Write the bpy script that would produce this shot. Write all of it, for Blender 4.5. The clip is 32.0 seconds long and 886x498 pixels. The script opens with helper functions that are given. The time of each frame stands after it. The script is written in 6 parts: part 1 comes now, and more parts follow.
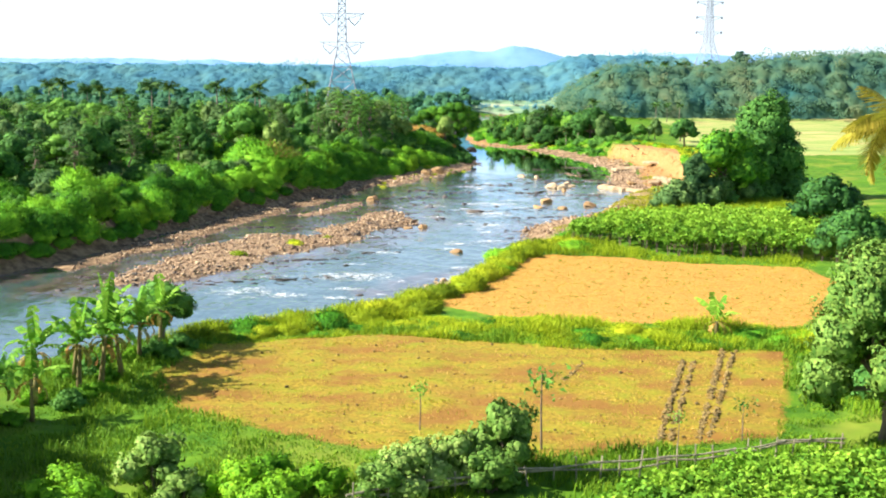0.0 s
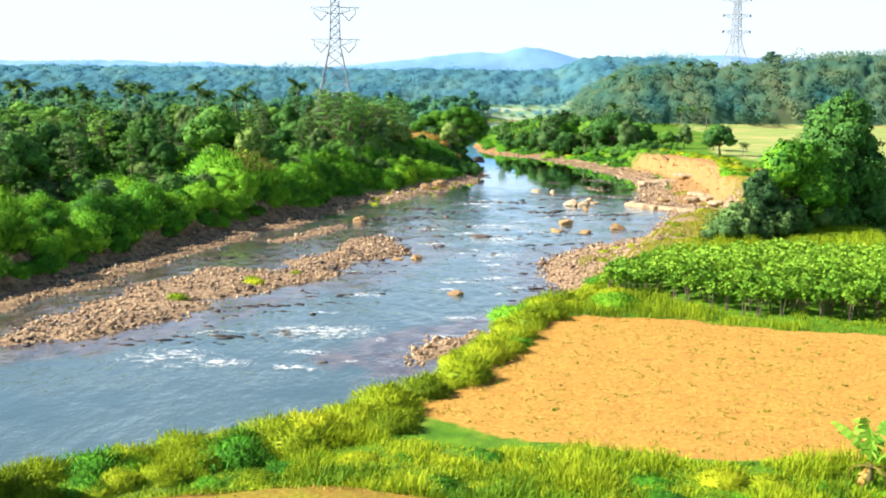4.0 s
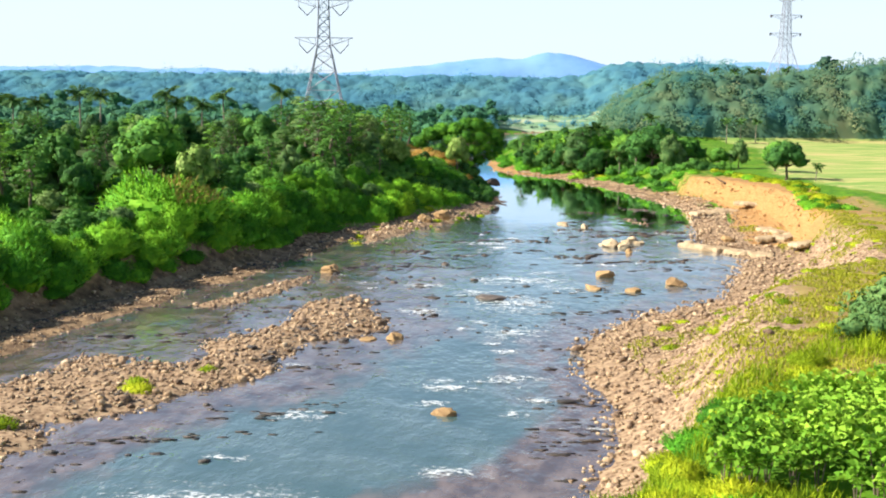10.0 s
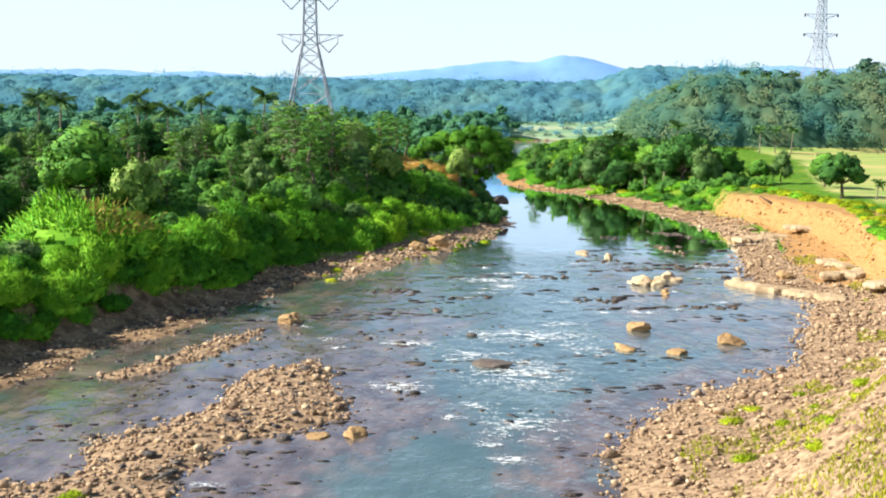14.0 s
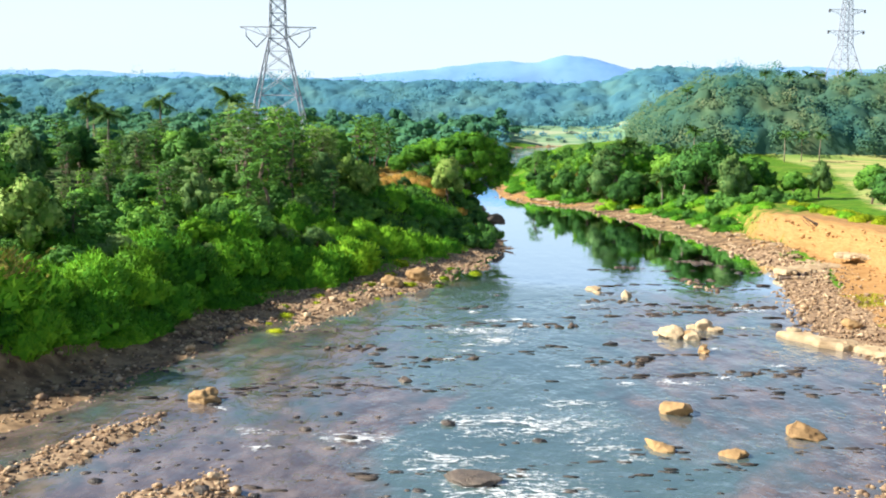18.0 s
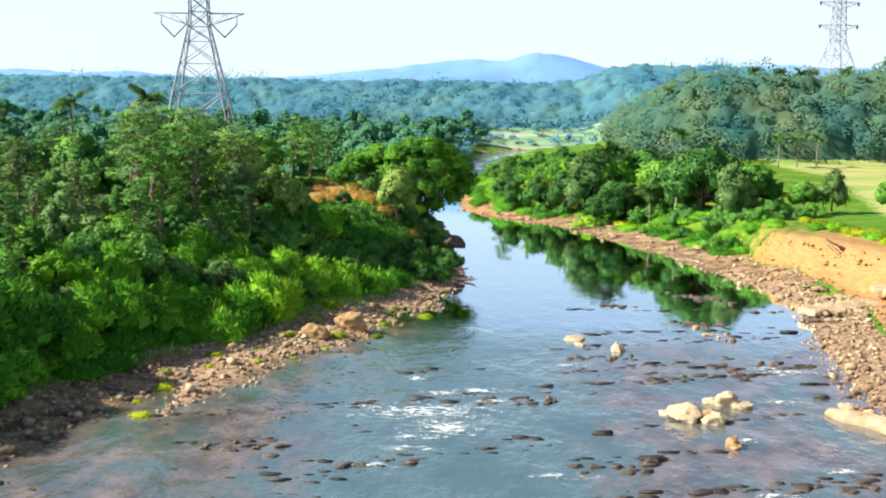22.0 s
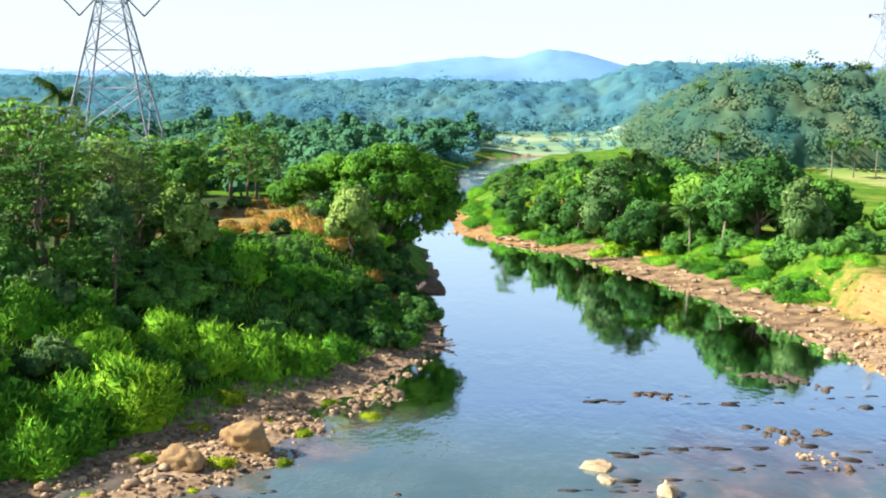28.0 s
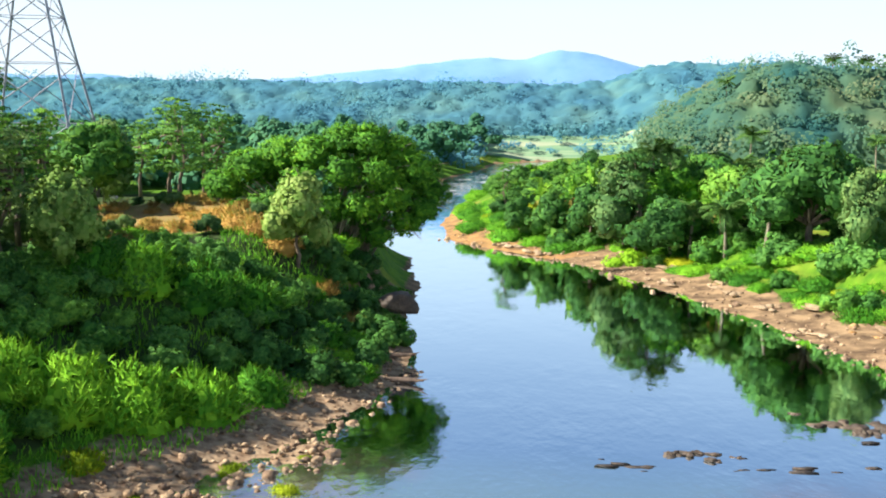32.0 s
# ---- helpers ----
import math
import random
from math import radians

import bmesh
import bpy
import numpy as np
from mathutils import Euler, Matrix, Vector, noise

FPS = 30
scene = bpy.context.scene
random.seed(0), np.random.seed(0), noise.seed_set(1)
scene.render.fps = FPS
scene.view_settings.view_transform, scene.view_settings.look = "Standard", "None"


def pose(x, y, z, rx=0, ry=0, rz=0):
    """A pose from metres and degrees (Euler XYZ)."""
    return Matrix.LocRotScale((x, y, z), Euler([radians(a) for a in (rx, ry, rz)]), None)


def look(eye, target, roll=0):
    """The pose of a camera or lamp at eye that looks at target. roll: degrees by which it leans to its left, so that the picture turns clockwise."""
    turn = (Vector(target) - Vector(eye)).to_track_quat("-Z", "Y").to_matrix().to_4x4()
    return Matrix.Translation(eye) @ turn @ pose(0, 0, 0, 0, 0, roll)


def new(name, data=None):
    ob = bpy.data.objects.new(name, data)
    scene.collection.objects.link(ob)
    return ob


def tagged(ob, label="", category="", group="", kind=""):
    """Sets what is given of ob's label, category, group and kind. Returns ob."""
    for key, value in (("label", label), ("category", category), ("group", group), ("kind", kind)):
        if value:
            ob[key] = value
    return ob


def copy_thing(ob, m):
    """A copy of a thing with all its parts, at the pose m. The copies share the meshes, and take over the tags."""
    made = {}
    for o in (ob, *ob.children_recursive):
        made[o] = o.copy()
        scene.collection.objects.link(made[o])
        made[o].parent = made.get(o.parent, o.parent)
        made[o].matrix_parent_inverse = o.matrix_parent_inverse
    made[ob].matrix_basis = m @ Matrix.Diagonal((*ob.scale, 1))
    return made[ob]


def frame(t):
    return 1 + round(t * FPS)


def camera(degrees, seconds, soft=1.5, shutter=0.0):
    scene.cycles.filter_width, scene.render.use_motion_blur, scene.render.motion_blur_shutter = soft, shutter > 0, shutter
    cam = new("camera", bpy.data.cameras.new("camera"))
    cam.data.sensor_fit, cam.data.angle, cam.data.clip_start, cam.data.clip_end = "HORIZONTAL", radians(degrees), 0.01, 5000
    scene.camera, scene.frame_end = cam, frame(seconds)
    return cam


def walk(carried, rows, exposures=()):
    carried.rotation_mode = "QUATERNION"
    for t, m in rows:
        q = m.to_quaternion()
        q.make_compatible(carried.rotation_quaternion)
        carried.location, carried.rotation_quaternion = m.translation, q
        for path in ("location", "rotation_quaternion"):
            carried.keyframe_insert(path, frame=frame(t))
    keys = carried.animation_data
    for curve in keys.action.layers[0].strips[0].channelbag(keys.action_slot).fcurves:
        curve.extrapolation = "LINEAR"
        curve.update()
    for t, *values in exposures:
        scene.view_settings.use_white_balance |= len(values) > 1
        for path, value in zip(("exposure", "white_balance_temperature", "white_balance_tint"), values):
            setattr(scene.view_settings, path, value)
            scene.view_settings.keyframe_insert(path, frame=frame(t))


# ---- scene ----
cam = camera(41.5, 32.0, soft=2.0)
METRES, EYE, TILT, LEAN, TURN = 173.08, 18.0, 0.0, 0.0, 0.0
ROWS = [
    (0.0, 0.0, 0.0, 0.0, 0.08, -9.55, -0.5),
    (0.5, 0.001, 0.0201, -0.0015, 0.14, -9.53, -0.5),
    (1.0, 0.002, 0.0398, -0.0023, 0.2, -9.51, -0.51),
    (1.5, 0.0029, 0.0592, -0.0033, 0.25, -9.49, -0.52),
    (2.0, 0.0038, 0.0783, -0.0043, 0.3, -9.46, -0.5),
    (2.5, 0.0047, 0.0971, -0.0052, 0.36, -9.43, -0.5),
    (3.0, 0.0055, 0.1155, -0.0061, 0.44, -9.4, -0.49),
    (3.5, 0.0063, 0.1334, -0.0068, 0.53, -9.35, -0.5),
    (5.5, 0.0096, 0.204, -0.0098, 0.84, -9.2, -0.53),
    (6.0, 0.0104, 0.2215, -0.0104, 0.92, -9.16, -0.54),
    (6.5, 0.0112, 0.2389, -0.011, 1.0, -9.12, -0.55),
    (7.0, 0.0119, 0.2554, -0.0115, 1.08, -9.08, -0.56),
    (7.5, 0.0128, 0.2727, -0.012, 1.18, -9.04, -0.56),
    (8.0, 0.0135, 0.29, -0.0125, 1.26, -9.0, -0.58),
    (8.5, 0.0144, 0.307, -0.013, 1.36, -8.96, -0.58),
    (9.0, 0.0152, 0.324, -0.0135, 1.45, -8.93, -0.58),
    (9.5, 0.016, 0.3409, -0.014, 1.54, -8.88, -0.6),
    (10.0, 0.0168, 0.3578, -0.0145, 1.64, -8.85, -0.62),
    (10.5, 0.0176, 0.3746, -0.0151, 1.73, -8.82, -0.62),
    (11.0, 0.0184, 0.3912, -0.0155, 1.82, -8.8, -0.64),
    (11.5, 0.0192, 0.4077, -0.016, 1.9, -8.77, -0.65),
    (12.0, 0.0199, 0.424, -0.0165, 1.99, -8.73, -0.67),
    (12.5, 0.0206, 0.4402, -0.017, 2.07, -8.7, -0.7),
    (13.0, 0.0213, 0.4562, -0.0174, 2.14, -8.65, -0.67),
    (13.5, 0.0219, 0.4725, -0.018, 2.22, -8.61, -0.68),
    (14.0, 0.0227, 0.4883, -0.0184, 2.3, -8.58, -0.68),
    (14.5, 0.0235, 0.5043, -0.0188, 2.38, -8.56, -0.67),
    (16.5, 0.0259, 0.567, -0.0203, 2.47, -8.5, -0.69),
    (17.0, 0.0266, 0.583, -0.0208, 2.45, -8.48, -0.71),
    (17.5, 0.0273, 0.5988, -0.0213, 2.43, -8.46, -0.71),
    (18.0, 0.028, 0.6147, -0.0217, 2.39, -8.44, -0.72),
    (18.5, 0.0287, 0.6306, -0.0222, 2.31, -8.42, -0.71),
    (19.0, 0.0295, 0.6464, -0.0225, 2.2, -8.42, -0.71),
    (19.5, 0.0303, 0.6621, -0.023, 2.06, -8.41, -0.71),
    (20.0, 0.0311, 0.6777, -0.0234, 1.9, -8.4, -0.71),
    (20.5, 0.032, 0.6935, -0.0241, 1.66, -8.38, -0.7),
    (21.0, 0.0328, 0.7089, -0.0246, 1.38, -8.36, -0.68),
    (21.5, 0.0338, 0.7243, -0.0252, 1.14, -8.36, -0.66),
    (22.0, 0.0348, 0.7392, -0.0257, 0.95, -8.35, -0.69),
    (22.5, 0.0357, 0.7538, -0.0263, 0.89, -8.33, -0.67),
    (23.0, 0.0368, 0.768, -0.0269, 0.96, -8.31, -0.65),
    (23.5, 0.038, 0.782, -0.0272, 1.03, -8.32, -0.66),
    (24.0, 0.039, 0.7959, -0.0278, 1.09, -8.3, -0.66),
    (24.5, 0.0403, 0.8096, -0.0285, 1.17, -8.28, -0.6),
    (25.0, 0.0415, 0.8229, -0.029, 1.24, -8.27, -0.62),
    (25.5, 0.0427, 0.836, -0.0295, 1.32, -8.27, -0.61),
    (27.5, 0.0472, 0.8871, -0.0315, 1.6, -8.22, -0.63),
    (28.0, 0.0483, 0.8997, -0.0321, 1.66, -8.19, -0.62),
    (28.5, 0.0495, 0.9122, -0.0328, 1.73, -8.15, -0.62),
    (29.0, 0.0506, 0.9243, -0.0345, 1.81, -8.06, -0.59),
    (29.5, 0.052, 0.9365, -0.0372, 1.9, -7.95, -0.57),
    (30.0, 0.0532, 0.9486, -0.0394, 1.98, -7.88, -0.61),
    (30.5, 0.0545, 0.9606, -0.0418, 2.08, -7.77, -0.6),
    (31.0, 0.0557, 0.9725, -0.0441, 2.17, -7.67, -0.61),
    (31.5, 0.0569, 0.9843, -0.0464, 2.25, -7.57, -0.56),
    (32.0, 0.058, 0.996, -0.0487, 2.34, -7.48, -0.55),
]
walk(cam, [(t, pose(0, 0, EYE, TILT, LEAN, TURN) @ pose(METRES * x, METRES * y, METRES * z, 90 + pitch, roll, yaw)) for t, x, y, z, yaw, pitch, roll in ROWS], exposures=((0.0, 1.32), (3.0, 1.23), (6.0, 1.10), (9.0, 1.04), (20.0, 1.07), (32.0, 1.18)))

# ---- light ----
SUN_WAY = Vector((-0.79, -0.06, 0.60)).normalized()
world = bpy.data.worlds.new("world")
scene.world = world
world.use_nodes = True
wn, wl = world.node_tree.nodes, world.node_tree.links
wn.clear()
w_co = wn.new("ShaderNodeTexCoord")
w_sep = wn.new("ShaderNodeSeparateXYZ")
w_max = wn.new("ShaderNodeMath")
w_max.operation, w_max.inputs[1].default_value = "MAXIMUM", 0.02
w_com = wn.new("ShaderNodeCombineXYZ")
w_sky = wn.new("ShaderNodeTexSky")
w_sky.sky_type, w_sky.sun_disc = "NISHITA", False
w_sky.sun_elevation = math.asin(SUN_WAY.z)
w_sky.sun_rotation = math.atan2(SUN_WAY.x, SUN_WAY.y)
w_sky.altitude, w_sky.air_density, w_sky.dust_density, w_sky.ozone_density = 60, 1.0, 0.6, 3.0
w_bg = wn.new("ShaderNodeBackground")
w_bg.inputs[1].default_value = 0.066
w_out = wn.new("ShaderNodeOutputWorld")
wl.new(w_co.outputs["Generated"], w_sep.inputs[0])
wl.new(w_sep.outputs[0], w_com.inputs[0])
wl.new(w_sep.outputs[1], w_com.inputs[1])
wl.new(w_sep.outputs[2], w_max.inputs[0])
wl.new(w_max.outputs[0], w_com.inputs[2])
wl.new(w_com.outputs[0], w_sky.inputs[0])
# pale haze near the horizon and thin streaks of cloud; clear blue overhead
w_map = wn.new("ShaderNodeMapping")
w_map.inputs["Scale"].default_value = (1.6, 1.6, 11.0)
w_noise = wn.new("ShaderNodeTexNoise")
w_noise.inputs["Scale"].default_value, w_noise.inputs["Detail"].default_value = 1.4, 5.0
w_haze = wn.new("ShaderNodeMapRange")
w_haze.interpolation_type = "SMOOTHSTEP"
for k_, v_ in zip((1, 2, 3, 4), (0.0, 0.32, 0.90, 0.0)):
    w_haze.inputs[k_].default_value = v_
w_add = wn.new("ShaderNodeMath")
w_add.operation, w_add.inputs[1].default_value, w_add.inputs[2].default_value, w_add.use_clamp = "MULTIPLY_ADD", 0.22, -0.07, True
w_sum = wn.new("ShaderNodeMath")
w_sum.operation, w_sum.use_clamp = "ADD", True
w_mix = wn.new("ShaderNodeMix")
w_mix.data_type = "RGBA"
w_mix.inputs[7].default_value = (6.6, 7.8, 8.9, 1)
wl.new(w_com.outputs[0], w_map.inputs[0])
wl.new(w_map.outputs[0], w_noise.inputs["Vector"])
wl.new(w_noise.outputs[0], w_add.inputs[0])
wl.new(w_max.outputs[0], w_haze.inputs[0])
wl.new(w_haze.outputs[0], w_sum.inputs[0])
wl.new(w_add.outputs[0], w_sum.inputs[1])
wl.new(w_sum.outputs[0], w_mix.inputs[0])
wl.new(w_sky.outputs[0], w_mix.inputs[6])
wl.new(w_mix.outputs[2], w_bg.inputs[0])
wl.new(w_bg.outputs[0], w_out.inputs[0])
sun = new("sun", bpy.data.lights.new("sun", "SUN"))
sun.data.energy, sun.data.angle, sun.data.color = 5.0, radians(0.6), (1.0, 0.94, 0.83)
sun.matrix_world = look(SUN_WAY * 300, (0, 0, 0))

# ---- number helpers ----
rng = np.random.default_rng(7)


def vnoise(x, y, seed=0):
    """Smooth value noise in -1..1 on arrays."""
    xi, yi = np.floor(x).astype(np.int64), np.floor(y).astype(np.int64)
    fx, fy = x - xi, y - yi
    fx, fy = fx * fx * (3 - 2 * fx), fy * fy * (3 - 2 * fy)

    def hsh(a, b):
        n = (a * 374761393 + b * 668265263 + seed * 974711) & 0x7FFFFFFF
        n = ((n ^ (n >> 13)) * 1274126177) & 0x7FFFFFFF
        return (n ^ (n >> 16)) % 65536 / 32768.0 - 1

    a = hsh(xi, yi) * (1 - fx) + hsh(xi + 1, yi) * fx
    b = hsh(xi, yi + 1) * (1 - fx) + hsh(xi + 1, yi + 1) * fx
    return a * (1 - fy) + b * fy


def fbm(x, y, seed=0, octaves=3):
    return sum(vnoise(x * 2**k, y * 2**k, seed + k) * 0.5**k for k in range(octaves))


def to_line(x, y, line):
    """Distance of points to a polyline."""
    best = np.full(np.shape(x), 1e9)
    for (ax, ay), (bx, by) in zip(line[:-1], line[1:]):
        dx, dy = bx - ax, by - ay
        k = np.clip(((x - ax) * dx + (y - ay) * dy) / (dx * dx + dy * dy + 1e-9), 0, 1)
        best = np.minimum(best, np.hypot(x - ax - k * dx, y - ay - k * dy))
    return best


def within(x, y, poly):
    ins = np.zeros(np.shape(x), bool)
    for (ax, ay), (bx, by) in zip(poly, poly[1:] + poly[:1]):
        cross = (ay > y) != (by > y)
        ins ^= cross & (x < (bx - ax) * (y - ay) / (by - ay + 1e-12) + ax)
    return ins


def inside_by(x, y, poly):
    """Signed distance: positive inside the polygon."""
    d = to_line(x, y, poly + poly[:1])
    return np.where(within(x, y, poly), d, -d)


def smooth(a, b, v):
    k = np.clip((v - a) / (b - a), 0, 1)
    return k * k * (3 - 2 * k)


# ---- plan ----
WATER = -3.0
LEFT = [(-260, -20), (-150, 40), (-90, 62), (-62, 80), (-48, 97), (-41.6, 108), (-38.5, 114.6), (-35.3, 123), (-31.9, 134.6), (-27.7, 148), (-22.7, 160), (-17.4, 172),
        (-14, 181), (-11.6, 187.5), (-9.2, 193), (-6.0, 199.5), (-0.8, 206), (2.7, 213), (5.2, 220), (6.3, 229), (5.4, 236), (5, 250), (4, 262), (-3, 276), (-6, 292), (-5, 312),
        (-1, 330), (2.5, 346), (9, 374), (11, 392), (20, 401), (45, 403), (120, 398), (260, 370)]
RIGHT = [(-240, -70), (-130, -10), (-80, 15), (-45, 42), (-30, 53), (-22, 60.5), (-16.5, 67), (-10, 71), (-5.6, 76), (-3, 81), (-0.6, 87), (1.8, 93), (4.4, 99), (6.6, 104), (8.2, 110), (10, 117), (10.9, 124), (9.8, 131), (9.9, 138.5),
         (14.6, 147.5), (23.4, 156.5), (26.5, 166.4), (30, 177), (27, 186), (29.5, 204), (31.5, 214), (30.5, 221), (28.4, 227), (25.8, 236.5), (22.2, 246.5), (17.7, 259), (12, 266.5),
         (6.5, 274.5), (5.5, 285), (6, 300), (7.5, 312), (10.5, 331), (13, 350), (17, 375), (24, 390), (48, 396), (118, 390), (250, 362)]
RIVER = LEFT + RIGHT[::-1]
BAR_MID = [(-30, 112), (-26.5, 124), (-22, 134), (-16, 133.5), (-12, 149), (-8.5, 156.5), (-5, 157), (-1.8, 144), (-6, 138.5), (-9, 128.5), (-14, 124), (-20, 111), (-25.5, 104.5), (-33, 101)]
BAR_LOW = [(-3.8, 101.3), (-2, 105), (0, 107.5), (2.5, 109.6), (5, 109), (4, 105), (1, 100.5), (-1.5, 98.5)]
BAR_ROCK = [(20.5, 201), (22, 204.5), (24.5, 205), (24.8, 202), (22.5, 199.8)]
BAR_THIN = [(-18.6, 150.2), (-16.4, 153.4), (-15.2, 157), (-13.6, 160.5), (-12.0, 163), (-11.6, 162), (-13.0, 158.6), (-14.2, 155.4), (-15.6, 152), (-17.4, 149.8)]
SHELF = [(-40, 112), (-36.5, 117), (-33.5, 128), (-30.5, 140), (-27.5, 149), (-23, 160), (-18, 172), (-15, 181), (-12, 190), (-8.8, 190.5), (-11.2, 184), (-13.2, 175), (-15.2, 168), (-18, 160), (-20, 155), (-22, 148), (-25, 140), (-28, 128), (-31, 119), (-36, 110)]
BAR_LEFT = [(-9.6, 182), (-9.4, 190), (-8, 196.5), (-5.2, 201.5), (-1, 207), (2.5, 212), (4, 213), (2.2, 206), (0, 200.8), (-3.4, 193), (-6.3, 186), (-8.3, 181)]
FIELD_NEAR = [(-12.2, 61.1), (-14.0, 55), (-11.5, 49.5), (-7.5, 47), (-3.1, 44.4), (3.5, 43.5), (8.4, 45.2), (14.3, 46.8), (17.7, 57.5), (18.5, 61), (6.8, 60.8), (-2.7, 64.3), (-6.1, 63.5)]
FIELD_FAR = [(-0.8, 73.5), (2.7, 81.6), (5.3, 89.5), (7.5, 91.5), (14.2, 91.6), (20.6, 88.8), (27.5, 87.5), (30, 68), (19.9, 65.8), (9.2, 66.8), (3.5, 69.5)]
CASSAVA = [(11, 97.5), (14, 97.5), (18, 93.3), (22, 91.6), (31, 89.6), (42, 98), (38, 106), (20, 107.5), (11.8, 104.5)]
PADDY = [(47, 236), (60, 300), (56, 330), (66, 346), (120, 350), (140, 250), (90, 205), (52, 205)]
BARE_LEFT = [(-20, 232), (-12, 240.5), (-4, 241.5), (-2, 236), (-5, 233), (-12, 231)]


def land(x, y):
    """Height of the ground, the way in from the water's edge (negative in the water), and which side is left."""
    wob = 0.9 * fbm(x * 0.16, y * 0.16, 3) + 0.35 * fbm(x * 0.7, y * 0.7, 5, 2)
    dl, dr = to_line(x, y, LEFT), to_line(x, y, RIGHT)
    ins = within(x, y, RIVER)
    d = np.minimum(dl, dr) * np.where(ins, -1, 1) + 0.55 * wob * smooth(0, 6, np.minimum(dl, dr) + 3)
    left = dl < dr
    toe = np.where(left, np.interp(y, [100, 150, 175, 186, 200, 213, 222, 235, 260, 300], [0.9, 1.1, 1.4, 2.6, 3.0, 2.6, 1.8, 0.9, 1, 2]),
                   np.interp(y, [60, 95, 112, 120, 130, 138, 150, 165, 175, 190, 205, 215, 225, 240, 250, 260, 270, 285, 300],
                             [1.0, 1.2, 1.8, 1.5, 3, 6, 5, 6, 5, 10.5, 9.5, 6.5, 5, 6.5, 5.5, 4, 3, 2.5, 1]))
    bank = np.where(left, np.interp(y, [100, 180, 198, 212, 229, 238, 245, 300], [3.6, 3.8, 6.5, 11, 9.5, 4, 3, 6]),
                    np.interp(y, [60, 95, 105, 120, 130, 150, 175, 190, 215, 235, 250, 300], [3.0, 3.0, 4.0, 5, 8, 7, 4, 1.4, 1.2, 1.6, 4.5, 5]))
    top = np.where(left, np.interp(y, [100, 180, 215, 235, 265, 300, 350, 400], [1.0, 1.2, 1.8, 2.1, 1.4, 0.4, -1, -1.6]),
                   np.interp(y, [66, 72, 90, 130, 175, 200, 235, 260, 330, 400], [2.4, 2.15, 2.1, 2.0, 1.3, 0.8, 0.3, -0.4, -0.2, -1.2]))
    shore = np.where(left, -2.45, -2.25)
    z_in = WATER - 0.75 * smooth(0, 4, -d) - 0.05
    z_shore = WATER + (shore - WATER) * np.clip(d / toe, 0, 1)
    z_bank = shore + (top - shore) * smooth(0, 1, (d - toe) / bank)
    z = np.where(d < 0, z_in, np.where(d < toe, z_shore, z_bank))
    # bars of gravel in the river
    for poly, tall in ((BAR_MID, 0.30), (BAR_LOW, 0.22), (BAR_ROCK, 0.2), (BAR_LEFT, 0.34)):
        b = inside_by(x, y, poly) + 1.2 * wob + 0.8 * fbm(x * 0.45 + 0.2 * y, y * 0.35, 29, 3)
        if poly is BAR_MID:
            b = b - 0.6 * smooth(126, 150, y)
        z = np.maximum(z, WATER - 0.6 + (0.6 + tall) * smooth(-2.2, 3.0, b))
    # low shelf of mud below the left bank, and a thin ridge of gravel beyond it
    z = np.maximum(z, WATER - 0.4 + 0.55 * smooth(-1.6, 1.6, inside_by(x, y, SHELF) + 1.1 * wob))
    z = np.maximum(z, WATER - 0.4 + 0.58 * smooth(-1.8, 0.5, inside_by(x, y, BAR_THIN) + 0.7 * wob))
    # unevenness, less on the fields
    flat = np.maximum(smooth(-1, 1, inside_by(x, y, FIELD_NEAR)), smooth(-1, 1, inside_by(x, y, FIELD_FAR)))
    z = z + (0.28 * fbm(x * 0.12, y * 0.12, 11) * (1 - flat) + 0.06 * fbm(x * 0.9, y * 0.9, 17, 2)) * smooth(0.5, 4, d)
    z = z + 0.05 * fbm(x * 1.4, y * 1.4, 21, 2) * (d > -1)
    # far bank, terraces, then the wooded rise
    far = smooth(402, 418, y + 0.02 * np.abs(x)) * 4.2 + smooth(418, 432, y) * 1.8
    far = far + smooth(419, 446, y) * 5.6 * smooth(130, 70, x)
    z = np.where((y > 396) & (d > 0), np.maximum(z, -2.6 + far), z)
    z = z + 1.0 * np.exp(-((x + 8) ** 2 / 55 + (y - 241) ** 2 / 22)) * smooth(3, 7, d) * left
    # hill on the right
    hx = np.interp(x, [30, 36, 39, 43, 47, 53, 59, 67, 78, 95, 110, 140, 260], [0, 0.8, 3.0, 6.2, 9.0, 11.0, 10.2, 10.2, 10.8, 12.3, 14, 15, 18])
    z = z + hx * smooth(324, 346, y - 0.04 * np.maximum(x - 60, 0)) * (1 - smooth(368, 392, y + 0.25 * np.minimum(x - 60, 0)) * 0.55) * (d > 0)
    # the land falls away beyond the ridges
    z = z - np.clip(y - 500, 0, None) * 0.12 - np.clip(np.abs(x) - 420, 0, None) * 0.12 * (y > 300)
    return z, d, left


def ground_z(x, y):
    z, _, _ = land(np.atleast_1d(np.asarray(x, float)), np.atleast_1d(np.asarray(y, float)))
    return z


def gz(x, y):
    return float(ground_z(x, y)[0])


# ---- materials ----
def mat(name, build):
    m = bpy.data.materials.new(name)
    m.use_nodes = True
    n = m.node_tree.nodes
    n.clear()
    out = n.new("ShaderNodeOutputMaterial")
    build(Net(m.node_tree, out))
    return m


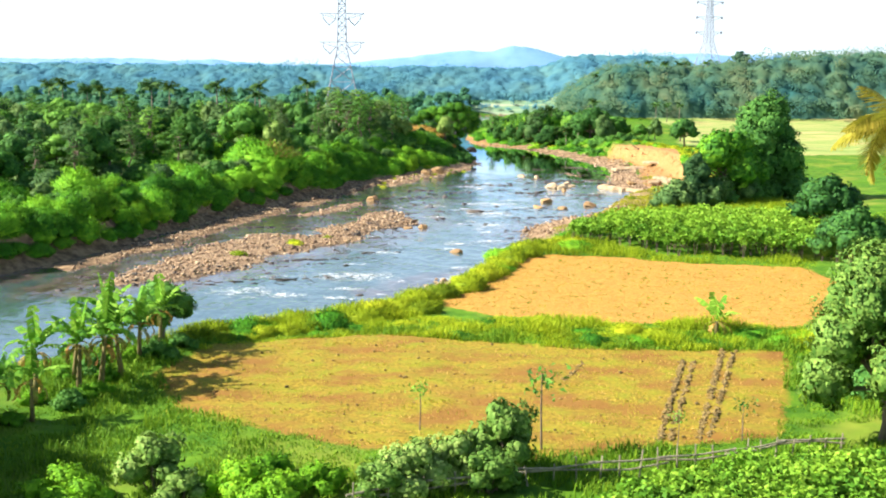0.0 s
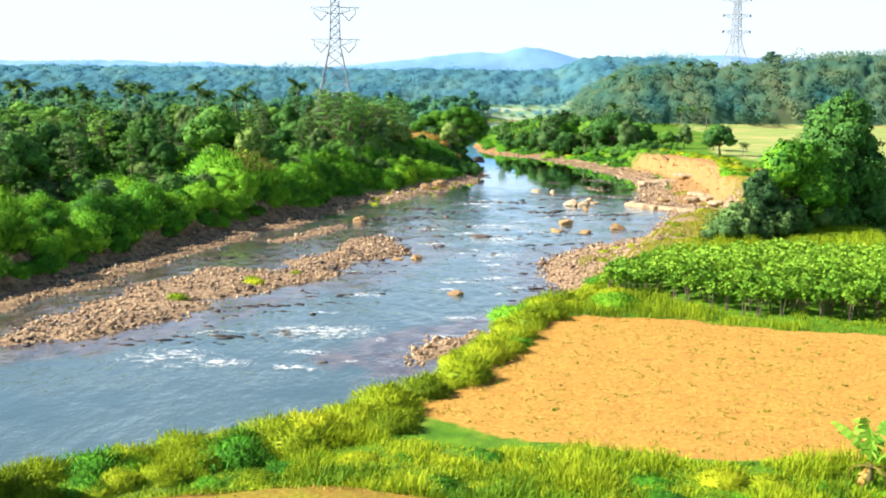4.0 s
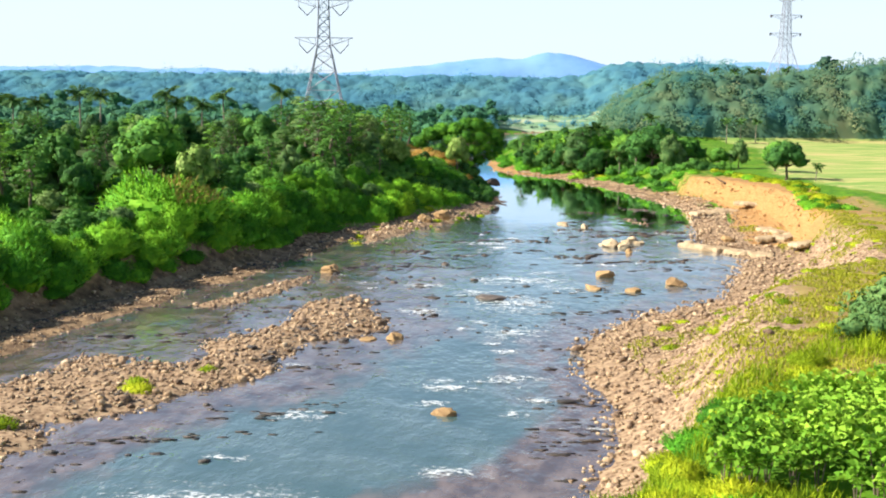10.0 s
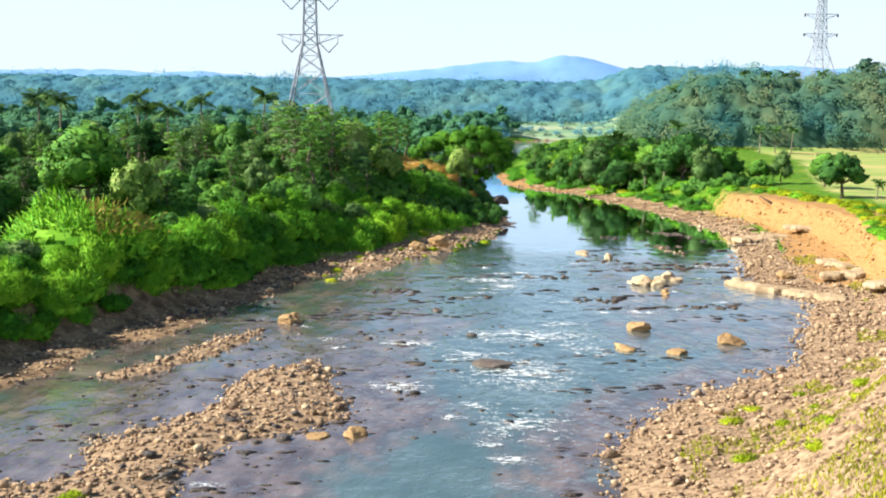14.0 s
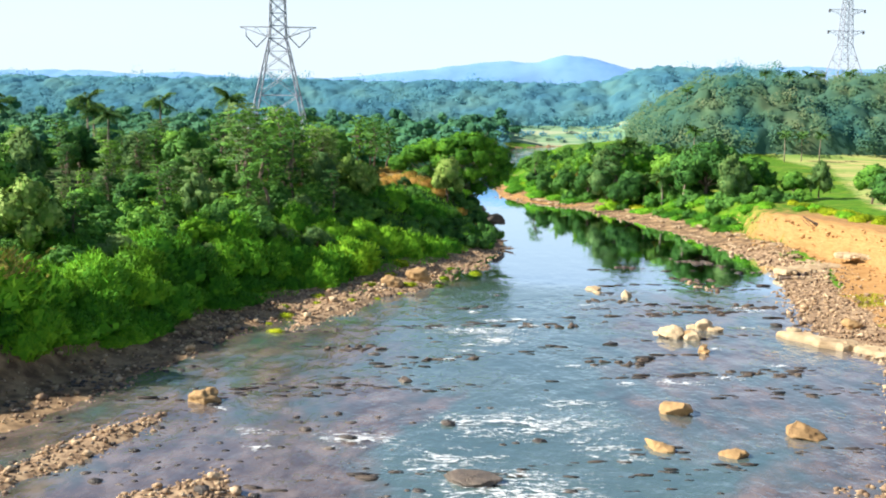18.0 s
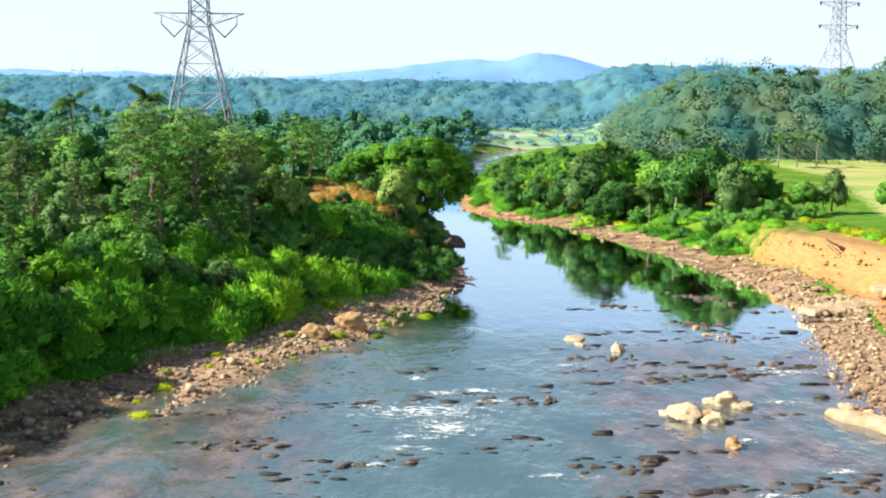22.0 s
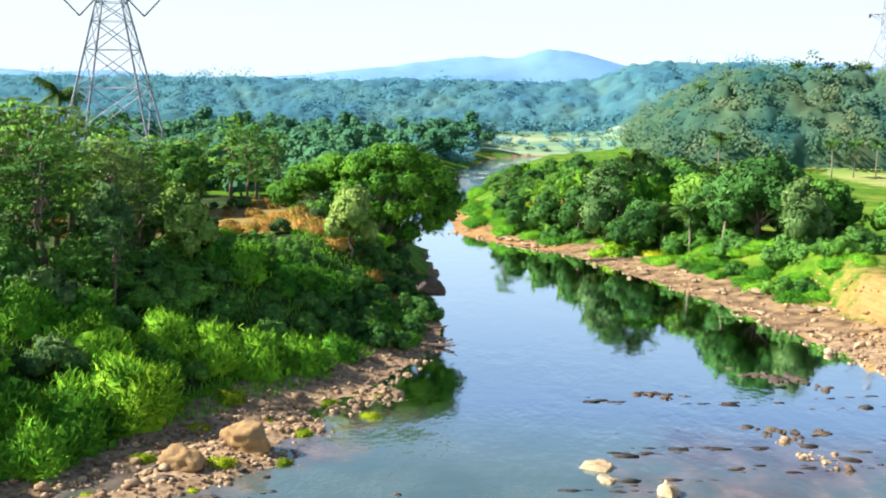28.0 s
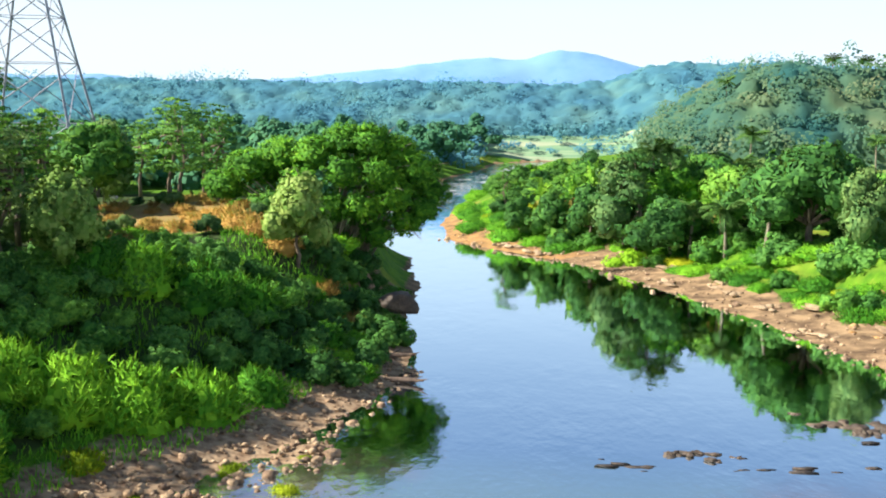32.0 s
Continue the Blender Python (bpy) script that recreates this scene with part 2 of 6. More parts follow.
class Net:
    def __init__(self, tree, out):
        self.n, self.l, self.out = tree.nodes, tree.links, out

    def node(self, kind, ins=None, **props):
        nd = self.n.new(kind)
        for k, v in props.items():
            if k == "data_type":
                nd.data_type = v
            elif k == "operation":
                nd.operation = v
            elif k == "blend_type":
                nd.blend_type = v
            elif k == "attribute_name":
                nd.attribute_name = v
            elif k == "clamp":
                nd.use_clamp = v
        for k, v in (ins or {}).items():
            if isinstance(v, bpy.types.NodeSocket):
                self.l.new(v, nd.inputs[k])
            else:
                nd.inputs[k].default_value = v
        return nd

    def place(self):
        return self.node("ShaderNodeNewGeometry").outputs["Position"]

    def noise(self, scale, detail=4.0, rough=0.55, vec=None, stretch=None):
        vec = vec or self.place()
        if stretch:
            vec = self.node("ShaderNodeMapping", {0: vec, 3: stretch}).outputs[0]
        return self.node("ShaderNodeTexNoise", {"Vector": vec, "Scale": scale, "Detail": detail, "Roughness": rough}).outputs[0]

    def ramp(self, fac, stops):
        r = self.node("ShaderNodeValToRGB", {0: fac})
        e = r.color_ramp.elements
        while len(e) < len(stops):
            e.new(0.5)
        for el, (p, c) in zip(e, stops):
            el.position = p
            el.color = (*c, 1) if len(c) == 3 else c
        return r.outputs[0]

    def step(self, fac, a, b):
        return self.node("ShaderNodeMapRange", {0: fac, 1: a, 2: b, 3: 0.0, 4: 1.0}).outputs[0]

    def math(self, op, a, b=0.0, clamp=False):
        return self.node("ShaderNodeMath", {0: a, 1: b}, operation=op, clamp=clamp).outputs[0]

    def mix(self, fac, a, b, blend="MIX"):
        a = (*a, 1) if isinstance(a, tuple) and len(a) == 3 else a
        b = (*b, 1) if isinstance(b, tuple) and len(b) == 3 else b
        return self.node("ShaderNodeMix", {0: fac, 6: a, 7: b}, data_type="RGBA", blend_type=blend).outputs[2]

    def attr(self, name):
        return self.node("ShaderNodeAttribute", attribute_name=name).outputs["Fac"]

    def bump(self, height, strength, dist):
        return self.node("ShaderNodeBump", {"Strength": strength, "Distance": dist, "Height": height}).outputs[0]

    def surface(self, color, rough=0.8, normal=None, metal=0.0, spec=0.5, **more):
        ins = {"Base Color": (*color, 1) if isinstance(color, tuple) else color, "Roughness": rough, "Metallic": metal, "Specular IOR Level": spec}
        if normal is not None:
            ins["Normal"] = normal
        ins.update(more)
        p = self.node("ShaderNodeBsdfPrincipled", ins)
        return p.outputs[0]

    def done(self, shader):
        self.l.new(shader, self.out.inputs[0])


def leaf_mat(name, dark, mid, light, glow=0.35, rough=0.68, patch=0.5, spec=0.16, own=0.30, each=0.40, wide=0.45):
    """Leaves: colour varies leaf by leaf, plant by plant and in patches; some light comes through."""
    def build(t):
        isl = t.node("ShaderNodeNewGeometry").outputs["Random Per Island"]
        per = t.node("ShaderNodeObjectInfo").outputs["Random"]
        big = t.noise(patch, 2.0)
        f = t.math("ADD", t.math("MULTIPLY", isl, own), t.math("ADD", t.math("MULTIPLY", per, each), t.math("MULTIPLY", big, wide)))
        col = t.ramp(f, [(0.30, dark), (0.56, mid), (0.85, light)])
        a = t.surface(col, rough, spec=spec)
        b = t.node("ShaderNodeBsdfTranslucent", {0: t.mix(0.25 if glow < 0.31 else 0.10, col, (0.42, 0.55, 0.08))}).outputs[0]
        t.done(t.node("ShaderNodeMixShader", {0: glow, 1: a, 2: b}).outputs[0])
    return mat(name, build)


M_LEAF = leaf_mat("leaf green", (0.024, 0.105, 0.022), (0.090, 0.265, 0.036), (0.230, 0.460, 0.056), 0.2)
M_DARK = leaf_mat("leaf deep green", (0.017, 0.072, 0.019), (0.056, 0.180, 0.034), (0.145, 0.340, 0.058), 0.2)
M_YELLOW = leaf_mat("leaf yellow green", (0.060, 0.200, 0.010), (0.165, 0.410, 0.016), (0.340, 0.600, 0.028), 0.25)
M_OLIVE = leaf_mat("leaf olive", (0.028, 0.090, 0.030), (0.095, 0.200, 0.055), (0.220, 0.340, 0.095), 0.18)
M_PALE = leaf_mat("leaf pale", (0.055, 0.14, 0.02), (0.16, 0.30, 0.05), (0.36, 0.48, 0.12), 0.18)
M_BAMBOO = leaf_mat("bamboo leaf", (0.018, 0.090, 0.012), (0.085, 0.275, 0.020), (0.270, 0.550, 0.030), 0.18, each=0.12, wide=0.62, patch=0.35)
M_BANANA = leaf_mat("banana leaf", (0.045, 0.17, 0.012), (0.13, 0.34, 0.022), (0.32, 0.55, 0.06), 0.28)
M_PALM = leaf_mat("palm frond", (0.018, 0.065, 0.014), (0.05, 0.13, 0.024), (0.12, 0.23, 0.05), 0.15)
M_DRYPALM = leaf_mat("dry palm frond", (0.16, 0.16, 0.02), (0.36, 0.33, 0.035), (0.55, 0.46, 0.08), 0.3)
M_GRASS = leaf_mat("tall grass", (0.030, 0.150, 0.012), (0.108, 0.370, 0.020), (0.290, 0.600, 0.032), 0.2, patch=0.22)
M_GRASSY = leaf_mat("sunny grass", (0.13, 0.22, 0.008), (0.34, 0.45, 0.013), (0.62, 0.66, 0.03), 0.28, patch=0.25)
M_MEADOW = leaf_mat("meadow grass", (0.045, 0.14, 0.008), (0.135, 0.28, 0.012), (0.33, 0.44, 0.02), 0.2, patch=0.3)
M_SLOPE = leaf_mat("dry slope grass", (0.16, 0.19, 0.012), (0.34, 0.36, 0.02), (0.56, 0.50, 0.06), 0.22, patch=0.35)
M_STRAW = leaf_mat("straw", (0.22, 0.11, 0.025), (0.46, 0.26, 0.06), (0.66, 0.42, 0.12), 0.2)
M_CASSAVA = leaf_mat("cassava leaf", (0.060, 0.190, 0.014), (0.165, 0.360, 0.028), (0.33, 0.54, 0.050), 0.25)
# Far woods: distance haze is painted into these blue-green leaf colours
M_FAR_HAZED = leaf_mat("haze-tinted distant wood", (0.095, 0.275, 0.40), (0.135, 0.345, 0.42), (0.22, 0.43, 0.38), 0.5, 1.0, patch=0.09, spec=0.0, own=0.06, each=0.0, wide=1.0)
# Hill leaves carry a milder haze tint, mixed straight into their colours
M_HILL_HAZED = leaf_mat("haze-tinted hill wood", (0.045, 0.15, 0.14), (0.12, 0.22, 0.125), (0.29, 0.29, 0.15), 0.4, 1.0, patch=0.10, spec=0.0, own=0.12, each=0.0, wide=0.95)
M_REED = leaf_mat("brown reed", (0.12, 0.11, 0.02), (0.26, 0.22, 0.04), (0.40, 0.34, 0.08), 0.3)


def bark(name, a, b):
    def build(t):
        f = t.noise(6.0, 6.0, stretch=(1, 1, 0.25))
        t.done(t.surface(t.ramp(f, [(0.3, a), (0.7, b)]), 0.9, t.bump(f, 0.5, 0.03)))
    return mat(name, build)


M_BARK = bark("bark", (0.09, 0.065, 0.045), (0.25, 0.19, 0.13))
M_STEM = bark("banana stem", (0.10, 0.08, 0.025), (0.26, 0.21, 0.07))
M_PALMTRUNK = bark("palm trunk", (0.16, 0.13, 0.09), (0.32, 0.27, 0.2))
M_POLE = bark("weathered bamboo pole", (0.20, 0.17, 0.11), (0.42, 0.36, 0.25))
M_DRIFT = bark("driftwood", (0.05, 0.035, 0.025), (0.16, 0.11, 0.08))


def stone_mat(name, stops, scale=2.0, rough=0.85):
    def build(t):
        per = t.node("ShaderNodeObjectInfo").outputs["Random"]
        isl = t.node("ShaderNodeNewGeometry").outputs["Random Per Island"]
        f = t.step(t.noise(scale, 7.0, 0.65), 0.28, 0.72)
        g = t.math("ADD", t.math("MULTIPLY", f, 0.5), t.math("ADD", t.math("MULTIPLY", per, 0.2), t.math("MULTIPLY", isl, 0.45)))
        t.done(t.surface(t.ramp(g, stops), rough, t.bump(t.noise(scale * 2.5, 7.0, 0.65), 1.0, 0.10)))
    return mat(name, build)


M_COBBLE = stone_mat("cobbles", [(0.22, (0.06, 0.036, 0.022)), (0.48, (0.25, 0.16, 0.095)), (0.72, (0.46, 0.315, 0.18)), (1.0, (0.71, 0.55, 0.36))], 3.0)
M_WETSTONE = stone_mat("wet stone", [(0.25, (0.03, 0.025, 0.022)), (0.6, (0.09, 0.07, 0.055)), (1.0, (0.20, 0.15, 0.11))], 3.0, 0.45)
M_BOULDER = stone_mat("ochre boulder", [(0.25, (0.05, 0.03, 0.016)), (0.5, (0.19, 0.11, 0.045)), (0.85, (0.38, 0.235, 0.10))], 1.2)
M_PALEROCK = stone_mat("pale rock", [(0.25, (0.11, 0.07, 0.04)), (0.5, (0.33, 0.23, 0.125)), (0.85, (0.54, 0.41, 0.25))], 0.9)
M_CLIFF = stone_mat("ochre cut earth", [(0.25, (0.17, 0.085, 0.028)), (0.6, (0.36, 0.20, 0.07)), (1.0, (0.56, 0.36, 0.155))], 1.4, 0.95)
M_LEDGE = stone_mat("wet brown bedrock", [(0.3, (0.02, 0.015, 0.012)), (0.65, (0.06, 0.042, 0.03)), (1.0, (0.16, 0.11, 0.07))], 2.0, 0.6)


def steel_build(t):
    f = t.noise(0.8, 3.0)
    t.done(t.surface(t.ramp(f, [(0.3, (0.27, 0.28, 0.33)), (0.7, (0.42, 0.43, 0.49))]), 0.75, spec=0.2))


M_STEEL = mat("galvanised steel", steel_build)
M_INSUL = mat("insulator glass", lambda t: t.done(t.surface(t.ramp(t.noise(3.0), [(0.3, (0.06, 0.05, 0.05)), (0.7, (0.13, 0.11, 0.10))]), 0.35)))


def ground_build(t):
    p = t.place()
    fine, mid, big = t.noise(5.0, 6.0), t.noise(0.9, 5.0), t.noise(0.16, 3.0)
    grit = t.node("ShaderNodeTexVoronoi", {"Vector": p, "Scale": 2.6}).outputs["Distance"]
    grass = t.mix(t.step(mid, 0.3, 0.7), (0.035, 0.12, 0.006), (0.12, 0.25, 0.010))
    grass = t.mix(t.step(big, 0.52, 0.72), grass, (0.22, 0.26, 0.03))
    straw = t.mix(t.step(fine, 0.35, 0.65), (0.34, 0.17, 0.03), (0.57, 0.32, 0.065))
    straw = t.mix(t.step(mid, 0.45, 0.75), straw, (0.45, 0.225, 0.045))
    near = t.mix(t.step(fine, 0.35, 0.68), (0.17, 0.125, 0.014), (0.42, 0.29, 0.032))
    near = t.mix(t.math("MULTIPLY", t.step(mid, 0.42, 0.68), 0.75), near, (0.23, 0.26, 0.016))
    near = t.mix(t.step(t.noise(0.3, 5.0, 0.6, stretch=(1, 1.6, 1)), 0.44, 0.62), near, (0.25, 0.125, 0.026))
    gravel = t.ramp(t.math("ADD", t.math("MULTIPLY", grit, 0.6), t.math("MULTIPLY", fine, 0.5)), [(0.12, (0.05, 0.03, 0.02)), (0.38, (0.19, 0.12, 0.07)), (0.75, (0.40, 0.28, 0.17))])
    mud = t.mix(t.step(mid, 0.35, 0.65), (0.10, 0.062, 0.036), (0.36, 0.24, 0.13))
    sand = t.mix(t.step(t.noise(1.6, 7.0, 0.65, stretch=(0.6, 0.6, 5)), 0.32, 0.68), (0.29, 0.15, 0.05), (0.44, 0.255, 0.10))
    soil = t.mix(t.step(fine, 0.4, 0.62), t.mix(t.step(mid, 0.35, 0.7), (0.22, 0.125, 0.055), (0.38, 0.23, 0.10)), (0.24, 0.22, 0.06))
    band = t.noise(0.5, 3.0, stretch=(0.08, 1.0, 1))
    # Terraces beyond the river, with haze painted in as a paler blue-green
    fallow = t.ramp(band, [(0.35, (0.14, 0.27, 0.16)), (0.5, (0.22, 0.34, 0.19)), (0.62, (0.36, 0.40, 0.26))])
    terrace = t.ramp(band, [(0.35, (0.17, 0.28, 0.06)), (0.5, (0.30, 0.36, 0.10)), (0.62, (0.46, 0.37, 0.15))])
    jit = t.math("MULTIPLY", t.math("SUBTRACT", t.math("ADD", t.math("MULTIPLY", mid, 0.6), t.math("MULTIPLY", fine, 0.4)), 0.5), 1.1)
    col = grass
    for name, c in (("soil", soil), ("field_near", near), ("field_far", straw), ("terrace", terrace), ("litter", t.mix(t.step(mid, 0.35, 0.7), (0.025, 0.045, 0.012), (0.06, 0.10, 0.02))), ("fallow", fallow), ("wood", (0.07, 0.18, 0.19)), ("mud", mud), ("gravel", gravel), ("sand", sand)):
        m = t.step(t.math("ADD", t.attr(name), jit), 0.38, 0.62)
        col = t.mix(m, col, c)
    h = t.math("ADD", t.math("MULTIPLY", mid, 0.6), t.math("MULTIPLY", fine, 0.4))
    t.done(t.surface(col, 0.95, t.bump(h, 0.7, 0.16), spec=0.2))


M_GROUND = mat("ground", ground_build)


def water_build(t):
    flow = t.attr("rough")
    shallow = t.attr("shallow")
    a = t.noise(0.9, 4.0, stretch=(1.0, 0.55, 1))
    b = t.noise(2.6, 3.0, stretch=(0.7, 0.6, 1))
    c = t.noise(0.22, 3.0)
    calm = t.attr("calm")
    h = t.math("ADD", t.math("MULTIPLY", a, 0.82), t.math("MULTIPLY", b, 0.18))
    s = t.math("MULTIPLY", t.math("ADD", t.math("MULTIPLY", flow, 0.85), 0.014), t.math("ADD", 0.35, t.math("MULTIPLY", t.step(c, 0.35, 0.65), 0.9)))
    deep = t.mix(t.step(c, 0.35, 0.65), (0.062, 0.11, 0.108), (0.10, 0.15, 0.15))
    deep = t.mix(calm, deep, (0.15, 0.24, 0.25))
    bed = t.mix(t.step(t.noise(0.7, 5.0, stretch=(1, 0.6, 1)), 0.4, 0.65), (0.085, 0.062, 0.055), (0.20, 0.155, 0.135))
    jit = t.math("SUBTRACT", t.noise(0.35, 5.0, stretch=(1.0, 0.6, 1)), 0.5)
    m = t.step(t.math("ADD", shallow, t.math("MULTIPLY", jit, 1.3)), 0.35, 0.75)
    col = t.mix(m, deep, bed)
    nrm = t.node("ShaderNodeBump", {"Strength": s, "Distance": 0.30, "Height": h}).outputs[0]
    body = t.surface(col, 0.5, nrm, spec=0.0)
    gloss = t.node("ShaderNodeBsdfGlossy", {"Color": (0.86, 0.94, 1.0, 1), "Roughness": 0.03, "Normal": nrm}).outputs[0]
    fr = t.node("ShaderNodeFresnel", {"IOR": 1.45, "Normal": nrm}).outputs[0]
    t.done(t.node("ShaderNodeMixShader", {0: t.math("MULTIPLY", fr, t.math("ADD", 1.6, t.math("MULTIPLY", calm, 3.4)), True), 1: body, 2: gloss}).outputs[0])


M_WATER = mat("river water", water_build)


def foam_build(t):
    """Strings and crests of foam: thin where two noises cross their middle, thick where the cover is high."""
    warp = t.node("ShaderNodeVectorMath", {0: t.place(), 1: t.node("ShaderNodeTexNoise", {"Vector": t.place(), "Scale": 0.5}).outputs[1]}, operation="ADD").outputs[0]
    n = t.noise(0.62, 6.0, 0.62, warp, (0.75, 1.7, 1))
    ridge_ = t.math("SUBTRACT", 1.0, t.math("MULTIPLY", t.math("ABSOLUTE", t.math("SUBTRACT", n, 0.5)), 9.0))
    fine = t.noise(3.2, 5.0, 0.7, warp, (0.8, 1.5, 1))
    cov = t.attr("cover")
    a = t.math("ADD", t.math("ADD", t.math("MULTIPLY", cov, 0.88), t.math("MULTIPLY", ridge_, 0.6)), t.math("MULTIPLY", t.math("SUBTRACT", fine, 0.5), 2.4))
    a = t.step(a, 0.62, 1.2)
    s = t.surface(t.ramp(t.noise(5.0), [(0.3, (0.62, 0.68, 0.70)), (0.6, (0.86, 0.88, 0.88))]), 0.6, t.bump(t.noise(7.0), 0.5, 0.08))
    t.done(t.node("ShaderNodeMixShader", {0: t.math("MULTIPLY", a, 0.95), 1: t.node("ShaderNodeBsdfTransparent").outputs[0], 2: s}).outputs[0])


M_FOAM = mat("white water", foam_build)


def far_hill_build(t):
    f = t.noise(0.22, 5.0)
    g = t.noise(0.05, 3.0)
    # Wooded slopes in reality; the blue is aerial haze painted into the colour
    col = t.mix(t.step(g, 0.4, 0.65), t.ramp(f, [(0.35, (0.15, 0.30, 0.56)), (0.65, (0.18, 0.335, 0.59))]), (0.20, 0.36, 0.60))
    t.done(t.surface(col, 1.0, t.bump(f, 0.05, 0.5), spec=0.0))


M_HAZE_RIDGE = mat("haze-blue far ridge", far_hill_build)


# ---- mesh helpers ----
def mesh_of(name, verts, faces, material, flat=True):
    """A mesh from an array of places and an array (or list) of faces."""
    me = bpy.data.meshes.new(name)
    verts = np.asarray(verts, np.float32)
    if isinstance(faces, np.ndarray):
        k = faces.shape[1]
        me.vertices.add(len(verts))
        me.vertices.foreach_set("co", verts.ravel())
        me.loops.add(faces.size)
        me.loops.foreach_set("vertex_index", faces.ravel().astype(np.int32))
        me.polygons.add(len(faces))
        me.polygons.foreach_set("loop_start", np.arange(0, faces.size, k, dtype=np.int32))
        me.polygons.foreach_set("loop_total", np.full(len(faces), k, np.int32))
        me.update(calc_edges=True)
    else:
        me.from_pydata([tuple(map(float, v)) for v in verts], [], faces)
    me.materials.append(material)
    if not flat:
        me.polygons.foreach_set("use_smooth", np.ones(len(me.polygons), bool))
    me.validate()
    return me


def soft_mesh(name, v, f, normals, material):
    """Foliage whose leaves are shaded along the rounded form they cover."""
    v, f, normals = np.asarray(v, float), np.asarray(f), np.asarray(normals, float)
    face = np.cross(v[f[:, 2]] - v[f[:, 0]], v[f[:, 3]] - v[f[:, 1]])
    away = np.einsum("ij,ij->i", face, normals[f[:, 0]]) < 0
    f = np.where(away[:, None], f[:, ::-1], f)
    me = mesh_of(name, v, f, material, flat=False)
    me.normals_split_custom_set_from_vertices(normals.tolist())
    return me


def part(name, me, parent=None, label=""):
    ob = new(name, me)
    if parent is not None:
        ob.parent = parent
    if label:
        ob["label"] = label
    return ob


def unit(v):
    return v / (np.linalg.norm(v, axis=-1, keepdims=True) + 1e-9)


def leaf_cloud(P, N, size, aspect=0.45, fold=0.2, r=None):
    """One folded lozenge for each leaf."""
    r = r or rng
    n = len(P)
    size = np.broadcast_to(size, n)[:, None] * r.uniform(0.7, 1.3, (n, 1))
    t = unit(np.cross(N, r.normal(size=(n, 3))))
    b = np.cross(N, t)
    tip, base = P + t * size * 0.5, P - t * size * 0.5
    up = N * size * fold
    v = np.stack([base, P + b * size * aspect * 0.5 + up, tip - up * 0.8, P - b * size * aspect * 0.5 + up], 1).reshape(-1, 3)
    f = np.arange(4 * n).reshape(n, 4)
    return v, f


def tube_data(path, radii, sides=6):
    """A tapered tube along a path."""
    path = np.asarray(path, float)
    radii = np.broadcast_to(radii, len(path))
    v, f = [], []
    for i, p in enumerate(path):
        d = unit(path[min(i + 1, len(path) - 1)] - path[max(i - 1, 0)])
        a = unit(np.cross(d, (0.31, 0.94, 0.1) if abs(d[2]) > 0.5 else (0, 0, 1.0)))
        b = np.cross(d, a)
        for k in range(sides):
            w = 2 * math.pi * k / sides
            v.append(p + radii[i] * (math.cos(w) * a + math.sin(w) * b))
    for i in range(len(path) - 1):
        for k in range(sides):
            k2 = (k + 1) % sides
            f.append((i * sides + k, i * sides + k2, (i + 1) * sides + k2, (i + 1) * sides + k))
    f.append(tuple(range(sides))[::-1])
    f.append(tuple(range((len(path) - 1) * sides, len(path) * sides)))
    return v, f


def join(pieces):
    v, f, at = [], [], 0
    for pv, pf in pieces:
        v.extend(pv)
        f.extend(tuple(i + at for i in q) for q in pf)
        at += len(pv)
    return v, f


def join_np(pieces):
    vs, fs, at = [], [], 0
    for v, f in pieces:
        vs.append(v)
        fs.append(f + at)
        at += len(v)
    return np.concatenate(vs), np.concatenate(fs)


def blades(P, height, width, lean=0.35, r=None, droop=0.25):
    """Grass blades, each a narrow strip of two quads, at the places P."""
    r = r or rng
    n = len(P)
    h = np.broadcast_to(height, n)[:, None] * r.uniform(0.6, 1.25, (n, 1))
    w = np.broadcast_to(width, n)[:, None] * 0.5
    a = r.uniform(0, 2 * math.pi, n)
    out = np.stack([np.cos(a), np.sin(a), np.zeros(n)], 1)
    a2 = a + math.pi / 2 + r.normal(0, 0.5, n)
    side = np.stack([np.cos(a2), np.sin(a2), np.zeros(n)], 1)
    up = np.array([0, 0, 1.0])
    ln = r.uniform(0.1, 1, (n, 1)) * lean
    m = P + up * h * 0.55 + out * h * ln * 0.4
    e = P + up * h * (1 - droop * ln) + out * h * ln
    v = np.stack([P - side * w, P + side * w, m + side * w * 0.8, m - side * w * 0.8, e + side * w * 0.15, e - side * w * 0.15], 1).reshape(-1, 3)
    k = np.arange(n)[:, None] * 6
    f = np.concatenate([k + [[0, 1, 2, 3]], k + [[3, 2, 4, 5]]], 0)
    return v, f


def stone_data(r, sx, sy, sz, rough=0.25, sub=1):
    """An angular, worn stone standing with its base at z = 0: a ball cut by a few planes."""
    bm = bmesh.new()
    bmesh.ops.create_icosphere(bm, subdivisions=sub, radius=1.0)
    off = r.uniform(0, 100, 3)
    vs = np.array([v.co for v in bm.verts])
    fs = np.array([[w.index for w in q.verts] for q in bm.faces])
    bm.free()
    for _ in range(13):
        n = unit(r.normal(size=3))
        cut = r.uniform(0.48, 0.86)
        over = np.maximum(vs @ n - cut, 0)
        vs = vs - over[:, None] * n
    k = np.array([1 + rough * 0.5 * noise.noise(Vector(c) * 1.6 + Vector(off)) + rough * 0.6 * noise.noise(Vector(c) * 3.6 + Vector(off)) for c in vs])
    vs = vs * k[:, None] * np.array([sx, sy, sz * 0.62])
    vs[:, 2] -= vs[:, 2].min() + 0.3 * sz
    return vs, fs


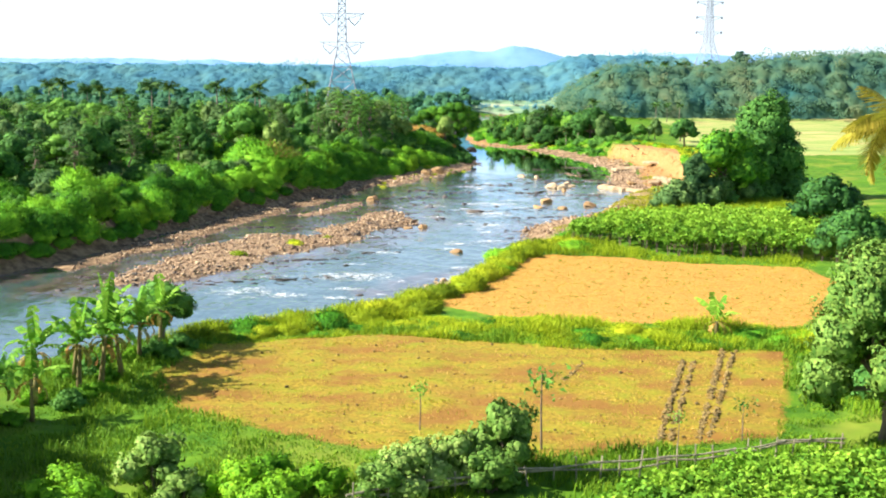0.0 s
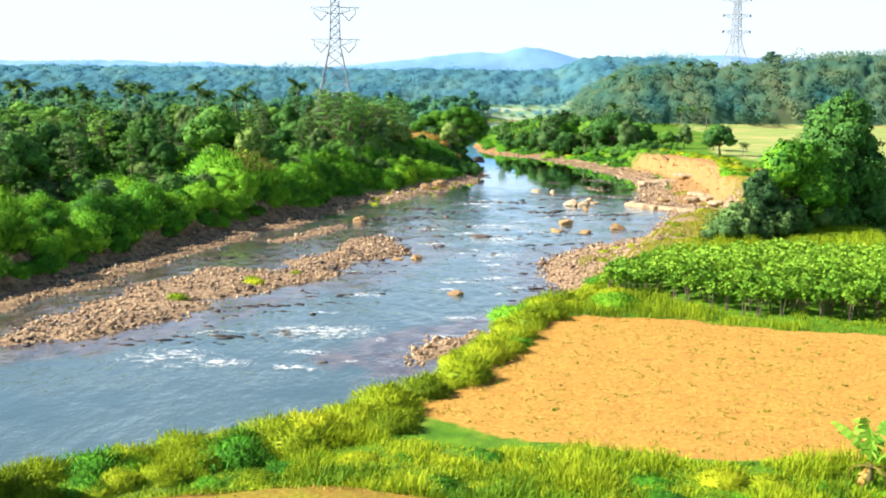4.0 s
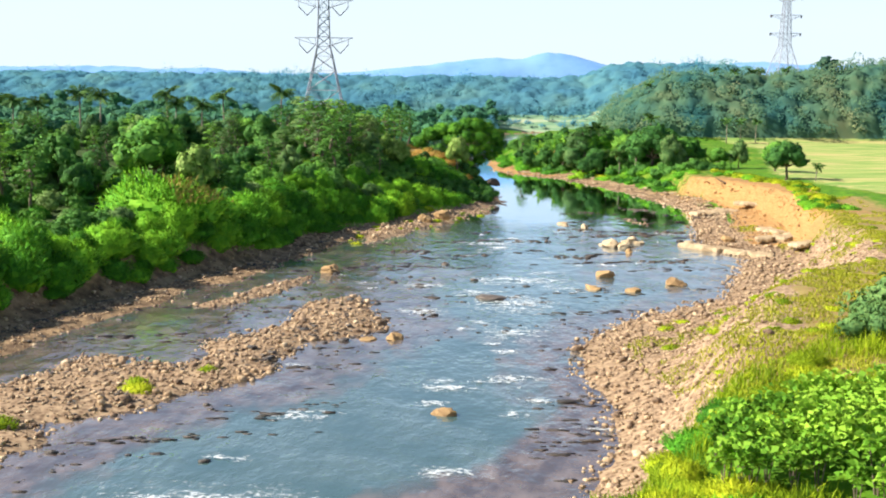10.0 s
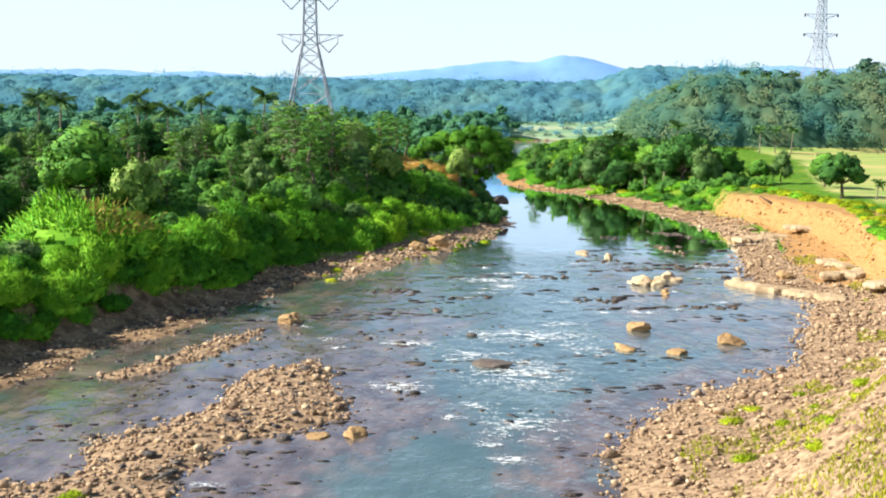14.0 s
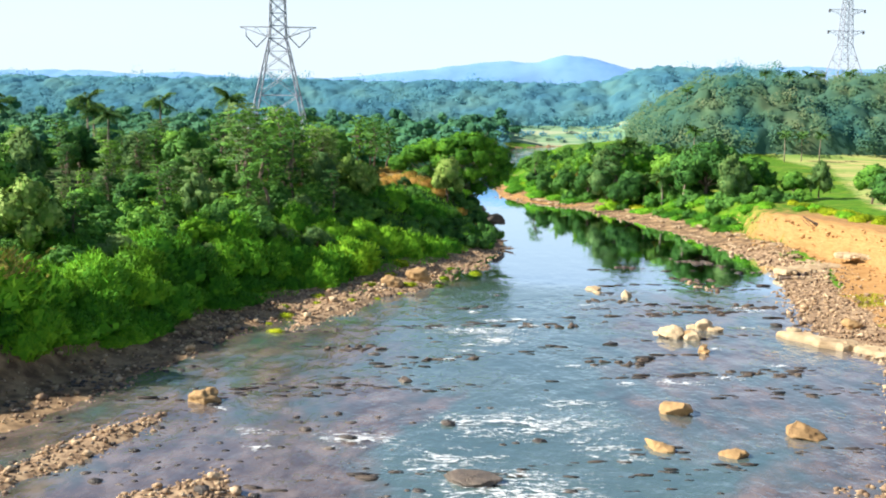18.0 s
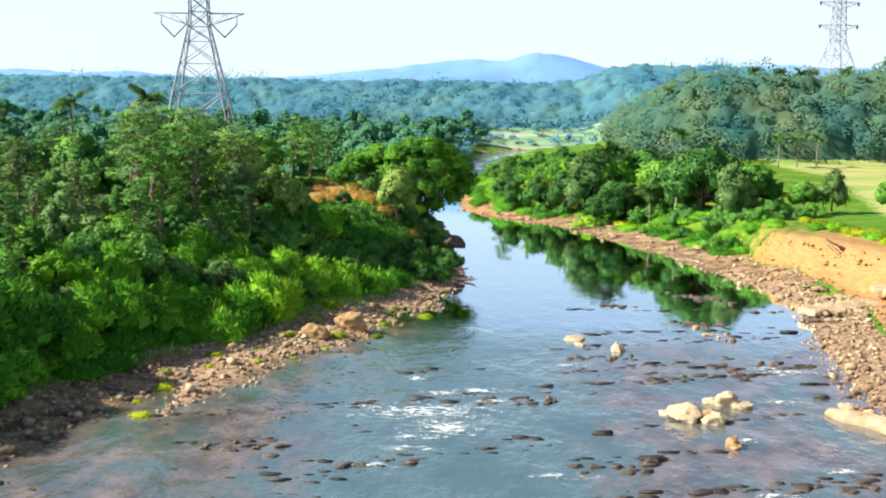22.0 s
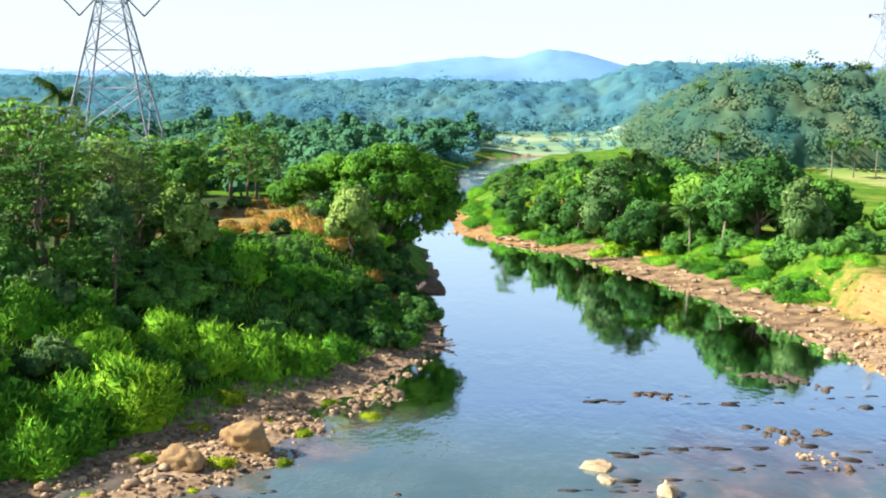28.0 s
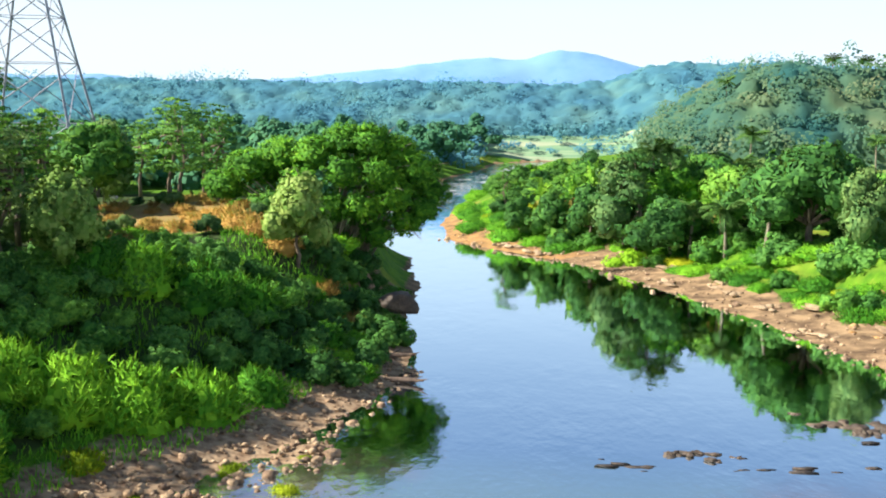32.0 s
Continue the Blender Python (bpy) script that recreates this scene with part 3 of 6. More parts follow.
# ---- ground sheet and river ----
def lines(spans):
    out = []
    for a, b, step in spans:
        out.extend(np.arange(a, b - 1e-6, step))
    return np.array(out + [spans[-1][1]])


def sheet(name, xs, ys, material, height):
    X, Y = np.meshgrid(xs, ys)
    Z = height(X, Y)
    v = np.stack([X, Y, Z], -1).reshape(-1, 3)
    nx, ny = len(xs), len(ys)
    i = (np.arange(ny - 1)[:, None] * nx + np.arange(nx - 1)[None]).reshape(-1, 1)
    f = np.concatenate([i, i + 1, i + nx + 1, i + nx], 1)
    return mesh_of(name, v, f, material, flat=False), X, Y


def set_attr(me, name, values):
    a = me.attributes.new(name, "FLOAT", "POINT")
    a.data.foreach_set("value", np.asarray(values, np.float32).ravel())


GX = lines([(-4000, -800, 400), (-800, -200, 40), (-200, -64, 6), (-64, 56, 0.75), (56, 200, 4), (200, 800, 40), (800, 4000, 400)])
GY = lines([(-2500, -300, 200), (-300, 0, 20), (0, 34, 2), (34, 280, 0.75), (280, 440, 2.5), (440, 600, 10), (600, 1000, 50), (1000, 4500, 350)])
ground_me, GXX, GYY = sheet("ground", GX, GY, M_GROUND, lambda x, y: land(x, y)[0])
gzz, gd, gleft = land(GXX, GYY)
mid_bar = np.maximum(np.maximum(inside_by(GXX, GYY, BAR_MID), inside_by(GXX, GYY, BAR_LEFT)), np.maximum(np.maximum(inside_by(GXX, GYY, BAR_LOW), inside_by(GXX, GYY, BAR_THIN)), inside_by(GXX, GYY, BAR_ROCK)))
toe_r = np.interp(GYY, [60, 95, 112, 120, 130, 138, 150, 165, 175, 190, 205, 215, 225, 235], [0.8, 1, 4.0, 9, 12, 14, 14, 11, 8, 6, 4, 3, 2, 0])
grav = np.maximum(smooth(-2.5, 0, mid_bar), np.where(gleft, 0, (gd < toe_r) * 1.0) * ((GYY > 92) & (GYY < 226)))
grav = np.maximum(grav, np.where(gleft & (GYY > 196) & (GYY < 232), smooth(4.5, 3.2, gd), 0))
set_attr(ground_me, "gravel", grav * (GYY > 80))
mud = np.where(gleft, smooth(3.6, 2.6, gd) * (GYY < 245), smooth(5.4, 4.0, gd) * (GYY > 220) * (GYY < 290))
set_attr(ground_me, "mud", np.maximum(np.maximum(mud, gd < 0.4), smooth(-2.5, -0.5, inside_by(GXX, GYY, SHELF))))
cliff_zone = (~gleft) & (GYY > 178) & (GYY < 243)
sand = np.where(cliff_zone, smooth(4.0, 5.0, gd) * smooth(15.5, 14.2, gd) * np.interp(GYY, [178, 186, 214, 226, 240], [0, 1, 1, 0.75, 0.3]), 0)
sand = np.maximum(sand, 0.55 * np.where((~gleft) & (GYY > 262) & (GYY < 300), smooth(4, 2.5, gd), 0))
set_attr(ground_me, "sand", sand)
set_attr(ground_me, "field_near", smooth(-0.8, 0.8, inside_by(GXX, GYY, FIELD_NEAR)))
TAN = [(58, 262), (64, 318), (140, 330), (140, 270)]
set_attr(ground_me, "field_far", np.maximum(smooth(-0.6, 0.6, inside_by(GXX, GYY, FIELD_FAR)), 0.55 * smooth(-3, 3, inside_by(GXX, GYY, TAN))))
set_attr(ground_me, "soil", np.maximum(smooth(-1, 1, inside_by(GXX, GYY, BARE_LEFT)), np.where((~gleft) & (GYY > 112) & (GYY < 200) & (gd > 3), 0.95 * smooth(24, 15, gd) * smooth(108, 117, GYY), 0)))
# Shade beneath the left bank's trees and bushes, painted as dark ground colour
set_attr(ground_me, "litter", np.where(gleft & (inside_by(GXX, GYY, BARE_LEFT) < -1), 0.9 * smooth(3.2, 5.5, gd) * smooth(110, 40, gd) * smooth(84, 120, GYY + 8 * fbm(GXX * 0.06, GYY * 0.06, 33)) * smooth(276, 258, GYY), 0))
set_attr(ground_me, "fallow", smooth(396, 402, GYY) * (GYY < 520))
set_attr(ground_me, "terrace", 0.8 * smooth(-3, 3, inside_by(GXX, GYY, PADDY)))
# Ground below the far and hill woods; its blue-green colour includes painted haze
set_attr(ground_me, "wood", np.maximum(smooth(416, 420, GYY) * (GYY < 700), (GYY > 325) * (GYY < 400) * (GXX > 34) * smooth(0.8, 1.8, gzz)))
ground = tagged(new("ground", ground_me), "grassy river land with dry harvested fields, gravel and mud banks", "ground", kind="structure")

WX = lines([(-300, -70, 10), (-70, 64, 1.1), (64, 280, 10)])
WY = lines([(-60, 60, 6), (60, 290, 1.1), (290, 410, 4)])
water_me, WXX, WYY = sheet("river_water", WX, WY, M_WATER, lambda x, y: np.full(x.shape, WATER) + 0.02 * fbm(x * 0.8, y * 0.5, 60, 2) * (np.interp(y, [196, 214], [1, 0.1])))
wz, wd, wleft = land(WXX, WYY)
set_attr(water_me, "rough", np.interp(WYY + 0.25 * WXX, [80, 100, 190, 202, 214, 232, 300, 330], [0.5, 0.7, 0.75, 0.4, 0.10, 0.02, 0.1, 0.6]))
set_attr(water_me, "calm", smooth(200, 216, WYY + 0.15 * WXX) * smooth(300, 285, WYY))
shal = np.maximum(smooth(-9, -0.5, wd) * np.where(wleft & (WYY > 205), 0.9, 0.85), smooth(-9, 0, np.maximum(inside_by(WXX, WYY, BAR_MID), inside_by(WXX, WYY, BAR_LOW) - 1)))
shal = np.maximum(shal, 0.62 * smooth(150, 165, WYY) * smooth(208, 198, WYY) * smooth(0, 10, np.abs(WXX - 6)))
REEF = [(15, 203), (19, 210), (21.5, 216.5), (27, 220), (30, 214), (29, 204), (22, 199)]
shal = np.maximum(shal, 0.85 * smooth(-3, 2, inside_by(WXX, WYY, REEF)))
LOW_WATER = [(-4, 98), (-1, 108), (4, 116), (8, 127), (11, 128), (12, 120), (11, 110), (7, 100), (2, 92)]
shal = np.maximum(shal, 0.95 * smooth(-2, 2, inside_by(WXX, WYY, LOW_WATER)))
shal = np.maximum(shal, 0.72 * (WXX < -6 - 0.5 * (148 - WYY)) * smooth(104, 112, WYY) * smooth(176, 166, WYY))
set_attr(water_me, "shallow", shal)
river = tagged(new("river_water", water_me), "shallow grey-green river water with ripples and pale sky reflections", "river", kind="structure")


# ---- distant ridges ----
def ridge(name, xs, zs, y0, deep, label, seed, rough):
    x = np.arange(xs[0], xs[-1], 1.2)
    top = np.interp(x, xs, zs) + rough * fbm(x * 0.22, x * 0 + seed, seed, 4)
    soft = np.convolve(np.pad(top, 25, mode="edge"), np.ones(51) / 51, "valid")
    rows_ = []
    for k in np.linspace(0, 1, 14):
        y = y0 - deep * (1 - k) + 1.2 * fbm(x * 0.05, x * 0 + k * 3, seed + 9)
        z = -4 + (soft + (top - soft) * k**3 + 4) * (1 - (1 - k) ** 2.2)
        rows_.append(np.stack([x, y, z], 1))
    rows_.append(np.stack([x, np.full(len(x), y0 + 60.0), np.full(len(x), -30.0)], 1))
    v = np.concatenate(rows_)
    nx = len(x)
    i = (np.arange(len(rows_) - 1)[:, None] * nx + np.arange(nx - 1)[None]).reshape(-1, 1)
    f = np.concatenate([i, i + 1, i + nx + 1, i + nx], 1)
    return tagged(new(name, mesh_of(name, v, f, M_HAZE_RIDGE, flat=False)), label, "hills", kind="structure")


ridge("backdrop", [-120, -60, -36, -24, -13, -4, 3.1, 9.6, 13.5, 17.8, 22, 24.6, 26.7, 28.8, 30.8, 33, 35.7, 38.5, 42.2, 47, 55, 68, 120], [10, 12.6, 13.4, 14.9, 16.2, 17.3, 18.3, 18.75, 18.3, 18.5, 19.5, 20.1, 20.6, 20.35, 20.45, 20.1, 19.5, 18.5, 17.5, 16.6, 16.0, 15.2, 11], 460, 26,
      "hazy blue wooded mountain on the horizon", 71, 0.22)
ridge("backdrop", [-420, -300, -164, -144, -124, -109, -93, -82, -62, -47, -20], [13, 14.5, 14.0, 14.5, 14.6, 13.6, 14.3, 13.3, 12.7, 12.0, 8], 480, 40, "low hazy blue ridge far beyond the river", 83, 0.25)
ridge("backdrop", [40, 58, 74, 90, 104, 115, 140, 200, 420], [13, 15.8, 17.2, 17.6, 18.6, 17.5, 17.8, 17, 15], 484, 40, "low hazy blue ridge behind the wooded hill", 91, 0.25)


# ---- plants ----
def new_children(thing):
    return [o for o in bpy.data.objects if o.parent == thing]


class Kind:
    """A plant built once and copied to all its places."""
    def __init__(self, make):
        self.make, self.spots = make, []

    def put(self, x, y, s=1.0, turn=None, z=None, lean=0.0, tall=1.0):
        turn = rng.uniform(0, 360) if turn is None else turn
        z = gz(x, y) - 0.08 if z is None else z
        self.spots.append(pose(x, y, z, lean, 0, turn) @ Matrix.Diagonal((s, s, s * tall, 1)))

    def grow(self, limit=0):
        if not self.spots:
            return
        thing = self.make()
        if limit and len(self.spots) > limit:
            q = np.array([m.translation for m in self.spots])
            order = np.argsort(np.abs(land(q[:, 0], q[:, 1])[1]))
            rest_, self.spots = [self.spots[i] for i in order[limit:]], [self.spots[i] for i in order[:limit]]
            src = [c.data for c in new_children(thing) if c.name.startswith("foliage")][0]
            co = np.empty(len(src.vertices) * 3)
            src.vertices.foreach_get("co", co)
            co = co.reshape(-1, 3)
            vs = [co @ np.array(m.to_3x3()).T + np.array(m.translation) for m in rest_]
            fs = np.arange(len(co)).reshape(-1, 4)
            tagged(new("undergrowth", mesh_of("undergrowth", *join_np([(v, fs) for v in vs]), src.materials[0])), "dense bushes covering the land behind the bank", "bushes", kind="stuff")
        for m in self.spots[1:]:
            copy_thing(thing, m)
        thing.matrix_basis = self.spots[0]


def box_ball(n):
    """The six sides of a box blown up to a ball, as loose quads."""
    g = np.tan(np.linspace(-1, 1, n + 1) * math.pi / 4)
    cells = []
    for ax in range(3):
        for sd in (-1.0, 1.0):
            for i in range(n):
                for j in range(n):
                    q = np.zeros((4, 3))
                    q[:, ax] = sd
                    q[:, (ax + 1) % 3] = [g[i], g[i + 1], g[i + 1], g[i]]
                    q[:, (ax + 2) % 3] = [g[j], g[j], g[j + 1], g[j + 1]]
                    cells.append(q if sd > 0 else q[::-1])
    return unit(np.array(cells).reshape(-1, 3))


def core_quads(lobes, r, k=0.74, size=0.3):
    """Dense inner foliage: one lumpy body of loose tilted leaves inside each lobe."""
    out, way = [], []
    for cx, cy, cz, rx, ry, rz in lobes:
        box = box_ball(int(np.clip(round(1.45 * k * max(rx, ry) / size), 2, 11)))
        a = r.uniform(0, 6.28, 3)
        lump = 1 + 0.10 * np.sin(5 * box[:, :1] + a[0]) + 0.10 * np.sin(6 * box[:, 1:2] + a[1]) + 0.08 * np.sin(7 * box[:, 2:] + a[2])
        lump = lump + np.repeat(r.normal(0, 0.05, (len(box) // 4, 1)), 4, 0) + r.normal(0, 0.07, (len(box), 1))
        mid = np.repeat(box.reshape(-1, 4, 3).mean(1), 4, 0)
        out.append(np.array([cx, cy, cz]) + (mid + 1.25 * (box - mid)) * lump * k * np.array([rx, ry, rz]))
        way.append(unit(mid + r.normal(0, 0.12, (len(box), 3))))
    v = np.concatenate(out)
    return v, np.arange(len(v)).reshape(-1, 4), np.concatenate(way)


def lobes_cloud(lobes, clumps, per, size, r, spread=0.12, top_bias=0.25, aspect=0.5, core=0.70):
    """Leaves in clumps over the shells of several lobes."""
    vol = np.array([(l[3] * l[4] * l[5]) ** 0.67 for l in lobes])
    P, N, S = [], [], []
    hub = np.average(np.array([l[:3] for l in lobes]), axis=0, weights=vol)
    for (cx, cy, cz, rx, ry, rz), share in zip(lobes, vol / vol.sum()):
        k = max(3, int(1.35 * clumps * share))
        d = unit(r.normal(size=(k, 3)) + np.array([0, 0, top_bias]))
        rad = 1 - 0.45 * r.uniform(0, 1, (k, 1)) ** 2
        c = np.array([cx, cy, cz]) + d * rad * np.array([rx, ry, rz])
        off = unit(r.normal(size=(k * per, 3)) + 0.7 * np.repeat(d, per, 0)) * r.uniform(0.5, 1.6, (k * per, 1))
        P.append(np.repeat(c, per, 0) + off * np.array([rx, ry, rz]) * spread * 1.15)
        S.append(unit(0.8 * np.repeat(d, per, 0) + 0.35 * unit(P[-1] - hub) + 0.3 * r.normal(size=(k * per, 3)) + np.array([0, 0, 0.1])))
        N.append(unit(0.75 * np.repeat(d, per, 0) + 0.65 * off + 0.28 * r.normal(size=(k * per, 3)) + np.array([0, 0, 0.25])))
    P, N = np.concatenate(P), np.concatenate(N)
    size = size * 0.82
    v, f = leaf_cloud(P, N, size, aspect, r=r)
    soft = np.repeat(np.concatenate(S), 4, 0)
    if core:
        cv, cf, cs = core_quads(lobes, r, core, size * 0.62)
        v, f = join_np([(v, f), (cv, cf)])
        soft = np.concatenate([soft, cs])
    return v, f, soft


def limbs(lobes, r, base_r=0.16, height=2.0, sides=7):
    bend = r.normal(0, 0.10, (4, 2)) * height * 0.4
    path = [(bend[i][0] * (i > 0), bend[i][1] * (i > 0), height * i / 3 - (0.2 if i == 0 else 0)) for i in range(4)]
    pieces = [tube_data(path, [base_r * 1.35, base_r, base_r * 0.85, base_r * 0.7], sides)]
    for l in lobes:
        a, b = np.array(path[-1]), np.array(l[:3])
        m = (a + b) / 2 + r.normal(0, 0.12, 3) * height * 0.5 + np.array([0, 0, -0.1 * height])
        pieces.append(tube_data([a - (0, 0, 0.15), m, b], [base_r * 0.55, base_r * 0.38, base_r * 0.12], 5))
    return join(pieces)


def make_tree(name, label, seed, lobes, trunk_h, trunk_r, clumps, per, size, leaf, category="tree", group="", spread=0.125, bark_m=None, aspect=0.5, core=0.74):
    def make():
        r = np.random.default_rng(seed)
        e = tagged(new(name), label, category, group)
        v, f = limbs(lobes, r, trunk_r, trunk_h)
        part("trunk", mesh_of("trunk", v, f, bark_m or M_BARK, flat=False), e)
        part("crown", soft_mesh("crown", *lobes_cloud(lobes, clumps, per, size, r, spread, aspect=aspect, core=core), leaf), e)
        return e
    return Kind(make)


def ball_lobes(seed, n, spread, z0, z1, r0, r1, flat=0.8):
    r = np.random.default_rng(seed)
    out = []
    for i in range(n):
        a, k = 2.4 * i + r.uniform(-0.4, 0.4), math.sqrt((i + 0.4) / n)
        rr = r.uniform(r0, r1)
        out.append((spread * k * math.cos(a), spread * k * math.sin(a), z0 + (z1 - z0) * (1 - k * k) + r.uniform(-0.2, 0.2), rr, rr * r.uniform(0.85, 1.1), rr * flat))
    return out


# broad round trees, about 6 m tall at scale 1
round_a = make_tree("round_tree", "bushy green broadleaf tree with a rounded crown", 101, ball_lobes(1, 8, 1.9, 2.6, 4.6, 1.0, 1.6), 2.2, 0.17, 112, 14, 0.37, M_LEAF)
round_b = make_tree("round_tree", "dense dark green broadleaf tree with a domed crown", 102, ball_lobes(2, 9, 2.0, 2.4, 4.7, 1.1, 1.6), 2.0, 0.2, 125, 14, 0.37, M_DARK)
round_c = make_tree("round_tree", "dark green broadleaf tree with an uneven crown", 103, ball_lobes(3, 6, 1.6, 2.4, 4.9, 0.9, 1.4, 1.0), 2.4, 0.15, 100, 14, 0.36, M_DARK)
olive_a = make_tree("round_tree", "olive-green tree with thin upright foliage", 104, ball_lobes(4, 6, 1.3, 2.0, 4.8, 0.8, 1.2, 1.2), 2.2, 0.13, 95, 13, 0.31, M_OLIVE)
lime_a = make_tree("round_tree", "bright light green broadleaf tree", 106, ball_lobes(6, 8, 1.8, 2.0, 4.6, 1.0, 1.5, 0.9), 2.0, 0.16, 118, 14, 0.36, M_BAMBOO)
pale_a = make_tree("big_leaf_tree", "tree with large pale green leaves", 105, ball_lobes(5, 6, 1.2, 1.4, 3.8, 0.7, 1.1, 1.1), 1.6, 0.10, 110, 11, 0.30, M_PALE, aspect=0.7)


def layered(seed, tiers, leaf, label):
    r0 = np.random.default_rng(seed)
    lobes = []
    for i in range(tiers):
        k = i / max(1, tiers - 1)
        a = 2.2 * i
        off = r0.uniform(0.4, 1.5) * (1 - 0.55 * k)
        rr = r0.uniform(0.9, 1.5) * (1.05 - 0.25 * k)
        lobes.append((off * math.cos(a), off * math.sin(a), 2.4 + 3.9 * k, rr, rr, 0.26))
    return make_tree("feathery_tree", label, seed, lobes, 4.6, 0.13, 170, 13, 0.24, leaf, spread=0.15, aspect=0.45, core=0)


layer_a = layered(111, 11, M_LEAF, "slender feathery tree with flat layered foliage")
layer_b = layered(112, 9, M_DARK, "slender dark feathery tree with flat layered foliage")
layer_c = layered(113, 10, M_OLIVE, "slender olive feathery tree with thin layered foliage")


def make_bush(name, label, seed, lobes, clumps, per, size, leaf, aspect=0.5):
    def make():
        r = np.random.default_rng(seed)
        e = tagged(new(name), label, "bush")
        pieces = []
        for l in lobes:
            pieces.append(tube_data([(0.1 * l[0], 0.1 * l[1], -0.15), (0.6 * l[0], 0.6 * l[1], l[2] * 0.5), l[:3]], [0.05, 0.035, 0.012], 5))
        v, f = join(pieces)
        part("stem", mesh_of("stem", v, f, M_BARK, flat=False), e)
        part("foliage", soft_mesh("foliage", *lobes_cloud(lobes, clumps, per, size, r, 0.14, aspect=aspect), leaf), e)
        return e
    return Kind(make)


bush_a = make_bush("bush", "dense green bush on the river bank", 121, ball_lobes(11, 6, 1.3, 0.5, 1.3, 0.7, 1.0), 100, 14, 0.24, M_LEAF)
bush_b = make_bush("bush", "dark green bush with small leaves", 122, ball_lobes(12, 5, 1.2, 0.5, 1.4, 0.7, 1.0), 95, 14, 0.235, M_DARK)
bush_c = make_bush("bush", "sunlit yellow-green bush on the bank", 123, ball_lobes(13, 6, 1.4, 0.4, 1.1, 0.7, 0.9), 110, 13, 0.22, M_YELLOW)
bush_d = make_bush("bush", "olive-green bush with dry twigs", 124, ball_lobes(14, 5, 1.0, 0.5, 1.4, 0.6, 0.9), 85, 12, 0.22, M_OLIVE)
bush_e = make_bush("bush", "leafy bush with pale large leaves", 125, ball_lobes(15, 6, 1.0, 0.7, 2.1, 0.5, 0.8, 1.0), 110, 11, 0.22, M_PALE, aspect=0.65)


def frond_data(length, droop, r, leaflets=22, width=0.75, sides=True, lw=0.07):
    """A pinnate frond along +x that arches down: the rib and its leaflets."""
    s = np.linspace(0, 1, leaflets)
    x, z = length * (s - 0.12 * droop * s**3), length * (0.45 * s - 0.75 * droop * s**2)
    p = np.stack([x, 0 * x, z], 1)
    rib_v, rib_f = tube_data(p[:: max(1, leaflets // 5)], np.linspace(0.03, 0.01, len(p[:: max(1, leaflets // 5)])), 3)
    tri_v = []
    ln = length * width * 0.5 * np.sin(np.clip(s * 0.85 + 0.15, 0, 1) * math.pi) ** 0.6
    for side in (-1, 1):
        tip = p + np.stack([0.35 * ln, side * ln * 0.75, -0.55 * ln * r.uniform(0.6, 1.3, leaflets)], 1)
        off = np.array([lw, 0, 0])
        tri_v.append(np.stack([p - off, p + off, tip + off * 0.2, tip - off * 0.2], 1).reshape(-1, 3))
    v = np.concatenate(tri_v)
    f = np.arange(len(v)).reshape(-1, 4)
    return (v, f), (rib_v, rib_f)


def turned(v, yaw, at=(0, 0, 0), pitch=0.0):
    c, s = math.cos(pitch), math.sin(pitch)
    v = np.asarray(v) @ np.array([[c, 0, s], [0, 1, 0], [-s, 0, c]])
    c, s = math.cos(yaw), math.sin(yaw)
    return v @ np.array([[c, s, 0], [-s, c, 0], [0, 0, 1]]) + np.array(at)


def make_palm(label, seed, tall, fronds, length, leaf, droop=0.9, trunk_r=0.13, lw=0.07):
    def make():
        r = np.random.default_rng(seed)
        e = tagged(new("coconut_palm"), label, "palm tree")
        bend = r.uniform(-0.5, 0.5, 2)
        path = [(bend[0] * k * k, bend[1] * k * k, tall * k - 0.2 * (k == 0)) for k in np.linspace(0, 1, 6)]
        v, f = tube_data(path, np.linspace(trunk_r * 1.3, trunk_r * 0.75, 6), 8)
        part("trunk", mesh_of("trunk", v, f, M_PALMTRUNK, flat=False), e)
        for i in range(fronds):
            (lv, lf), (rv, rf) = frond_data(length * r.uniform(0.8, 1.1), droop * r.uniform(0.5, 1.35), r, 22 if length < 3 else 44, lw=lw)
            yaw, pitch = 2.4 * i + r.uniform(-0.2, 0.2), r.uniform(-0.9, 0.75)
            lv, rv = turned(lv, yaw, path[-1], pitch), turned(rv, yaw, path[-1], pitch)
            part("frond", mesh_of("frond", np.concatenate([lv, rv]), [tuple(q) for q in lf.tolist()] + [tuple(j + len(lv) for j in q) for q in rf], leaf), e)
        return e
    return Kind(make)


palm_a = make_palm("tall coconut palm with drooping fronds", 131, 6.6, 17, 2.1, M_PALM, 0.55, 0.12, 0.05)
palm_b = make_palm("short coconut palm with drooping fronds", 132, 4.2, 15, 2.2, M_PALM, 0.65, 0.13, 0.055)
palm_near = make_palm("coconut palm with drooping yellow-brown fronds", 133, 11.8, 24, 4.4, M_DRYPALM, 1.15, 0.2, 0.07)


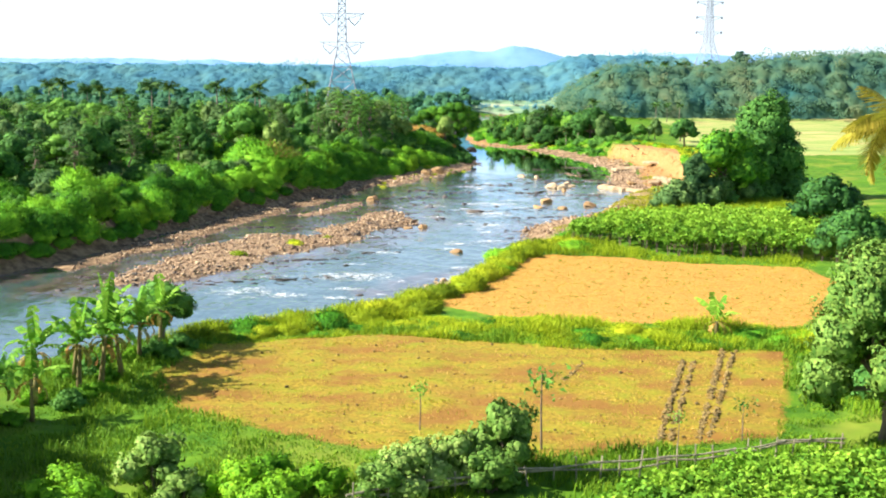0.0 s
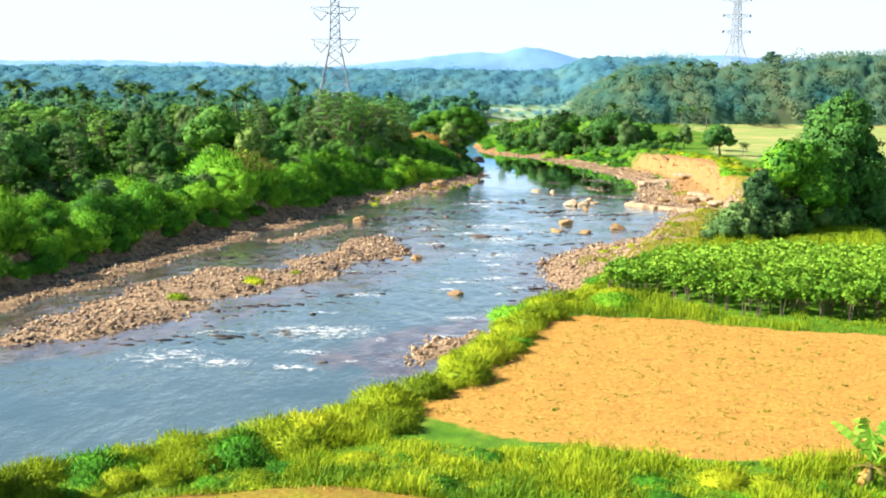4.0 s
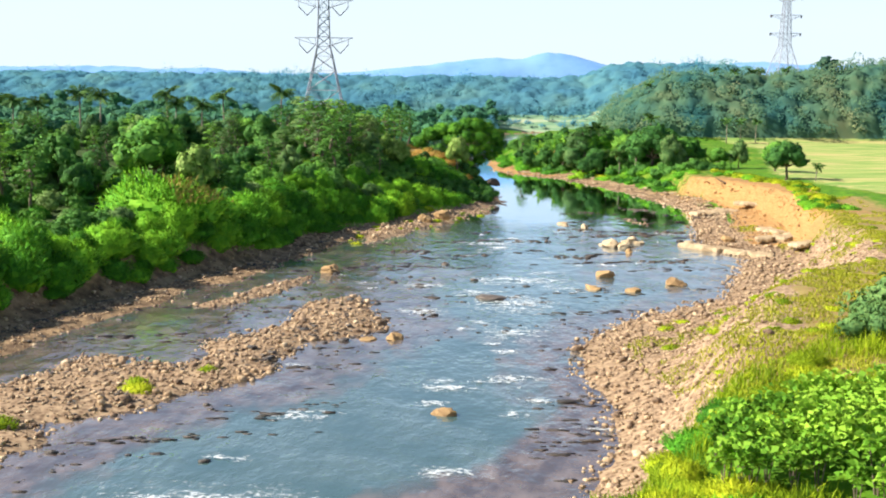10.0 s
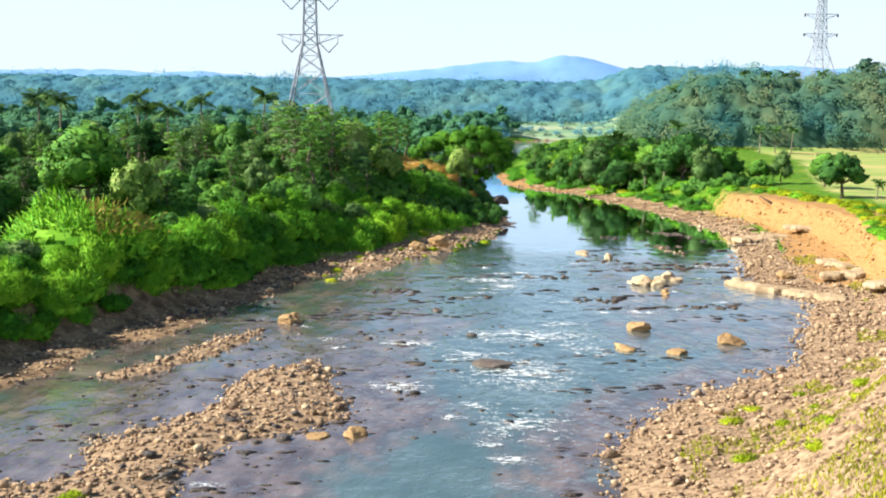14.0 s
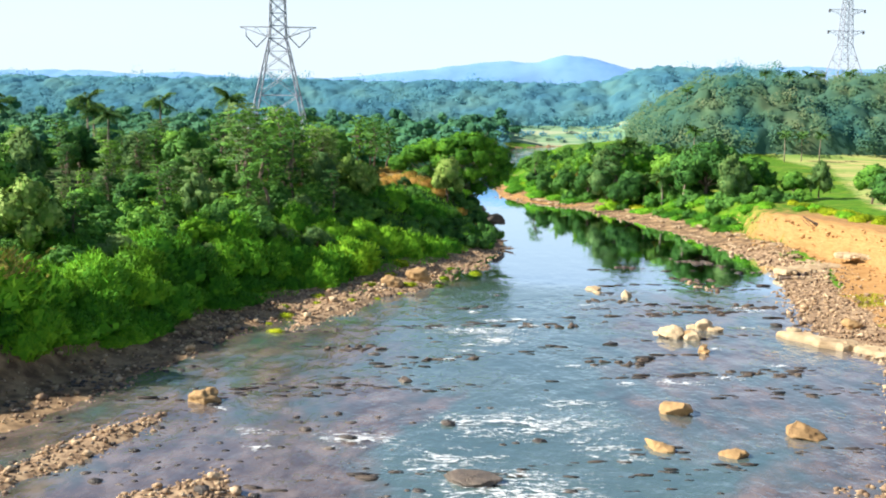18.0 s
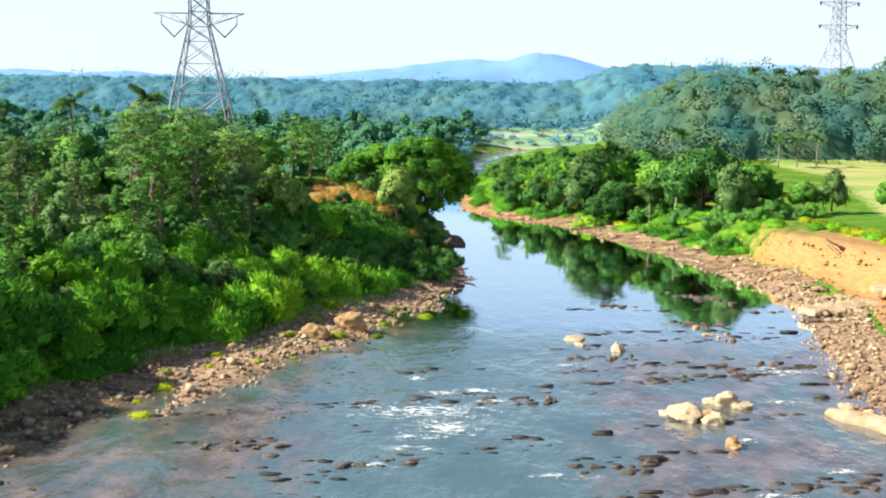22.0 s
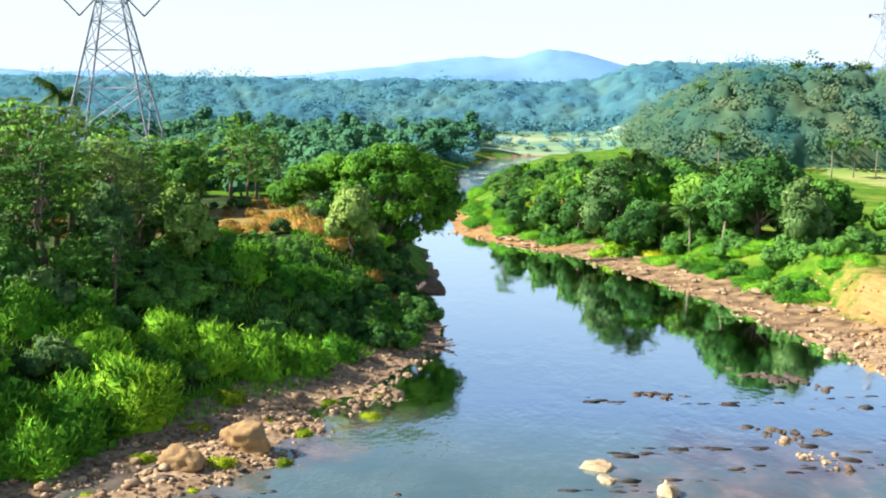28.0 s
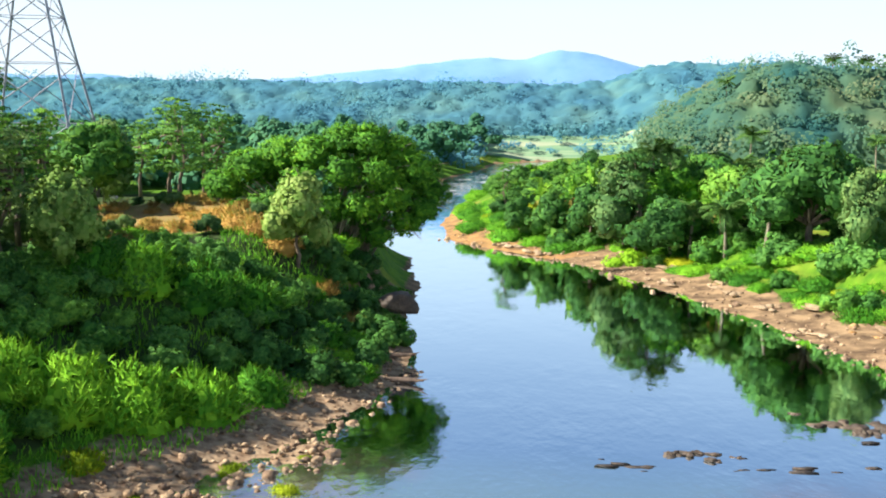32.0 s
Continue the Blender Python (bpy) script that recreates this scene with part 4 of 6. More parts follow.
def banana_leaf(r, L, w, up, curl):
    """A midrib that arches over, with ragged lobes hanging from both sides."""
    n = 13
    s = np.linspace(0, 1, n)
    ang = up - curl * s**1.4
    x, z = np.cumsum(np.cos(ang)) * L / n, np.cumsum(np.sin(ang)) * L / n
    rib = np.stack([x, 0 * x, z], 1)
    half = w * np.sin(np.clip(s * 0.95 + 0.05, 0, 1) * math.pi) ** 0.45
    half[:2] = 0.04
    vs, fs = [], []
    for sd in (-1, 1):
        for j in range(1, n - 1):
            sag = r.uniform(0.1, 0.75)
            d = np.array([0.25, sd * math.cos(sag), -math.sin(sag)]) * half[j]
            k = len(vs)
            gap = r.uniform(0.72, 1.02)
            vs += [rib[j], rib[j] + (rib[j + 1] - rib[j]) * gap, rib[j] + (rib[j + 1] - rib[j]) * gap + d * r.uniform(0.85, 1.1), rib[j] + d]
            fs.append((k, k + 1, k + 2, k + 3))
    tv, tf = tube_data(rib[::3], np.linspace(0.035, 0.01, len(rib[::3])), 4)
    return join([(vs, fs), (tv, tf)])


def make_banana(label, seed, tall, n, torn=0.0):
    def make():
        r = np.random.default_rng(seed)
        e = tagged(new("banana_plant"), label, "banana plant", "bananas by the river")
        path = [(0, 0, -0.1), (0.05, 0.02, tall * 0.5), (0.12, 0.05, tall)]
        v, f = tube_data(path, [0.15, 0.11, 0.07], 8)
        part("stem", mesh_of("stem", v, f, M_STEM, flat=False), e)
        for i in range(n):
            up = r.uniform(0.6, 1.35) if i > 1 else 1.5
            v, f = banana_leaf(r, r.uniform(1.5, 2.3), r.uniform(0.26, 0.36), up, r.uniform(0.6, 2.3) * (0.4 if i < 2 else 1))
            part("leaf", mesh_of("leaf", turned(v, 2.4 * i + r.uniform(-0.4, 0.4), path[-1]), f, M_BANANA), e)
        for i in range(5):
            v, f = banana_leaf(r, r.uniform(1.1, 1.6), 0.14, 0.2, 2.6)
            part("dry_leaf", mesh_of("dry_leaf", turned(v, 1.3 * i + seed, (0.1, 0.04, tall * r.uniform(0.8, 0.98))), f, M_STRAW if i % 2 else M_REED), e, "withered brown hanging leaf")
        return e
    return Kind(make)


banana_a = make_banana("banana plant with broad ragged green leaves", 141, 2.5, 11, 0.10)
banana_b = make_banana("leaning banana plant with drooping leaves", 142, 2.2, 9, 0.2)
banana_s = make_banana("small young banana plant at the field edge", 143, 0.8, 5)


def make_bamboo():
    r = np.random.default_rng(151)
    e = tagged(new("bamboo_clump"), "large overhanging bamboo clump with bright green tops", "bamboo")
    heads = [(-6.2, 0.5, 3.2, 1.5), (-4.6, -0.3, 4.4, 1.6), (-2.8, 0.4, 5.0, 1.7), (-0.8, -0.2, 5.2, 1.6), (0.9, 0.3, 6.0, 1.5), (2.6, -0.1, 5.9, 1.6), (4.0, 0.4, 5.2, 1.6), (5.2, -0.2, 4.2, 1.7),
             (5.9, 0.5, 3.0, 1.4), (3.2, -1.0, 4.0, 1.6), (1.0, -1.1, 4.2, 1.5), (-1.5, -1.0, 3.6, 1.4), (5.6, -0.8, 2.0, 1.2), (2.4, 1.4, 5.2, 1.6), (-3.6, 1.4, 4.2, 1.6), (4.6, -0.6, 1.4, 1.3), (2.2, -1.4, 2.2, 1.5), (0.2, -1.4, 2.2, 1.4), (4.0, -1.2, 2.8, 1.4), (3.0, -1.0, 0.6, 1.2)]
    for hx, hy, hz, hr in heads:
        for k in range(4):
            b0 = np.array([hx * 0.35 + r.normal(0, 0.5), hy * 0.4 + r.normal(0, 0.5), -0.6])
            t0 = np.array([hx, hy, hz]) + r.normal(0, 0.5, 3)
            m = b0 * 0.55 + t0 * 0.45 + np.array([0, 0, 0.9])
            v, f = tube_data([b0, m, t0, t0 + (t0 - m) * 0.3 - np.array([0, 0, 0.5])], [0.06, 0.05, 0.03, 0.012], 5)
            part("culm", mesh_of("culm", v, f, M_POLE, flat=False), e)
    lobes = [(x, y, z, w * 0.84, w * 0.84, w * 0.66) for x, y, z, w in heads]
    part("foliage", soft_mesh("foliage", *lobes_cloud(lobes, 1900, 15, 0.27, r, 0.11, 0.3, 0.36), M_BAMBOO), e)
    return e


bamboo = Kind(make_bamboo)


def make_mound(name, label, seed, rx, ry, rz, n, length, width, leaf, top=None):
    """A lumpy mound of long grass, its blades lying outwards over the dome."""
    def make():
        r = np.random.default_rng(seed)
        d = unit(r.normal(size=(n, 3)))
        d[:, 2] = np.abs(d[:, 2])
        lump = 1 + 0.16 * np.sin(7.3 * d[:, 1:2] + seed) * np.sin(6.1 * d[:, :1]) + 0.2 * np.sin(4.1 * d[:, :1] + seed) * np.cos(3.7 * d[:, 1:2] + 2 * seed) + 0.05 * r.normal(size=(n, 1))
        P = d * np.array([rx, ry, rz]) * lump * (0.75 + 0.25 * r.uniform(size=(n, 1)))
        out = unit(0.6 * d + np.array([0, 0, 0.7]) + 0.5 * r.normal(size=(n, 3)))
        side = unit(np.cross(d + np.array([0, 0, 0.25]), out) + 0.3 * r.normal(size=(n, 3)))
        L = length * r.uniform(0.6, 1.3, (n, 1))
        w = width * 0.5
        m = P + out * L * 0.55
        e = m + unit(out + np.array([0, 0, -0.7]) * r.uniform(0.2, 1, (n, 1))) * L * 0.45
        v = np.stack([P - side * w, P + side * w, m + side * w * 0.85, m - side * w * 0.85, e + side * w * 0.2, e - side * w * 0.2], 1).reshape(-1, 3)
        k = np.arange(n)[:, None] * 6
        f = np.concatenate([k + [[0, 1, 2, 3]], k + [[3, 2, 4, 5]]], 0)
        cv, cf, cs = core_quads([(0, 0, 0, rx, ry, rz)], r, 0.80, length * 0.7)
        v, f = join_np([(v, f), (cv, cf)])
        dome = unit(unit(d / np.array([rx, ry, rz])) + 0.34 * r.normal(size=(n, 3)) + np.array([0, 0, 0.15]))
        me = soft_mesh(name, v, f, np.concatenate([np.repeat(dome, 6, 0), cs]), leaf)
        if top:
            me.materials.append(top)
            hi = (P[:, 2] > 0.45 * rz) & (P[:, 0] > 0.05 * rx) & (r.uniform(size=n) < 0.7)
            me.polygons.foreach_set("material_index", np.concatenate([np.tile(hi, 2), np.zeros(len(f) - 2 * n, bool)]).astype(np.int32))
        return tagged(new(name, me), label, "grass clump")
    return Kind(make)


mound_a = make_mound("grass_clump", "bright green mound of long grass", 181, 1.7, 1.5, 1.3, 2500, 0.30, 0.05, M_GRASS)
mound_b = make_mound("grass_clump", "low spreading clump of green grass", 182, 1.9, 1.6, 0.85, 2000, 0.28, 0.05, M_GRASS)
mound_c = make_mound("reed_clump", "tall lush clump of bank grass", 183, 1.5, 1.5, 1.5, 2200, 0.34, 0.05, M_YELLOW)
mound_y = make_mound("weed_clump", "sunny yellow-green clump of grass", 184, 1.4, 1.2, 0.85, 1400, 0.34, 0.045, M_GRASSY)
mound_s = make_mound("grass_tuft", "small bright tuft on the gravel", 186, 0.9, 0.7, 0.28, 420, 0.2, 0.05, M_GRASSY)
mound_d = make_mound("dry_clump", "clump of dry orange-brown grass and weeds", 188, 1.3, 1.1, 0.7, 600, 0.38, 0.06, M_STRAW, M_REED)
mound_r = make_mound("reed_mound", "large reed mound with a brown seeding top", 185, 4.6, 3.8, 2.7, 6000, 0.42, 0.10, M_GRASS, M_REED)
mound_g = make_mound("grass_mound", "large rounded mound overgrown with green grass", 187, 4.2, 3.4, 2.2, 5200, 0.36, 0.10, M_GRASS, M_YELLOW)

# ---- placing: left bank ----
def scatter(n, x0, x1, y0, y1, keep, r):
    out = []
    X, Y = r.uniform(x0, x1, n), r.uniform(y0, y1, n)
    Z, D, L = land(X, Y)
    for x, y, z, d, l in zip(X, Y, Z, D, L):
        if keep(x, y, d, l):
            out.append((x, y, z, d))
    return out


def spaced(spots, gap):
    got = []
    for s in spots:
        if all((s[0] - q[0]) ** 2 + (s[1] - q[1]) ** 2 > gap * gap for q in got):
            got.append(s)
    return got


r1 = np.random.default_rng(21)
HOLLOW = [(-11.5, 205), (-10, 224), (-13, 239), (6, 239), (7, 222), (2, 208)]
bare = lambda x, y: bool(within(np.array(x), np.array(y), BARE_LEFT)) or bool(within(np.array(x), np.array(y), HOLLOW))
MOUNDS = [(-26.5, 170.5, 1.25), (-38, 160, 0.9), (-34, 183, 0.9), (-47, 146, 0.95), (-19.5, 188, 0.8), (-50, 130, 0.9), (-40, 140, 0.8), (-57, 152, 1.0), (-44, 172, 0.8)]
# trees on the left land
for x, y, z, d in spaced(scatter(2500, -90, 4, 122, 262, lambda x, y, d, l: l and d > (12.5 if y > 186 else 17) and not bare(x, y) and (x + 22) ** 2 + (y - 253) ** 2 > 30, r1), 4.4):
    k = r1.uniform()
    s = r1.uniform(0.75, 1.15) * (1.0 + 0.4 * float(fbm(np.array(x * 0.06), np.array(y * 0.06), 506, 2))) * np.interp(y, [120, 160, 190, 230, 262], [0.75, 0.85, 1.1, 0.98, 0.75])
    kind = layer_a if k < 0.25 else layer_b if k < 0.36 else layer_c if k < 0.46 else round_a if k < 0.66 else round_c if k < 0.8 else olive_a if k < 0.92 else round_b
    kind.put(x, y, s, z=z - 0.1)
# bushes between
for x, y, z, d in spaced(scatter(7000, -75, 4, 104, 240, lambda x, y, d, l: l and d > 7.5 and d < 30 and not bare(x, y) and all((x - mx) ** 2 + (y - my) ** 2 > (4.2 * ms) ** 2 for mx, my, ms in MOUNDS), r1), 3.15):
    k = r1.uniform()
    (bush_a if k < 0.26 else bush_b if k < 0.62 else bush_c if k < 0.68 else bush_d if k < 0.86 else mound_a if k < 0.94 else mound_c).put(x, y, r1.uniform(0.7, 1.35) * (1.0 + 0.55 * float(fbm(np.array(x * 0.09), np.array(y * 0.09), 505, 2))), z=z - 0.1)
# low growth in the hollow
for x, y, z, d in spaced(scatter(900, -13, 6, 208, 227.5, lambda x, y, d, l: l and d > 5 and bool(within(np.array(x), np.array(y), HOLLOW)) and not bool(within(np.array(x), np.array(y), BARE_LEFT)), r1), 1.5):
    (bush_b if r1.uniform() < 0.4 else bush_a).put(x, y, r1.uniform(0.45, 0.75), z=z - 0.2)
for kind, x, y, s in ((layer_b, -13.5, 214, 1.15), (layer_c, -11.5, 219, 1.1), (layer_a, -15.5, 221, 1.2), (layer_b, -9.6, 212.5, 0.7), (layer_a, -12, 226, 1.0), (pale_a, -7.5, 219.5, 0.85), (layer_c, -17, 212, 1.25), (layer_a, -14.8, 208, 1.2), (layer_a, -18.5, 217, 1.4), (layer_c, -16.5, 226, 1.3), (layer_a, -12.8, 231, 1.0), (layer_c, -20.5, 222, 1.3), (layer_a, -15.2, 217.2, 1.45), (layer_a, -12.6, 222.4, 1.15)):
    kind.put(x, y, s)
# mounds of grass down the bank
toe_l = lambda y: float(np.interp(y, [100, 150, 175, 186, 200, 213, 222, 235, 260, 300], [0.9, 1.1, 1.4, 2.6, 3.0, 2.6, 1.8, 0.9, 1, 2]))
for x, y, z, d in spaced(scatter(16000, -66, 7, 98, 234, lambda x, y, d, l: l and (0.3 if y > 186 else 0.7) < d - toe_l(y) < 3.4 and y < 207, r1), 1.6):
    (mound_b if r1.uniform() < 0.55 else mound_a).put(x, y, r1.uniform(0.65, 1.0), z=z - 0.2)
for x, y, z, d in spaced(scatter(14000, -70, 7, 98, 234, lambda x, y, d, l: l and 3.2 < d - toe_l(y) < 7.5 and not (y > 205 and x > -10), r1), 2.0):
    k = r1.uniform()
    (mound_a if k < 0.66 else mound_c if k < 0.76 and y < 196 else bush_b if k < 0.9 else bush_d).put(x, y, r1.uniform(0.8, 1.1) * (1.0 + 0.45 * float(fbm(np.array(x * 0.12), np.array(y * 0.12), 507, 2))), z=z - 0.15)
for x, y, z, d in spaced(scatter(9000, -66, -6, 98, 206, lambda x, y, d, l: l and 1.4 < d - toe_l(y) < 3.6, r1), 2.3):
    (mound_a if r1.uniform() < 0.92 else mound_c).put(x, y, r1.uniform(1.05, 1.5), z=z - 0.1)
mound_r.put(-26.5, 170.5, 1.3, 30)
for mx, my, ms in MOUNDS[1:]:
    mound_g.put(mx, my, ms)
round_a.put(-31.5, 186, 1.6)
pale_a.put(-26.5, 183.5, 1.3)
round_c.put(-39, 178, 1.3)
for x, y, s in ((-4.6, 211.6, 1.25), (-2.6, 212.6, 1.3), (-0.6, 214.4, 1.05), (1.0, 217.0, 0.8), (-6.6, 211.0, 1.1), (-6.9, 220.6, 1.1), (-4.8, 221.2, 1.15), (-2.6, 222.2, 1.1), (-0.8, 223.6, 1.0), (-7.2, 205.2, 1.4), (-8.4, 202.6, 1.4), (-6.4, 207.6, 1.0), (-9.4, 207.6, 1.3), (-9.2, 199.8, 1.3), (2.4, 221, 0.6), (2.6, 225, 0.6)):
    mound_a.put(x, y, s)
for x, y, s in ((-21, 118.5, 1.2), (-16, 125.5, 1.1), (-14.2, 119.8, 0.8), (-13, 130, 0.8), (-16.4, 126.8, 1.0), (-3.1, 208.4, 1.2), (1.5, 210.2, 0.7)):
    mound_s.put(x, y, s)
for x, y, z, d in spaced(scatter(700, -21, 1, 229, 243, lambda x, y, d, l: l and d > 2.5 and inside_by(np.array(x), np.array(y), BARE_LEFT) > -2.2, r1), 1.35):
    (mound_d if r1.uniform() < 0.72 else bush_d if r1.uniform() < 0.5 else mound_b).put(x, y, r1.uniform(0.3, 0.75), z=z - 0.1)
for x, y, s in ((-3.4, 234.6, 1.1), (-2.0, 233.2, 1.0), (-4.6, 236.4, 1.1), (-0.8, 232.2, 0.9), (1.6, 231.4, 0.8), (3.2, 230.6, 0.7)):
    mound_d.put(x, y, s)
for x, y, z, d in spaced(scatter(2500, -3, 7, 220, 243, lambda x, y, d, l: l and 0.9 < d < 8 and x > -1 + 0.1 * (y - 220), r1), 1.15):
    (bush_b if r1.uniform() < 0.75 else mound_b).put(x, y, r1.uniform(0.4, 0.75), z=z - 0.25)
bamboo.put(0.6, 240.5, 1.0, 0, z=0.9)
pale_a.put(0.2, 231.5, 1.05)
pale_a.put(-9.5, 225, 0.9)
for x, y in ((-85, 262), (-80, 264), (-76, 260), (-72.5, 262), (-65, 262), (-60.3, 258), (-48.5, 262), (-31, 265), (-52, 270), (-43, 275), (-90, 268), (-38, 236)):
    palm_a.put(x, y, r1.uniform(1.1, 1.48), z=gz(x, y) - 0.1)

# ---- placing: right bank ----
M_MANGO = leaf_mat("mango leaf", (0.028, 0.085, 0.014), (0.085, 0.20, 0.03), (0.25, 0.39, 0.07), 0.15)
mango = make_tree("mango_tree", "large dense dark green mango tree beside the fence", 161, ball_lobes(21, 16, 2.9, 2.6, 7.4, 1.3, 1.9, 1.0), 2.6, 0.26, 760, 20, 0.25, M_MANGO)
mango.put(18.3, 46.3, 0.96, 40)
big = make_tree("tall_tree", "tall dark green leafy tree at the edge of the crop", 162, ball_lobes(22, 16, 3.1, 2.2, 9.6, 1.5, 2.2, 1.1), 2.0, 0.28, 620, 18, 0.42, M_DARK)
big.put(37, 136, 1.05)
lime_a.put(30.6, 127.5, 1.5)
lime_a.put(33, 131, 1.3)
olive_a.put(26.6, 123.2, 1.0)
for x, y, s in ((24.6, 121.2, 1.7), (28.2, 123.5, 1.8), (23.2, 119.5, 1.2), (31.5, 127, 1.7), (26, 121.5, 1.4)):
    bush_d.put(x, y, s)
for x, y, s in ((35, 132.5, 1.6), (39.5, 134, 1.7), (41, 138, 1.6), (33.5, 129, 1.4), (29.5, 124.8, 1.3)):
    bush_b.put(x, y, s)
palm_near.put(27.6, 71, 1.0)
round_b.put(29, 82, 1.0)
round_b.put(33, 100, 1.1)
for x, y, s in ((22, 60, 1.3), (24, 66, 1.4), (27, 72, 1.5), (20.5, 52, 1.2)):
    bush_b.put(x, y, s)
for x, y, z, d in spaced(scatter(600, -12, 5, 183, 214, lambda x, y, d, l: -4 < d < 2.6 and inside_by(np.array(x), np.array(y), BAR_LEFT) > -1.2, r1), 2.4):
    mound_s.put(x, y, r1.uniform(0.25, 0.75), z=max(z, WATER) - 0.02)
# trees on the far right spit, their crowns reaching down into the growth
for kind, x, y, s in ((olive_a, 20.5, 263, 1.5), (round_c, 18.2, 266, 1.0), (lime_a, 23.8, 263, 1.15), (round_b, 23.4, 258.5, 1.0), (round_b, 31.3, 250.5, 1.5), (round_c, 28.6, 254.5, 1.1), (olive_a, 33.0, 244.8, 1.05), (olive_a, 34.6, 246.2, 0.8), (round_a, 28.5, 261, 1.1), (round_c, 34.5, 254, 1.25), (round_a, 37, 252, 1.1), (bush_c, 20.5, 259.5, 1.1),
                      (round_c, 15.2, 269, 0.8), (round_c, 12.5, 271, 0.7), (round_a, 27.5, 264, 1.2), (round_a, 33, 262, 1.15), (round_b, 35.6, 258, 1.0), (layer_b, 11.6, 277, 0.75), (round_a, 22, 270, 1.05), (bush_b, 32.5, 244, 1.3), (layer_b, 21.2, 262, 1.35), (bush_a, 26.2, 255.2, 1.2), (bush_b, 29.6, 249.6, 1.3), (bush_a, 16.4, 266.6, 1.2)):
    kind.put(x, y, s, z=gz(x, y) - 0.9 * s)
for x, y, s in ((18.0, 268.4, 1.0), (17.0, 270.2, 0.9), (19.4, 266.8, 0.95), (18.8, 271.5, 1.05), (14.6, 273, 0.85), (26.8, 257.2, 0.9)):
    banana_a.put(x, y, s)
palm_b.put(28.6, 251.4, 0.95, lean=8)
palm_b.put(24.6, 257.4, 0.8)
palm_a.put(22.6, 263, 1.02)
palm_a.put(24.0, 264.5, 0.92)
palm_a.put(38, 300, 0.95)
palm_a.put(57.3, 318, 0.75)
palm_a.put(60.3, 318, 0.72)
palm_a.put(64, 320, 0.7)
palm_b.put(26.5, 254, 0.8)
palm_b.put(29.5, 266, 1.15)
round_b.put(46.6, 227, 1.0)
round_a.put(49, 243, 0.85)
palm_b.put(43.5, 249, 0.55)
palm_b.put(49.8, 224, 0.5)
olive_a.put(45.4, 252, 0.8)
for x, y in ((65, 349), (69, 350), (72, 352), (44, 344), (78, 351), (60, 348)):
    palm_a.put(x, y, 0.85)


# ---- far woods ----
def wood(name, label, spots, tall, wide, leaf, per, seed, size, core=0.0):
    """A wood of lobed crowns made of leaf clumps."""
    r = np.random.default_rng(seed)
    c = np.array(spots)[:, :3]
    n = len(c)
    h, w = tall * r.uniform(0.78, 1.2, n), wide * r.uniform(0.75, 1.3, n)
    pieces, soft = [], []
    for (x, y, z), hh, ww in zip(c, h, w):
        k = r.integers(3, 6)
        lob = np.array([x, y, z + hh * 0.56]) + r.normal(size=(k, 3)) * np.array([ww * 0.45, ww * 0.45, hh * 0.17])
        j = r.integers(0, k, per)
        d = unit(r.normal(size=(per, 3)) + np.array([-0.15, -0.35, 0.2]))
        P = lob[j] + d * np.array([ww * 0.75, ww * 0.75, hh * 0.27]) * r.uniform(0.75, 1.05, (per, 1))
        way = unit(0.6 * d + 0.10 * r.normal(size=d.shape) + np.array([-0.35, -0.30, 0.45]))
        pieces.append(leaf_cloud(P, way, size, 0.85, 0.05, r=r))
        soft.append(np.repeat(way, 4, 0))
        if core:
            cv, cf, cs = core_quads([(*q, ww * 0.75, ww * 0.75, hh * 0.27) for q in lob], r, core, 0.7)
            pieces.append((cv, cf))
            soft.append(cs)
    v, f = join_np(pieces)
    return tagged(new(name, soft_mesh(name, v, f, np.concatenate(soft), leaf)), label, "trees", kind="stuff")


def ground_zz(x, y):
    return land(x, y)[0]


def hill_mask(x, y):
    z, d, _ = land(x, y)
    return smooth(0.2, 1.4, z) * smooth(2, 5, d)


def canopy(name, label, x0, x1, y0, y1, step, cell, rise, leaf, base, seed):
    """A closed canopy seen from far off: one sheet with a dome for every crown."""
    r = np.random.default_rng(seed)
    X, Y = np.meshgrid(np.arange(x0, x1, step), np.arange(y0, y1, step))
    nx, ny = int((x1 - x0) / cell) + 4, int((y1 - y0) / cell) + 4
    jx, jy, jr, jh = (r.uniform(size=(ny, nx)) for _ in range(4))
    ci, cj = ((X - x0) / cell).astype(int) + 1, ((Y - y0) / cell).astype(int) + 1
    bump = np.zeros(X.shape)
    for a in (-1, 0, 1):
        for b in (-1, 0, 1):
            i, j = ci + a, cj + b
            px, py = x0 + (i - 1 + jx[j, i]) * cell, y0 + (j - 1 + jy[j, i]) * cell
            q = 1 - ((X - px) ** 2 + (Y - py) ** 2) / (cell * (0.65 + 0.5 * jr[j, i])) ** 2
            bump = np.maximum(bump, np.sqrt(np.clip(q, 0, 1)) * (0.5 + 0.7 * jh[j, i]))
    low, full = base(X, Y)
    Z = low + full * (rise * bump + 0.3 * fbm(X * 0.9, Y * 0.9, seed, 3))
    v = np.stack([X + 0.2 * r.normal(size=X.shape), Y, Z], -1).reshape(-1, 3)
    n = X.shape[1]
    i = (np.arange(X.shape[0] - 1)[:, None] * n + np.arange(n - 1)[None]).reshape(-1, 1)
    return tagged(new(name, mesh_of(name, v, np.concatenate([i, i + 1, i + n + 1, i + n], 1), leaf, flat=False)), label, "trees", kind="stuff")


